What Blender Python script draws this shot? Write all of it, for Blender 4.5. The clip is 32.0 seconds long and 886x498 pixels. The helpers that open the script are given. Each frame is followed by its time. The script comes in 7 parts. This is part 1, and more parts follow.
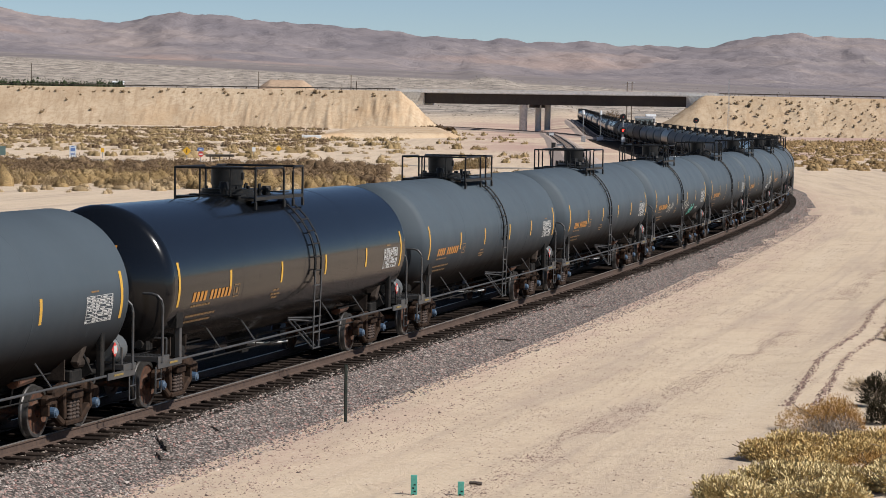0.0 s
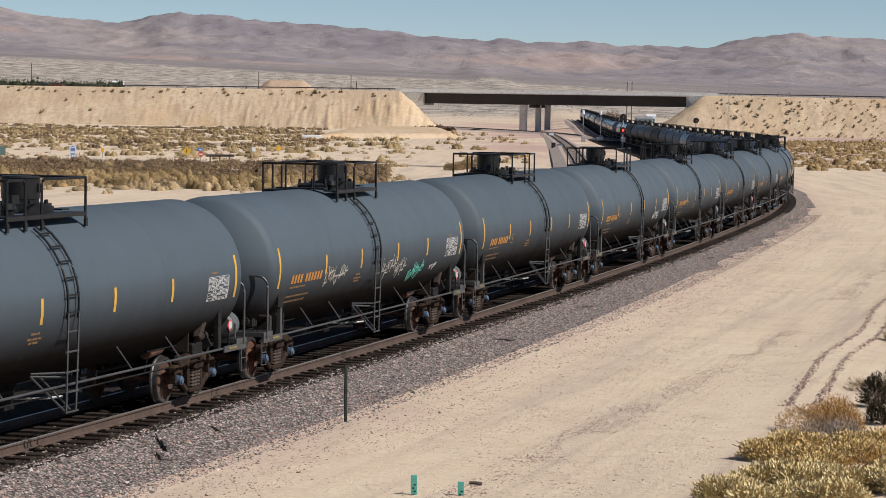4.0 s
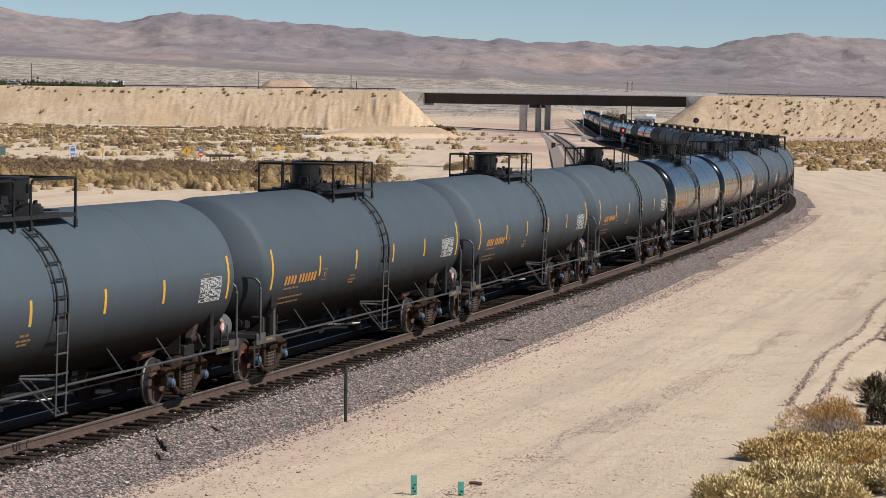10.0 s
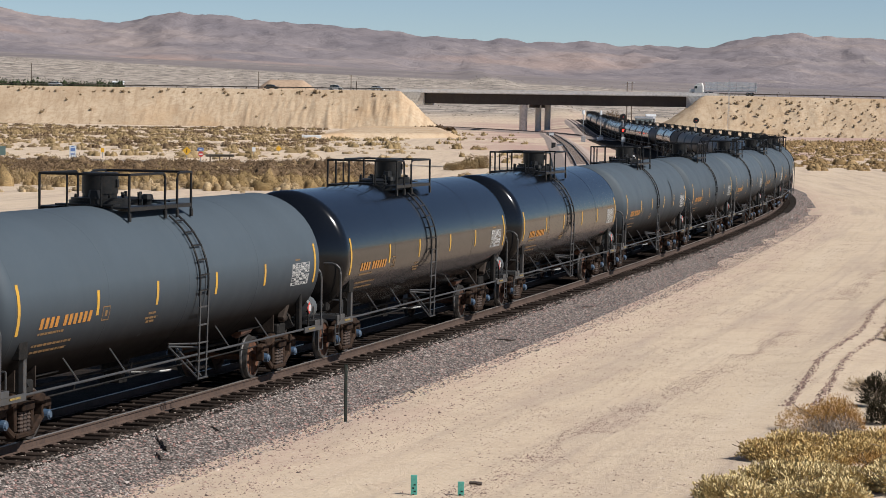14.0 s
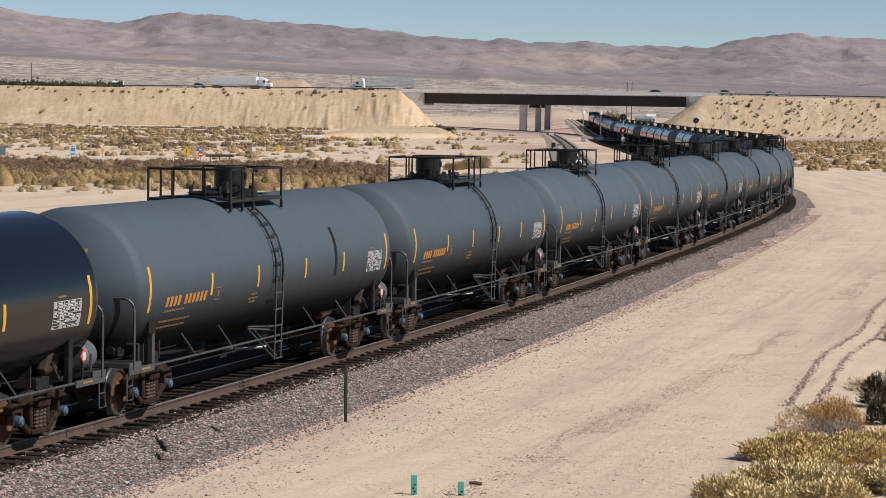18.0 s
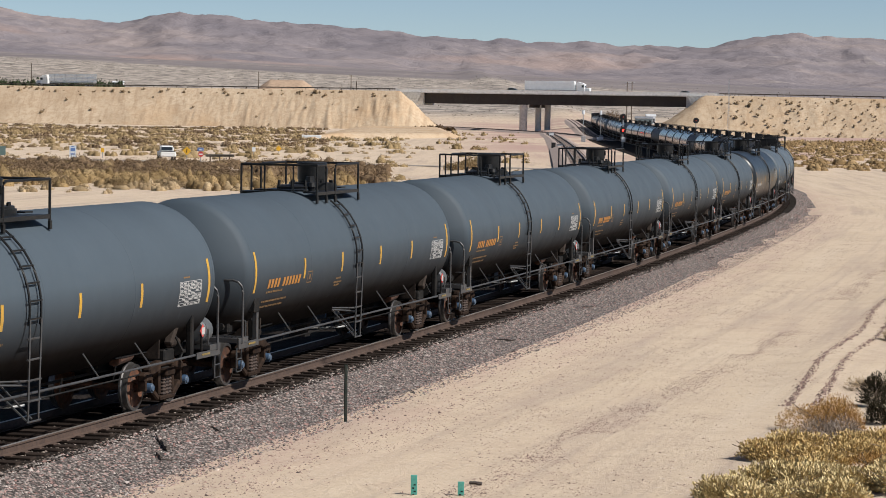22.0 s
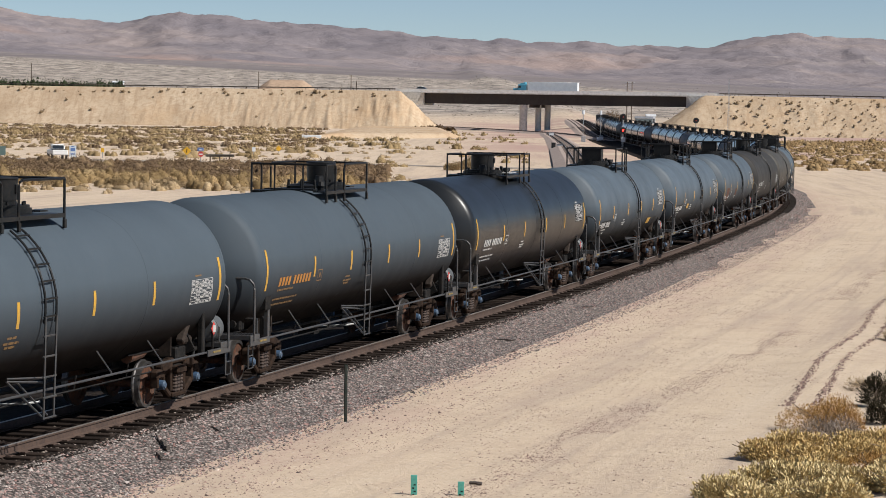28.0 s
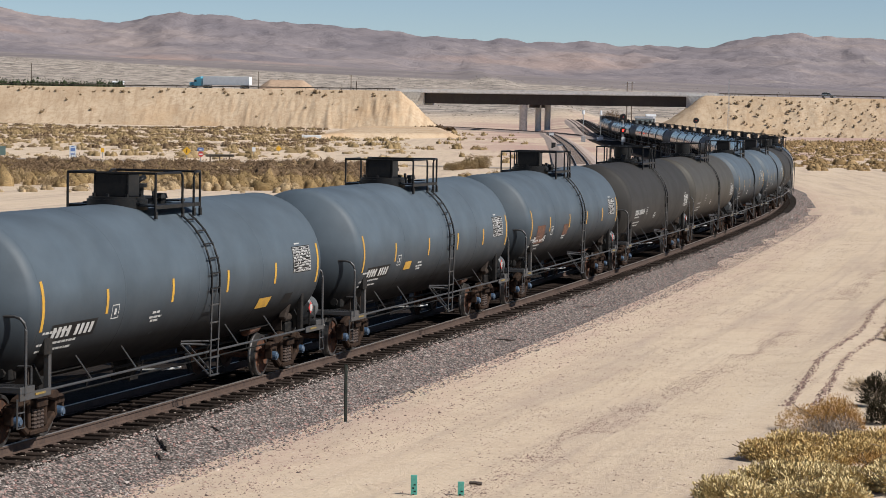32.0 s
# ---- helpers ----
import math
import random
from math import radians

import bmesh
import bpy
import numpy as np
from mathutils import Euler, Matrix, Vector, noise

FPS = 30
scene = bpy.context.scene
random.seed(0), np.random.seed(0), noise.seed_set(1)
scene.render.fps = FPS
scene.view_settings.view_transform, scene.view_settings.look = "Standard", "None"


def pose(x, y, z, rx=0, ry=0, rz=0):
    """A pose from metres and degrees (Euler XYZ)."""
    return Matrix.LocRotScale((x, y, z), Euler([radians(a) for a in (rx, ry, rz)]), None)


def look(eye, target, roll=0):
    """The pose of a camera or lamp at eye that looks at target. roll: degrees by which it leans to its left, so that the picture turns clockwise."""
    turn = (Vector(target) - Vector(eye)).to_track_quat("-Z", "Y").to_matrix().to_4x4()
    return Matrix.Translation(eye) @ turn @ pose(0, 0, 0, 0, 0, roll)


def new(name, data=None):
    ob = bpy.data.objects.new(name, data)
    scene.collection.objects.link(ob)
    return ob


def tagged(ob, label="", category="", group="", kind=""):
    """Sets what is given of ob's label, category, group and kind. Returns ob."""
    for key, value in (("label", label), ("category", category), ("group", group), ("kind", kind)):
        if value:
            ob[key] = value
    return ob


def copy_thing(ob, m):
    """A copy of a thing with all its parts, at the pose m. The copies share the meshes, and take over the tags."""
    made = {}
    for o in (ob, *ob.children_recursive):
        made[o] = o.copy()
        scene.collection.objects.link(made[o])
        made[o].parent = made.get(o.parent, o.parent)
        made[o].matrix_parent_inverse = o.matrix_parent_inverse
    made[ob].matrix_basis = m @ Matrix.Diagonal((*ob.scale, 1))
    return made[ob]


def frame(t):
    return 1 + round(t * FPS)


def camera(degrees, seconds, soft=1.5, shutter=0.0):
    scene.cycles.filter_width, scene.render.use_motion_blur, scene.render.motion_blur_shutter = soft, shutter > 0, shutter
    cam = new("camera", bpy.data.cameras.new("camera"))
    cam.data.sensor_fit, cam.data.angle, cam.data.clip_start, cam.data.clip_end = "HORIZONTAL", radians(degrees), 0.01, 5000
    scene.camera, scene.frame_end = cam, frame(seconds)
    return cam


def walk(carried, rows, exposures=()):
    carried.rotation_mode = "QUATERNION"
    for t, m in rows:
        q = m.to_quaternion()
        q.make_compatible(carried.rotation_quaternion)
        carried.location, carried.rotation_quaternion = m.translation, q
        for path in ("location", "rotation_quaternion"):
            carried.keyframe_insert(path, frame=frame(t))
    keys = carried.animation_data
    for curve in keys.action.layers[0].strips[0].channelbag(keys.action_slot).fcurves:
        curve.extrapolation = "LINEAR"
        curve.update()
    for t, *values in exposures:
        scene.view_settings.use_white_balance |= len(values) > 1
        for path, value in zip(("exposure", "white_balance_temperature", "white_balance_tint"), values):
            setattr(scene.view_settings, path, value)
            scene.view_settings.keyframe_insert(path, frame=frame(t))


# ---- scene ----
cam = camera(19.17, 32.0, soft=0.85, shutter=0.0)
EYE = (0.0, 0.0, 5.865)
VIEW = look(EYE, (0.0, 100.0, 5.865 - 100.0 * math.tan(radians(3.066))), 0.894)
walk(cam, [(0.0, VIEW), (32.0, VIEW)])

# ---- world and sun ----
SUN_AZ, SUN_EL = 114.0, 43.0          # degrees clockwise from +y, and above the horizon
world = bpy.data.worlds.new("world")
scene.world = world
world.use_nodes = True
wn = world.node_tree
sky = wn.nodes.new("ShaderNodeTexSky")
sky.sky_type = "NISHITA"
sky.sun_disc = False
sky.sun_elevation = radians(SUN_EL)
sky.sun_rotation = radians(SUN_AZ)
sky.air_density, sky.dust_density, sky.ozone_density = 0.62, 0.1, 1.5
sky.altitude = 1000
wn.nodes["Background"].inputs["Strength"].default_value = 0.070
wn.links.new(sky.outputs["Color"], wn.nodes["Background"].inputs["Color"])
sun = new("sun", bpy.data.lights.new("sun", "SUN"))
sun.data.energy, sun.data.angle, sun.data.color = 5.2, radians(0.5), (1.0, 0.96, 0.905)
sd = Vector((math.sin(radians(SUN_AZ)) * math.cos(radians(SUN_EL)), math.cos(radians(SUN_AZ)) * math.cos(radians(SUN_EL)), math.sin(radians(SUN_EL))))
sun.matrix_world = look(sd * 50, (0, 0, 0))
scene.view_settings.exposure = 0.19


# ---- materials ----
def node_mat(name):
    m = bpy.data.materials.new(name)
    m.use_nodes = True
    return m, m.node_tree, m.node_tree.nodes["Principled BSDF"]


def link(nt, a, b):
    nt.links.new(a, b)


def tex_noise(nt, scale, detail=4.0, rough=0.55, stretch=None, space="Object"):
    co = nt.nodes.new("ShaderNodeTexCoord")
    out = co.outputs[space]
    if stretch:
        mp = nt.nodes.new("ShaderNodeMapping")
        mp.inputs["Scale"].default_value = stretch
        link(nt, out, mp.inputs["Vector"])
        out = mp.outputs["Vector"]
    n = nt.nodes.new("ShaderNodeTexNoise")
    n.inputs["Scale"].default_value = scale
    n.inputs["Detail"].default_value = detail
    n.inputs["Roughness"].default_value = rough
    link(nt, out, n.inputs["Vector"])
    return n.outputs["Fac"]


def ramp(nt, fac, stops):
    r = nt.nodes.new("ShaderNodeValToRGB")
    els = r.color_ramp.elements
    while len(els) < len(stops):
        els.new(0.5)
    for e, (pos, col) in zip(els, stops):
        e.position, e.color = pos, (*col, 1)
    link(nt, fac, r.inputs["Fac"])
    return r.outputs["Color"]


def mix(nt, fac, a, b, mode="MIX"):
    n = nt.nodes.new("ShaderNodeMix")
    n.data_type, n.blend_type = "RGBA", mode
    for sock, v in ((n.inputs["Factor"], fac), (n.inputs["A"], a), (n.inputs["B"], b)):
        if isinstance(v, (int, float)):
            sock.default_value = v
        elif isinstance(v, tuple):
            sock.default_value = (*v, 1)
        else:
            link(nt, v, sock)
    return n.outputs["Result"]


def bump(nt, b, height, strength, dist):
    n = nt.nodes.new("ShaderNodeBump")
    n.inputs["Strength"].default_value, n.inputs["Distance"].default_value = strength, dist
    link(nt, height, n.inputs["Height"])
    link(nt, n.outputs["Normal"], b.inputs["Normal"])


def surface(name, c1, c2, scale, rough=0.9, metal=0.0, fine=None, c3=None, bump_d=0.0, bump_scale=None, vary=0.0, stretch=None, island=False, space="Object", spec=None):
    """A surface of two tones at one scale, a third at a finer scale, relief and a tone that varies from piece to piece."""
    m, nt, b = node_mat(name)
    col = ramp(nt, tex_noise(nt, scale, 5, 0.6, stretch, space), [(0.35, c1), (0.65, c2)])
    if fine:
        col = mix(nt, ramp(nt, tex_noise(nt, fine, 3, 0.7, None, space), [(0.45, (0, 0, 0)), (0.75, (1, 1, 1))]), col, c3)
    if vary:
        if island:
            r = nt.nodes.new("ShaderNodeNewGeometry").outputs["Random Per Island"]
        else:
            r = nt.nodes.new("ShaderNodeObjectInfo").outputs["Random"]
        col = mix(nt, 1.0, col, ramp(nt, r, [(0.0, (1 - vary,) * 3), (1.0, (1 + vary * 0.6,) * 3)]), "MULTIPLY")
    link(nt, col, b.inputs["Base Color"])
    b.inputs["Roughness"].default_value, b.inputs["Metallic"].default_value = rough, metal
    if spec is not None:
        b.inputs["Specular IOR Level"].default_value = spec
    if bump_d:
        bump(nt, b, tex_noise(nt, bump_scale or scale * 4, 4, 0.65, None, space), 0.9, bump_d)
    return m


def tank_paint(name, base, lower, rough, coat, dirt=0.5, vary=0.07, grime_shade=(0.05, 0.042, 0.035), dent=0.25, spec=0.35, patchy=0.045):
    """Car paint: faint vertical wash streaks, road dirt and painted-in shade on the belly, dull patches."""
    m, nt, b = node_mat(name)
    streak = tex_noise(nt, 1.0, 5, 0.6, (0.9, 0.5, 0.3) if patchy < 0.1 else (0.7, 0.7, 0.7))
    col = ramp(nt, streak, [(0.3, tuple(c * (1 - patchy) for c in base)), (0.7, tuple(c * (1 + patchy) for c in base))])
    co = nt.nodes.new("ShaderNodeTexCoord")
    sep = nt.nodes.new("ShaderNodeSeparateXYZ")
    link(nt, co.outputs["Object"], sep.inputs[0])
    # colour darkens down the belly: road dirt plus the underside's shade put in
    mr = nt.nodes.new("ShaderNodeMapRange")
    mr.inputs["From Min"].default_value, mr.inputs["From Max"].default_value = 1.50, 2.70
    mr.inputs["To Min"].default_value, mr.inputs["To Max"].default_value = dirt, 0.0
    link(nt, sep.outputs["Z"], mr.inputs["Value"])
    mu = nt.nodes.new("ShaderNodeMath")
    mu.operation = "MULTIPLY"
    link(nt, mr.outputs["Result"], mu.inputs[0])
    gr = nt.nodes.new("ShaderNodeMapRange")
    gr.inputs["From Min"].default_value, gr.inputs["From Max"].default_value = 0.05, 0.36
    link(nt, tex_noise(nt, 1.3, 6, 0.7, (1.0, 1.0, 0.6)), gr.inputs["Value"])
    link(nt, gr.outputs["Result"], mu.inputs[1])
    col = mix(nt, mu.outputs[0], col, grime_shade)
    r = nt.nodes.new("ShaderNodeObjectInfo").outputs["Random"]
    col = mix(nt, 1.0, col, ramp(nt, r, [(0.0, (1 - vary,) * 3), (1.0, (1 + vary,) * 3)]), "MULTIPLY")
    link(nt, col, b.inputs["Base Color"])
    rr = nt.nodes.new("ShaderNodeMapRange")
    rr.inputs["To Min"].default_value, rr.inputs["To Max"].default_value = rough * 0.8, min(1.0, rough * 1.25)
    link(nt, tex_noise(nt, 0.9, 4, 0.6), rr.inputs["Value"])
    link(nt, rr.outputs["Result"], b.inputs["Roughness"])
    b.inputs["Coat Weight"].default_value = coat
    sp = nt.nodes.new("ShaderNodeMapRange")                       # dirt and painted shade take the gloss off
    sp.inputs["To Min"].default_value, sp.inputs["To Max"].default_value = spec, spec * 0.12
    link(nt, mu.outputs[0], sp.inputs["Value"])
    link(nt, sp.outputs["Result"], b.inputs["Specular IOR Level"])
    b.inputs["Coat Roughness"].default_value = 0.16
    bump(nt, b, tex_noise(nt, 0.8, 3, 0.5), dent, 0.02)
    return m


M = dict(
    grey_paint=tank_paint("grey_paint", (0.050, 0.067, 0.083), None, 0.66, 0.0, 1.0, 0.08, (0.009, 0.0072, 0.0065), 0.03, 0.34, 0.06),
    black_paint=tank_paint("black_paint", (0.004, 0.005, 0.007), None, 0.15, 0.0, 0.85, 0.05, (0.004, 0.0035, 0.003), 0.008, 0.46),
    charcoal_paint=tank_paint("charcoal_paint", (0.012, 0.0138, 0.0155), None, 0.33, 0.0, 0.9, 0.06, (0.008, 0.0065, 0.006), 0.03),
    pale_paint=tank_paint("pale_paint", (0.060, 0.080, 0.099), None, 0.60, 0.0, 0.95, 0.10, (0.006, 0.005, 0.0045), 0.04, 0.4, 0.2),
    soot_paint=tank_paint("soot_paint", (0.022, 0.0205, 0.019), None, 0.7, 0.0, 0.3),
    brown_paint=tank_paint("brown_paint", (0.045, 0.041, 0.034), None, 0.6, 0.0, 0.9),
    frame_steel=surface("frame_steel", (0.008, 0.0082, 0.0085), (0.018, 0.018, 0.018), 3, 0.65, 0.0, 14, (0.03, 0.025, 0.021), 0.004, vary=0.15, spec=0.1),
    rail_grey=surface("rail_grey", (0.042, 0.045, 0.048), (0.066, 0.069, 0.073), 4, 0.5, 0.2, 18, (0.06, 0.045, 0.035)),
    black_steel=surface("black_steel", (0.007, 0.008, 0.009), (0.013, 0.014, 0.015), 5, 0.45, 0.1, 16, (0.020, 0.017, 0.015), 0.003, spec=0.2),
    rust_frame=surface("rust_frame", (0.020, 0.013, 0.010), (0.048, 0.030, 0.021), 4, 0.85, 0.0, 15, (0.02, 0.016, 0.014), 0.006, vary=0.3, spec=0.06),
    wheel_rust=surface("wheel_rust", (0.13, 0.045, 0.018), (0.06, 0.03, 0.018), 5, 0.85, 0.0, 14, (0.03, 0.021, 0.018), 0.003, vary=0.3),
    tread=surface("tread", (0.10, 0.095, 0.09), (0.16, 0.15, 0.145), 6, 0.4, 0.8),
    drum_grey=surface("drum_grey", (0.06, 0.068, 0.074), (0.085, 0.094, 0.10), 4, 0.6, 0.0, 14, (0.07, 0.065, 0.06)),
    spring_rust=surface("spring_rust", (0.034, 0.021, 0.016), (0.06, 0.038, 0.028), 6, 0.85, 0.0, 15, (0.03, 0.021, 0.018)),
    saddle_brown=surface("saddle_brown", (0.028, 0.022, 0.019), (0.055, 0.043, 0.036), 3, 0.85, 0.0, 12, (0.018, 0.015, 0.013), 0.004, spec=0.06),
    faded_mark=surface("faded_mark", (0.20, 0.105, 0.03), (0.15, 0.085, 0.03), 5, 0.7, 0, 12, (0.09, 0.06, 0.035)),
    cap_blue=surface("cap_blue", (0.027, 0.065, 0.13), (0.07, 0.097, 0.13), 8, 0.6, 0.2),
    reflector_dull=surface("reflector_dull", (0.20, 0.14, 0.035), (0.27, 0.18, 0.04), 5, 0.6, 0, 14, (0.09, 0.075, 0.05)),
    yellow=surface("yellow", (0.52, 0.29, 0.025), (0.44, 0.24, 0.025), 3, 0.55, 0, 10, (0.30, 0.19, 0.05)),
    orange_mark=surface("orange_mark", (0.42, 0.17, 0.02), (0.33, 0.135, 0.018), 4, 0.6, 0, 12, (0.25, 0.13, 0.04)),
    white_mark=surface("white_mark", (0.45, 0.45, 0.44), (0.34, 0.34, 0.33), 5, 0.6),
    pale_mark=surface("pale_mark", (0.36, 0.34, 0.29), (0.27, 0.26, 0.23), 5, 0.65),
    black_mark=surface("black_mark", (0.007, 0.007, 0.0075), (0.012, 0.012, 0.012), 5, 0.6, spec=0.15),
    placard_red=surface("placard_red", (0.5, 0.05, 0.04), (0.42, 0.04, 0.035), 4, 0.5),
    green_mark=surface("green_mark", (0.06, 0.42, 0.32), (0.12, 0.5, 0.4), 6, 0.6),
    rail_side=surface("rail_side", (0.065, 0.040, 0.029), (0.095, 0.06, 0.044), 2, 0.85, 0.1, 12, (0.045, 0.03, 0.024), 0.003),
    rail_head=surface("rail_head", (0.36, 0.32, 0.29), (0.46, 0.42, 0.385), 1.5, 0.42, 0.75),
    tie_wood=surface("tie_wood", (0.018, 0.013, 0.011), (0.042, 0.031, 0.025), 3, 0.95, 0, 20, (0.02, 0.016, 0.014), 0.01, vary=0.35, stretch=(6, 0.7, 6), spec=0.05),
    concrete=surface("concrete", (0.60, 0.565, 0.52), (0.68, 0.645, 0.59), 0.3, 0.9, 0, 1.5, (0.42, 0.40, 0.365), 0.01),
    # concrete below the deck, darkened: the overhang's shade is in the colour
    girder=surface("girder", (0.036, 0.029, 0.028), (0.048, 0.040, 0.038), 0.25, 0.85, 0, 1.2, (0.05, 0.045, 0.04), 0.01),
)


# ---- mesh helpers ----
def part(name, bm, material, parent=None, label="", smooth=None, at=None):
    me = bpy.data.meshes.new(name)
    if smooth is not None:
        for f in bm.faces:
            f.smooth = True
        if smooth < 3.1:
            for e in bm.edges:
                e.smooth = not (len(e.link_faces) == 2 and e.calc_face_angle(0) > smooth)
    bm.to_mesh(me)
    bm.free()
    for mt in (material if isinstance(material, (list, tuple)) else [material]):
        me.materials.append(mt)
    ob = new(name, me)
    if parent:
        ob.parent = parent
    if at:
        ob.location = at
    if label:
        ob["label"] = label
    return ob


def thing(name, label, category, group="", kind=""):
    return tagged(new(name), label, category, group, kind)


def box(bm, c, s, m=None, bevel=0.0):
    r = bmesh.ops.create_cube(bm, size=1.0, matrix=Matrix.Translation(c) @ (m or Matrix()) @ Matrix.Diagonal((*s, 1)))
    if bevel:
        es = list({e for v in r["verts"] for e in v.link_edges})
        bmesh.ops.bevel(bm, geom=es, offset=bevel, segments=1, affect="EDGES")
    return bm


def cyl(bm, a, b, r1, seg=8, r2=None, caps=True):
    a, b = Vector(a), Vector(b)
    d = b - a
    m = Matrix.Translation((a + b) / 2) @ d.to_track_quat("Z", "Y").to_matrix().to_4x4()
    bmesh.ops.create_cone(bm, cap_ends=caps, segments=seg, radius1=r1, radius2=r1 if r2 is None else r2, depth=d.length, matrix=m)
    return bm


def pipe(bm, pts, r, seg=6):
    """A bent bar: one ring at each corner."""
    pts = [Vector(q) for q in pts]
    rings = []
    for i, q in enumerate(pts):
        d = (pts[min(i + 1, len(pts) - 1)] - pts[max(i - 1, 0)]).normalized()
        u = d.cross(Vector((0, 0, 1)) if abs(d.z) < 0.9 else Vector((1, 0, 0))).normalized()
        w = d.cross(u)
        rings.append([bm.verts.new(q + r * (math.cos(6.2832 * k / seg) * u + math.sin(6.2832 * k / seg) * w)) for k in range(seg)])
    for a, b in zip(rings, rings[1:]):
        for k in range(seg):
            bm.faces.new((a[k], a[(k + 1) % seg], b[(k + 1) % seg], b[k]))
    bm.faces.new(rings[0][::-1])
    bm.faces.new(rings[-1])
    return bm


def lathe_x(bm, prof, zc, seg=40):
    """Turned about a lengthwise axis at height zc. prof: (x, radius)."""
    rings = []
    for x, r in prof:
        if r < 1e-4:
            rings.append([bm.verts.new((x, 0, zc))])
        else:
            rings.append([bm.verts.new((x, r * math.sin(6.28319 * k / seg), zc + r * math.cos(6.28319 * k / seg))) for k in range(seg)])
    for a, b in zip(rings, rings[1:]):
        for k in range(seg):
            q = [a[k % len(a)], a[(k + 1) % len(a)], b[(k + 1) % len(b)], b[k % len(b)]]
            u = []
            for v in q:
                if v not in u:
                    u.append(v)
            bm.faces.new(u)
    bmesh.ops.recalc_face_normals(bm, faces=bm.faces)
    return bm


def sheet(name, verts, faces, material, smooth=False):
    me = bpy.data.meshes.new(name)
    me.from_pydata(verts, [], faces)
    me.materials.append(material)
    if smooth:
        me.polygons.foreach_set("use_smooth", [True] * len(me.polygons))
    return new(name, me)


# ---- the line of the track ----
CURVE_S = [0, 30, 60, 90, 120, 150, 180, 220, 260, 320, 400, 520, 700, 900, 1300]
CURVE_K = [0.0012, 0.00113, 0.00065, 0.00077, 0.00056, 0.00146, 0.00188, 0.00071, 0.00021, 0.00014, 0.00038, -0.00026, -1e-05, 2e-05, 0.00014]
GRADE_S = [0, 100, 200, 350, 550, 800, 1300]
GRADE_Z = [0.0, -0.093, -0.527, -0.849, -0.356, 0.849, 3.363]
STEP = 2.0
ts = np.arange(-700, 1500, STEP)
tk = np.where(ts < 0, 0.0, np.interp(ts, CURVE_S, CURVE_K))
i0 = int(700 / STEP)
tpsi = 1.26430 + np.concatenate([[0], np.cumsum(tk[:-1] * STEP)])
mid = tpsi + tk * STEP / 2
tx = np.concatenate([[0], np.cumsum(np.cos(mid)[:-1] * STEP)])
ty = np.concatenate([[0], np.cumsum(np.sin(mid)[:-1] * STEP)])
tx, ty = tx - tx[i0] + (-14.650), ty - ty[i0] + (23.482)
tz = np.interp(ts, GRADE_S, GRADE_Z)
tz = np.convolve(np.concatenate([np.full(15, tz[0]), tz, np.full(15, tz[-1])]), np.ones(31) / 31, "valid")


def rail_point(s, lat=0.0, z=0.0):
    """A place beside the track: metres along it, to its left (away from the camera) and above the rail heads."""
    a = np.interp(s, ts, tpsi)
    return Vector((float(np.interp(s, ts, tx) - lat * np.sin(a)), float(np.interp(s, ts, ty) + lat * np.cos(a)), float(np.interp(s, ts, tz) + z)))


def near_track(x, y):
    """Metres along and beside the track of places given as arrays."""
    bs, bl, bd = np.zeros_like(x), np.zeros_like(x), np.full_like(x, 1e9)
    for i in range(0, len(ts), 5):
        ex, ey = x - tx[i], y - ty[i]
        d = np.hypot(ex, ey)
        c, s = np.cos(tpsi[i]), np.sin(tpsi[i])
        m = d < bd
        bd = np.where(m, d, bd)
        bs = np.where(m, ts[i] + ex * c + ey * s, bs)
        bl = np.where(m, -ex * s + ey * c, bl)
    return bs, bl


# ---- ground ----
def fbm(x, y, scale, octaves=4, seed=0.0):
    """Smooth noise of places given as arrays, by sums of turned waves."""
    out, amp, tot = np.zeros_like(x), 1.0, 0.0
    rng = np.random.RandomState(int(seed * 7 + 11))
    for o in range(octaves):
        f = 2 ** o / scale
        w = np.zeros_like(x)
        for _ in range(4):
            a, ph = rng.rand() * 6.283, rng.rand() * 6.283
            w += np.sin((x * np.cos(a) + y * np.sin(a)) * f * 6.283 + ph + 1.3 * np.sin((x * np.sin(a) - y * np.cos(a)) * f * 4.1 + ph * 2))
        out += amp * w / 4
        tot += amp
        amp *= 0.5
    return out / tot


def sstep(a, b, v):
    t = np.clip((v - a) / (b - a), 0, 1)
    return t * t * (3 - 2 * t)


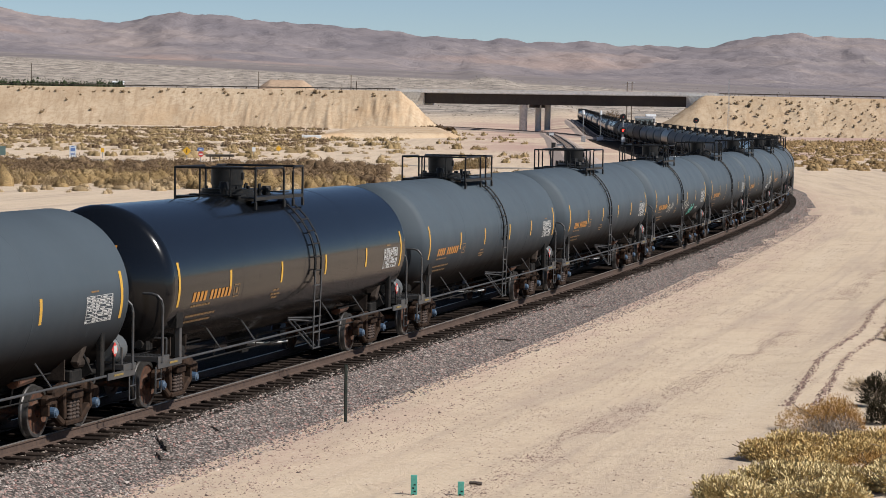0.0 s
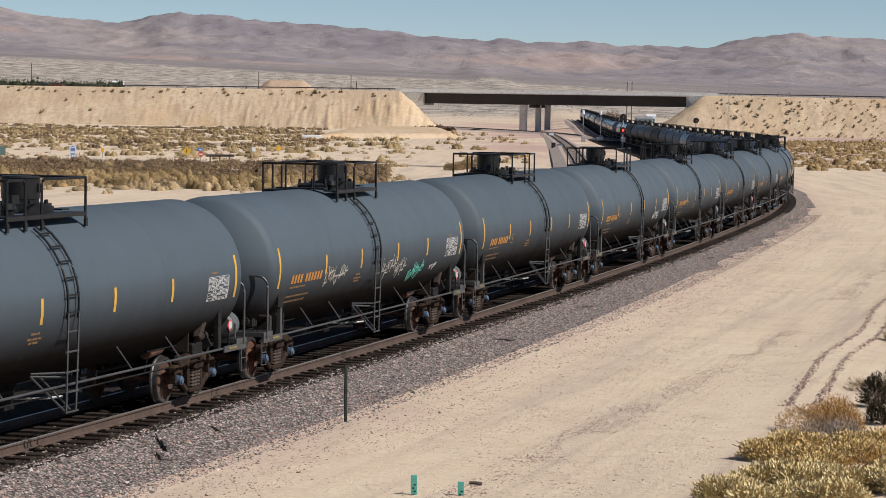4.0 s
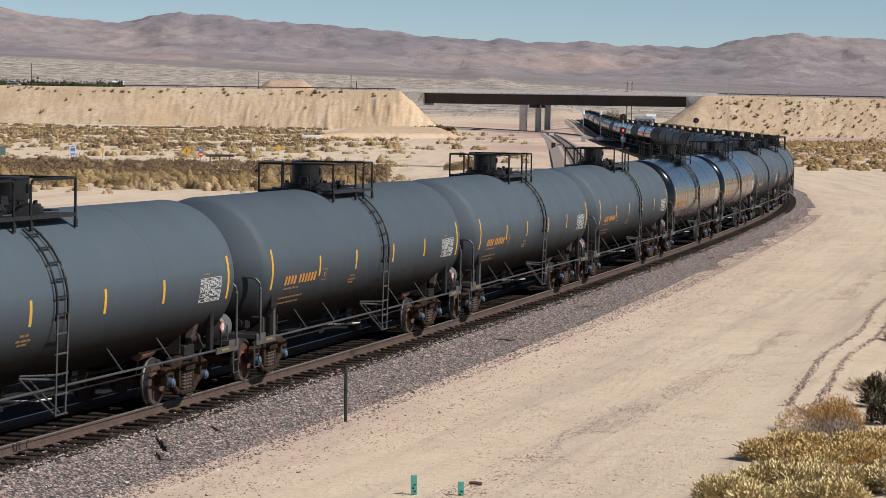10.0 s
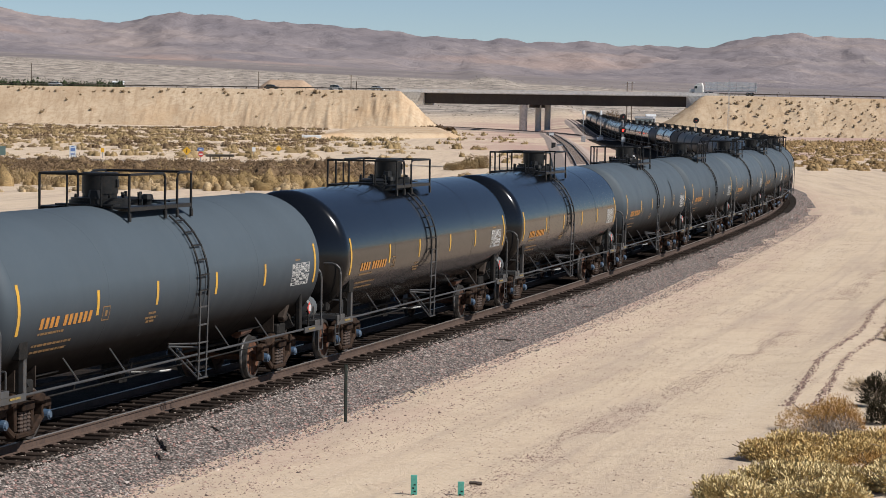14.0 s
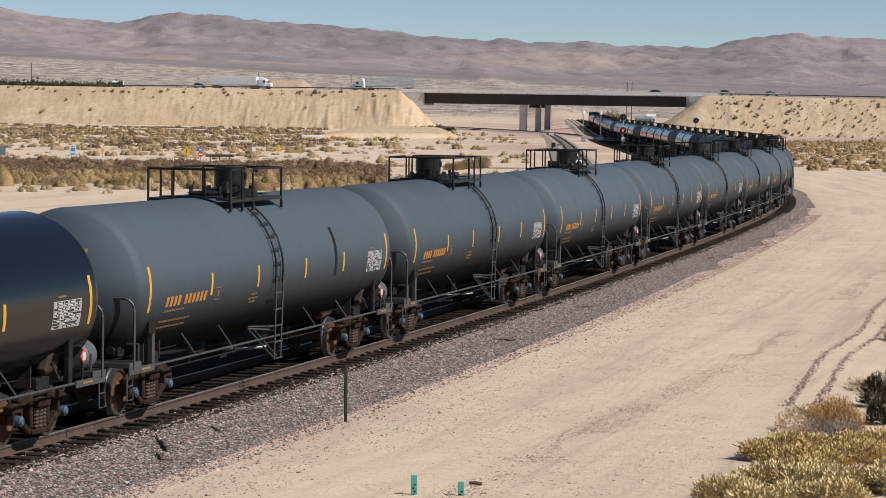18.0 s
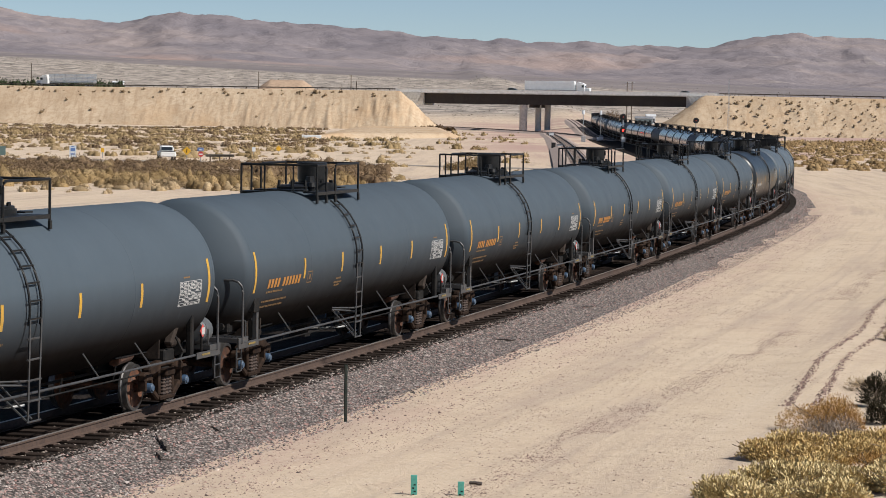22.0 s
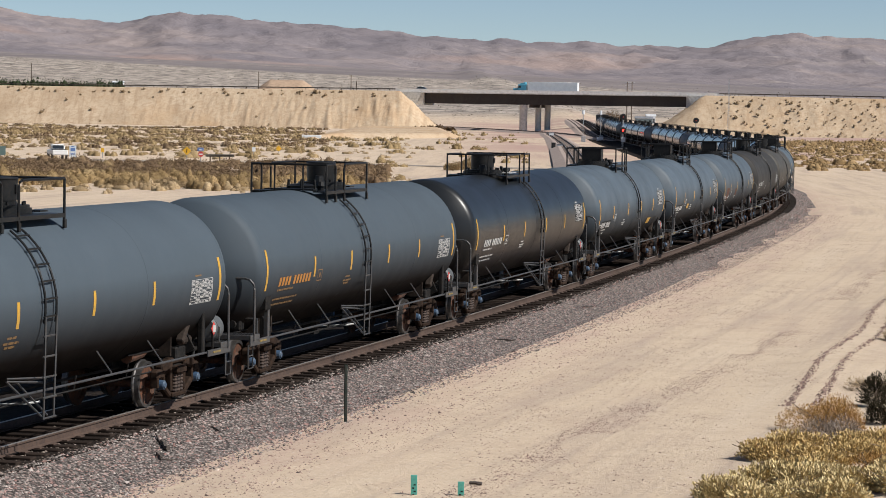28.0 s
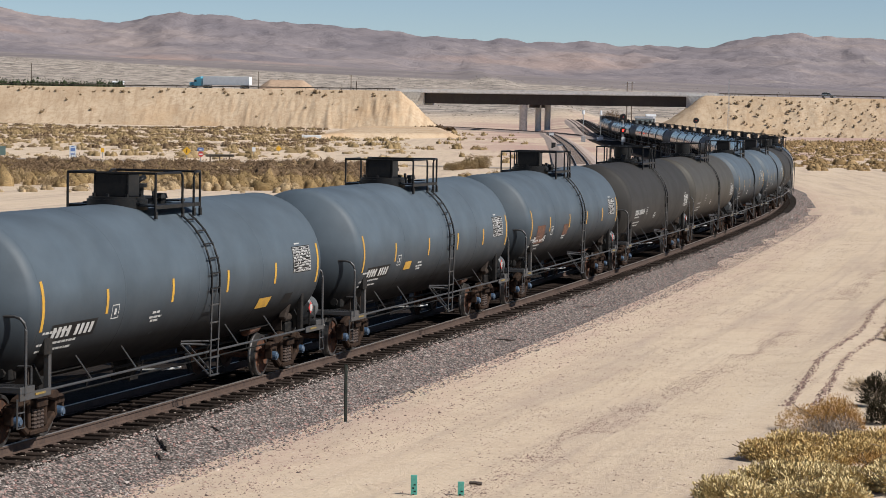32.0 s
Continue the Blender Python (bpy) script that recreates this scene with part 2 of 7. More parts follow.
def ground_height(x, y):
    x, y = np.asarray(x, float), np.asarray(y, float)
    s, lat = near_track(x, y)
    base = np.interp(s, ts, tz) - np.interp(s, [0, 40, 60, 80, 95, 113, 140, 177, 200, 216, 250, 400], [0.50, 0.50, 0.48, 0.44, 0.40, 0.36, 0.29, 0.34, 0.46, 0.62, 0.60, 0.6])
    flat = -0.95 + 0.0 * x
    w = sstep(6, 60, np.abs(lat)) * sstep(150, 420, y)
    rise = np.interp(s, [0, 450, 650, 1500], [0, 0, 1, 1])        # the line climbs on a low bank of its own
    w = np.maximum(w, rise * sstep(5, 22, np.abs(lat)))
    h = base * (1 - w) + flat * w
    h = np.where(np.abs(lat) < 2.6, h - 0.3, h)
    h = h - 0.45 * sstep(2.5, 5.0, lat) * sstep(12.0, 8.0, lat) * sstep(240, 120, s)        # an added, unseen dip behind the line that hides sunlit sand
    h = h + 0.05 * fbm(x, y, 18, 4, 1) * sstep(3.5, 9, np.abs(lat)) + 0.35 * fbm(x, y, 90, 3, 2) * sstep(12, 60, np.abs(lat)) * sstep(100, 250, y)
    r = np.hypot(x - 3, y + 4)
    h = h + 4.6 * np.exp(-(r / 17.0) ** 2) + 0.45 * np.exp(-(((x - 9.5) / 4.0) ** 2 + ((y - 40) / 9.0) ** 2))
    edge = 5.28 + (y - 48) * 0.241 + 0.12 * np.sin(y * 0.35)         # a low windrow along the dirt road's edge
    h = h + 0.16 * np.exp(-((x - edge) / 0.35) ** 2) * sstep(55, 62, y) * sstep(150, 110, y) + 0.10 * np.exp(-((x - edge - 0.6) / 0.25) ** 2) * sstep(54, 60, y) * sstep(150, 110, y)
    u = x / np.maximum(y, 300)
    far = sstep(950, 3300, y)
    h = h + far * (50 - 95 * np.clip(u, -0.25, 0.25)) + far * 2.0 * fbm(x, y, 420, 3, 5)
    return h


def spaced(lo, hi, first, grow):
    out, d = [lo], first
    while out[-1] < hi:
        out.append(out[-1] + d)
        d *= grow
    return out


def build_ground():
    fwd = spaced(-20, 5200, 1.2, 1.012)
    back = [-v for v in spaced(20, 900, 4.0, 1.12)][::-1][:-1]
    rows = back + fwd
    verts, faces, n = [], [], 141
    gx, gy = [], []
    for y in rows:
        half = 60 + abs(y) * 0.55
        k = np.linspace(-1, 1, n)
        gx.append(half * (0.55 * k + 0.45 * k ** 3))
        gy.append(np.full(n, y))
    gx, gy = np.array(gx), np.array(gy)
    gz = ground_height(gx, gy)
    verts = np.stack([gx, gy, gz], -1).reshape(-1, 3).tolist()
    m = len(rows)
    faces = [(i * n + j, i * n + j + 1, (i + 1) * n + j + 1, (i + 1) * n + j) for i in range(m - 1) for j in range(n - 1)]
    s, lat = near_track(gx, gy)
    return verts, faces, np.stack([lat, s], -1).reshape(-1, 2)


def ground_material():
    m, nt, b = node_mat("desert_sand")
    big = tex_noise(nt, 0.035, 5, 0.6)
    col = ramp(nt, big, [(0.3, (0.50, 0.395, 0.285)), (0.5, (0.55, 0.442, 0.327)), (0.7, (0.525, 0.413, 0.307))])
    co = nt.nodes.new("ShaderNodeTexCoord")
    uv = nt.nodes.new("ShaderNodeUVMap")                         # metres beside and along the railway
    uv.uv_map = "line"

    def along(sx, sy, detail=6, rough=0.6):
        mp = nt.nodes.new("ShaderNodeMapping")
        mp.inputs["Scale"].default_value = (sx, sy, 1.0)
        link(nt, uv.outputs["UV"], mp.inputs["Vector"])
        n = nt.nodes.new("ShaderNodeTexNoise")
        n.inputs["Scale"].default_value, n.inputs["Detail"].default_value, n.inputs["Roughness"].default_value = 1.0, detail, rough
        link(nt, mp.outputs["Vector"], n.inputs["Vector"])
        return n.outputs["Fac"]

    lanes = along(0.62, 0.035)
    col = mix(nt, ramp(nt, lanes, [(0.36, (0.75, 0.75, 0.75)), (0.50, (0, 0, 0))]), col, (0.405, 0.320, 0.255))
    col = mix(nt, ramp(nt, lanes, [(0.52, (0, 0, 0)), (0.66, (0.6, 0.6, 0.6))]), col, (0.585, 0.48, 0.365))
    ruts = along(3.2, 0.08, 4)
    col = mix(nt, ramp(nt, ruts, [(0.36, (0.30, 0.30, 0.30)), (0.48, (0, 0, 0))]), col, (0.35, 0.275, 0.215))
    su = nt.nodes.new("ShaderNodeSeparateXYZ")
    link(nt, uv.outputs["UV"], su.inputs[0])
    spill = nt.nodes.new("ShaderNodeMapRange")                   # pinkish rubble spilt from the ballast's foot
    spill.inputs["From Min"].default_value, spill.inputs["From Max"].default_value = -6.4, -3.2
    link(nt, su.outputs["X"], spill.inputs["Value"])
    pinkish = nt.nodes.new("ShaderNodeMath")
    pinkish.operation = "MULTIPLY"
    link(nt, spill.outputs["Result"], pinkish.inputs[0])
    link(nt, ramp(nt, along(0.9, 0.25, 6, 0.7), [(0.38, (0, 0, 0)), (0.62, (1, 1, 1))]), pinkish.inputs[1])
    near_side = nt.nodes.new("ShaderNodeMapRange")
    near_side.inputs["From Min"].default_value, near_side.inputs["From Max"].default_value = -1.0, -2.0
    link(nt, su.outputs["X"], near_side.inputs["Value"])
    pink2 = nt.nodes.new("ShaderNodeMath")
    pink2.operation = "MULTIPLY"
    link(nt, pinkish.outputs[0], pink2.inputs[0])
    link(nt, near_side.outputs["Result"], pink2.inputs[1])
    col = mix(nt, pink2.outputs[0], col, (0.48, 0.352, 0.285))
    mid_ = tex_noise(nt, 0.9, 6, 0.7)
    col = mix(nt, ramp(nt, mid_, [(0.45, (0, 0, 0)), (0.8, (0.55, 0.55, 0.55))]), col, (0.37, 0.27, 0.21))
    peb = tex_noise(nt, 9, 3, 0.6)
    col = mix(nt, ramp(nt, peb, [(0.60, (0, 0, 0)), (0.70, (0.5, 0.5, 0.5))]), col, (0.29, 0.215, 0.175))
    pale = tex_noise(nt, 14, 2, 0.5)
    col = mix(nt, ramp(nt, pale, [(0.62, (0, 0, 0)), (0.70, (0.6, 0.6, 0.6))]), col, (0.58, 0.50, 0.42))
    sep = nt.nodes.new("ShaderNodeSeparateXYZ")
    link(nt, co.outputs["Object"], sep.inputs[0])

    def zone(y0, y1):
        mr = nt.nodes.new("ShaderNodeMapRange")
        mr.inputs["From Min"].default_value, mr.inputs["From Max"].default_value = y0, y1
        link(nt, sep.outputs["Y"], mr.inputs["Value"])
        return mr.outputs["Result"]

    def times(a, c):
        q = nt.nodes.new("ShaderNodeMath")
        q.operation = "MULTIPLY"
        link(nt, a, q.inputs[0])
        link(nt, c, q.inputs[1])
        return q.outputs[0]

    # reddish fill round the side lines, then the scrub-covered plain farther out
    red = times(times(zone(330, 480), zone(1250, 1050)), ramp(nt, tex_noise(nt, 0.02, 4, 0.6), [(0.42, (0, 0, 0)), (0.55, (1, 1, 1))]))
    redx = nt.nodes.new("ShaderNodeMapRange")
    redx.inputs["From Min"].default_value, redx.inputs["From Max"].default_value = -6.0, 14.0
    link(nt, sep.outputs["X"], redx.inputs["Value"])
    col = mix(nt, times(red, redx.outputs["Result"]), col, (0.40, 0.275, 0.23))
    specks = ramp(nt, tex_noise(nt, 0.09, 7, 0.78, (1.0, 0.7, 1.0)), [(0.40, (0.13, 0.115, 0.10)), (0.49, (0.27, 0.232, 0.20)), (0.62, (0.49, 0.425, 0.36))])
    col = mix(nt, zone(1230, 1420), col, specks)
    fan = ramp(nt, tex_noise(nt, 0.0045, 6, 0.65, (0.5, 1.6, 1.0)), [(0.32, (0.17, 0.148, 0.15)), (0.55, (0.225, 0.195, 0.19)), (0.72, (0.30, 0.25, 0.225))])
    wash = ramp(nt, tex_noise(nt, 0.006, 4, 0.5, (0.35, 2.6, 1.0)), [(0.63, (0, 0, 0)), (0.68, (0.75, 0.75, 0.75))])
    fan = mix(nt, wash, fan, (0.42, 0.34, 0.29))
    fan = mix(nt, ramp(nt, tex_noise(nt, 0.06, 6, 0.75), [(0.40, (0.45, 0.45, 0.45)), (0.6, (0, 0, 0))]), fan, (0.12, 0.105, 0.10))
    skewed = nt.nodes.new("ShaderNodeMath")                      # the edge runs askew
    skewed.operation = "MULTIPLY_ADD"
    link(nt, sep.outputs["X"], skewed.inputs[0])
    skewed.inputs[1].default_value = 0.55
    link(nt, sep.outputs["Y"], skewed.inputs[2])
    edge_ = nt.nodes.new("ShaderNodeMapRange")
    edge_.inputs["From Min"].default_value, edge_.inputs["From Max"].default_value = 2330, 2400
    link(nt, skewed.outputs[0], edge_.inputs["Value"])
    col = mix(nt, edge_.outputs["Result"], col, fan)
    link(nt, col, b.inputs["Base Color"])
    b.inputs["Roughness"].default_value = 0.95
    b.inputs["Specular IOR Level"].default_value = 0.15
    bump(nt, b, tex_noise(nt, 5, 6, 0.7), 0.7, 0.08)
    return m


M["sand"] = ground_material()
gv, gf, guv = build_ground()
ground = tagged(sheet("ground", gv, gf, M["sand"], True), "pale tan desert sand with gravel and wheel tracks", "ground", kind="structure")

layer = ground.data.uv_layers.new(name="line")
loops = np.zeros(len(ground.data.loops), dtype=np.int32)
ground.data.loops.foreach_get("vertex_index", loops)
layer.data.foreach_set("uv", guv[loops].astype(np.float32).ravel())

# ---- mountains far behind ----
RIDGE_U = [-0.35, -0.1697, -0.1568, -0.1418, -0.1299, -0.1192, -0.1085, -0.101, -0.0956, -0.0838, -0.0752, -0.0537, -0.0301, -0.0215, -0.0107, 0.0022, 0.0151, 0.0205, 0.0301, 0.0452, 0.0538, 0.0667, 0.0774, 0.0882, 0.1, 0.1053, 0.116, 0.1267, 0.131, 0.1396, 0.1504, 0.1568, 0.1671, 0.35]
RIDGE_H = [140, 155, 144, 138, 135, 137, 149, 152, 148, 149, 142, 136, 130, 127, 121, 118, 114, 118, 113, 112, 115, 108, 110, 108, 110, 116, 125, 132, 135, 132, 126, 127, 125, 110]


def build_mountains():
    us = np.linspace(-0.34, 0.34, 480)
    vs = np.linspace(0, 1, 105)
    U, V = np.meshgrid(us, vs)
    Y = 2700 + 1950 * V
    X = U * Y
    top = np.interp(U, RIDGE_U, RIDGE_H)
    foot = ground_height(X[0], Y[0])[None, :] - 3
    t = np.clip(V / 0.80, 0, 1)
    prof = np.where(V < 0.80, 0.25 * t + 0.75 * t ** 2.3, 1 - 0.5 * ((V - 0.80) / 0.2))
    n = fbm(X, Y * 0.6, 700, 5, 21)
    r2 = 1 - np.abs(fbm(X, Y * 0.4, 330, 4, 22)) * 2
    r3 = 1 - np.abs(fbm(X, Y * 0.5, 120, 4, 25)) * 2
    z = foot + (top * Y / 4260 - foot) * prof + 5 * r3 * t + (12 * n + 14 * r2) * t * (1 - np.exp(-((V - 0.80) / 0.10) ** 2))
    verts = np.stack([X, Y, z], -1).reshape(-1, 3).tolist()
    w, h = len(us), len(vs)
    return verts, [(i * w + j, i * w + j + 1, (i + 1) * w + j + 1, (i + 1) * w + j) for i in range(h - 1) for j in range(w - 1)]


def mountain_material():
    m, nt, b = node_mat("mountain_rock")
    a = tex_noise(nt, 0.0035, 6, 0.65)
    col = ramp(nt, a, [(0.3, (0.165, 0.15, 0.165)), (0.5, (0.215, 0.19, 0.198)), (0.70, (0.30, 0.25, 0.235))])
    c = tex_noise(nt, 0.02, 5, 0.7)
    col = mix(nt, ramp(nt, c, [(0.5, (0, 0, 0)), (0.75, (0.5, 0.5, 0.5))]), col, (0.145, 0.132, 0.146))
    ochre = tex_noise(nt, 0.0021, 4, 0.55)
    col = mix(nt, ramp(nt, ochre, [(0.56, (0, 0, 0)), (0.70, (0.65, 0.65, 0.65))]), col, (0.36, 0.255, 0.21))
    scree = tex_noise(nt, 0.009, 6, 0.7, (1.0, 0.45, 1.0))
    col = mix(nt, ramp(nt, scree, [(0.62, (0, 0, 0)), (0.72, (0.6, 0.6, 0.6))]), col, (0.37, 0.325, 0.30))
    link(nt, col, b.inputs["Base Color"])
    b.inputs["Roughness"].default_value = 1.0
    b.inputs["Specular IOR Level"].default_value = 0.0
    bump(nt, b, tex_noise(nt, 0.03, 5, 0.7), 0.8, 7.0)
    return m


mv, mf = build_mountains()
mountains = tagged(sheet("backdrop_mountains", mv, mf, mountain_material(), True), "bare mauve-brown desert mountain range in haze", "mountains", kind="structure")

# ---- road on its bank, and the bridge ----
def road_y(x):
    return 838.0 - 0.28 * x


ROAD_DIR = Vector((1.0, -0.28, 0)).normalized()
ROAD_NRM = Vector((0.28, 1.0, 0)).normalized()
ROAD_Z = 11.2
ABUT_L, ABUT_R = -5.3, 76.0


def road_z(x):
    """The road falls gently beyond the bridge."""
    return ROAD_Z - 0.006 * np.clip(x - 60, 0, 300)


def bank(name, x0, x1, label):
    """A cut-earth bank with a rounded end and washed gullies; its top carries the road."""
    us = np.array([x for x in np.arange(x0, x1 + 0.5, 0.5) if -90 < x < 6 or (abs(x) < 240 and x % 1 == 0) or x % 6 == 0])
    nu = len(us)
    ws = np.concatenate([np.linspace(-46, -6, 46), np.linspace(-4, 36, 16)])
    U, W = np.meshgrid(us, ws)
    lo, hi = (-9e9, ABUT_L - 7) if x0 < 0 else (ABUT_R + 5.5, 9e9)
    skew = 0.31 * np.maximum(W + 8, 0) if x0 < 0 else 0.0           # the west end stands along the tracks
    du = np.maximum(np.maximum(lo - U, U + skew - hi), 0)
    dw = np.maximum(np.abs(W) - 8.0, 0)
    steep = 1.4 if x0 < 0 else 1.15 + 1.9 * sstep(8.5, 6.5, np.abs(W))     # the end slope is steeper below the deck
    d = np.hypot(du * steep, dw)
    d = d + 0.8 * fbm(U, W, 24, 3, 31) * sstep(0.5, 6, d)
    gully = (1 - np.abs(fbm(U + 0.3 * W, W * 0.10, 4.2, 3, 33 if x0 < 0 else 37)) * 2.2)
    h = road_z(U) + 0.08 * np.exp(-((d - 1.0) / 1.5) ** 2) - d / 1.62 - 0.28 * gully * sstep(1, 6, d) * (0.4 + 0.6 * sstep(-60, -10, U) if x0 < 0 else 1)
    rill = 1 - np.abs(fbm(U + 0.22 * W, W * 0.05, 2.6, 2, 41)) * 2.4
    h = h - 0.42 * rill * sstep(2.5, 8, d) * (sstep(-95, -45, U) if x0 < 0 else 0.6)
    h = np.maximum(h, -2.5)
    X = U * ROAD_DIR.x / ROAD_DIR.x + W * ROAD_NRM.x
    Y = road_y(U) + W * ROAD_NRM.y
    verts = np.stack([X, Y, h], -1).reshape(-1, 3).tolist()
    faces = [(i * nu + j, i * nu + j + 1, (i + 1) * nu + j + 1, (i + 1) * nu + j) for i in range(len(ws) - 1) for j in range(nu - 1)]
    return tagged(sheet(name, verts, faces, M["bank_earth"], True), label, "embankment", kind="structure"), (x0, x1)


M["bank_earth"] = surface("bank_earth", (0.44, 0.332, 0.226), (0.525, 0.412, 0.292), 0.05, 0.95, 0, 0.7, (0.38, 0.265, 0.165), 0.16, 1.2, spec=0.1)
nt_ = M["bank_earth"].node_tree
b_ = nt_.nodes["Principled BSDF"]
base_ = b_.inputs["Base Color"].links[0].from_socket
ochre_ = mix(nt_, ramp(nt_, tex_noise(nt_, 0.028, 4, 0.6), [(0.50, (0, 0, 0)), (0.66, (0.75, 0.75, 0.75))]), base_, (0.46, 0.30, 0.165))
rills_ = ramp(nt_, tex_noise(nt_, 0.55, 5, 0.7, (1.0, 0.08, 0.25)), [(0.36, (0.55, 0.55, 0.55)), (0.50, (0, 0, 0))])
link(nt_, mix(nt_, rills_, ochre_, (0.33, 0.225, 0.14)), b_.inputs["Base Color"])
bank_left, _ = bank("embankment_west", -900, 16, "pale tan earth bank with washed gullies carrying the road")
bank_right, _ = bank("embankment_east", 54, 900, "pale sandy earth bank dotted with small shrubs carrying the road")


def earth_bench():
    """A low bench of fill below the west bank, with a dirt road on it."""
    us, vs = np.linspace(-62, 6, 70), np.linspace(0, 1, 60)
    U, V = np.meshgrid(us, vs)
    front = 560 + 1.9 * (U + 22) + 4 * np.sin(U * 0.23)
    Y = front + (806 - front) * V ** 1.8
    d = Y - front
    z = -1.25 + 1.45 * sstep(0.5, 9, d + 1.5 * fbm(U, Y, 9, 3, 12)) * sstep(-34, -22, U) * sstep(6, 1, U + 0.02 * (Y - 600)) + 0.10 * fbm(U, Y, 14, 3, 17)
    w = len(us)
    verts = np.stack([U, Y, z], -1).reshape(-1, 3).tolist()
    faces = [(i * w + j, i * w + j + 1, (i + 1) * w + j + 1, (i + 1) * w + j) for i in range(len(vs) - 1) for j in range(w - 1)]
    return tagged(sheet("embankment_bench", verts, faces, M["bank_earth"], True), "low tan earth bench below the road bank", "embankment", kind="structure")


def earth_mound():
    """A brown heap of earth beyond the road."""
    us, vs = np.linspace(-1, 1, 40), np.linspace(-1, 1, 16)
    U, V = np.meshgrid(us, vs)
    X, Y = -58 + 15 * U, 960 + 14 * V
    h = np.clip(1.25 - np.abs(U) ** 1.7 * 1.3, 0, 1) * np.clip(1.2 - V ** 2 * 1.3, 0, 1)
    z = 8.0 + 7.3 * h + 0.35 * fbm(X, Y, 7, 3, 51) * h
    w = len(us)
    verts = np.stack([X, Y, z], -1).reshape(-1, 3).tolist()
    faces = [(i * w + j, i * w + j + 1, (i + 1) * w + j + 1, (i + 1) * w + j) for i in range(len(vs) - 1) for j in range(w - 1)]
    return tagged(sheet("earth_mound", verts, faces, M["mound_earth"], True), "brown earth mound beyond the highway", "mound", kind="structure")


M["mound_earth"] = surface("mound_earth", (0.36, 0.255, 0.18), (0.43, 0.315, 0.225), 0.08, 0.95, 0, 0.9, (0.28, 0.20, 0.14), 0.12, 1.2, spec=0.1)
earth_bench()
earth_mound()
M["asphalt"] = surface("asphalt", (0.05, 0.05, 0.05), (0.065, 0.063, 0.06), 0.3, 0.9, 0, 6, (0.09, 0.085, 0.08))


def road_box(bm, xa, xb, w0, w1, z0, z1):
    """A long piece along the road between two places on it."""
    vs = []
    for x in (xa, xb):
        for w in (w0, w1):
            for z in (z0, z1):
                vs.append(bm.verts.new((x + w * ROAD_NRM.x, road_y(x) + w * ROAD_NRM.y, z)))
    a, b, c, d, e, f, g, h = vs
    for q in ((a, b, d, c), (e, g, h, f), (a, e, f, b), (c, d, h, g), (b, f, h, d), (a, c, g, e)):
        bm.faces.new(q)
    bmesh.ops.recalc_face_normals(bm, faces=bm.faces)
    return bm


road = tagged(part("road", road_box(bmesh.new(), -900, 60, -5.6, 5.6, ROAD_Z - 0.2, ROAD_Z + 0.06), M["asphalt"]), "dark asphalt highway along the top of the bank", "road", kind="structure")


for xa, xb in ((60, 360), (360, 900)):
    bm = road_box(bmesh.new(), xa, xb, -5.6, 5.6, ROAD_Z - 0.2, ROAD_Z + 0.06)
    bm.verts.ensure_lookup_table()
    for i, v in enumerate(bm.verts):
        v.co.z += float(road_z(xa if i < 4 else xb)) - ROAD_Z
    tagged(part("road_east", bm, M["asphalt"]), "dark asphalt highway falling gently beyond the bridge", "road", kind="structure")


def build_bridge():
    br = thing("bridge", "concrete highway bridge with dark girders on round piers", "bridge", kind="structure")
    part("girder", road_box(bmesh.new(), ABUT_L, ABUT_R, -4.6, 4.6, 7.45, 10.7), M["girder"], br, "deep concrete girder with its shade put into the colour")
    part("deck", road_box(bmesh.new(), ABUT_L - 8, ABUT_R + 8, -6.6, 6.6, 10.7, 11.0), M["deck_edge"], br)
    for w in (-6.6, 6.3):
        part("parapet", road_box(bmesh.new(), ABUT_L - 9, ABUT_R + 9, w + 0.06, w + 0.3, 11.004, 11.95), M["pale_rail"], br)
    for xa, xb in ((ABUT_L - 7.5, ABUT_L - 0.01), (ABUT_R + 0.01, ABUT_R + 7.5)):
        part("abutment", road_box(bmesh.new(), xa, xb, -6.2, 6.2, 6.9, 10.69), M["concrete"], br)
    for xa, xb, xc in ((ABUT_L - 9, ABUT_L - 0.3, ABUT_L - 2.2), (ABUT_R + 9, ABUT_R + 0.3, ABUT_R + 2.2)):
        bm = bmesh.new()
        rows = [[bm.verts.new((x + w * ROAD_NRM.x, road_y(x) + w * ROAD_NRM.y, z)) for x, z in ((xa, 10.98), (xb, 10.98), (xc, 7.3), (xa, 7.3))] for w in (-6.92, -6.64)]
        bm.faces.new(rows[0])
        bm.faces.new(rows[1][::-1])
        for i in range(4):
            bm.faces.new((rows[0][i], rows[1][i], rows[1][(i + 1) % 4], rows[0][(i + 1) % 4]))
        bmesh.ops.recalc_face_normals(bm, faces=bm.faces)
        part("wing_wall", bm, M["wing_concrete"], br, "pale concrete wing wall")
    for x, w, r in ((25.6, -3.4, 1.25), (29.3, 0.6, 0.95), (31.6, 3.2, 0.95)):
        bm = bmesh.new()
        px, py = x + w * ROAD_NRM.x, road_y(x) + w * ROAD_NRM.y
        cyl(bm, (px, py, -1.6), (px, py, 7.44), r, 16)
        part("pier", bm, M["concrete"], br, smooth=0.6)
    bm = bmesh.new()
    box(bm, (29.5, road_y(29.0) + 0.5, 7.0), (1.6, 8.6, 0.87), Matrix.Rotation(-0.6, 4, "Z"))
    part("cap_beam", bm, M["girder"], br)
    return br


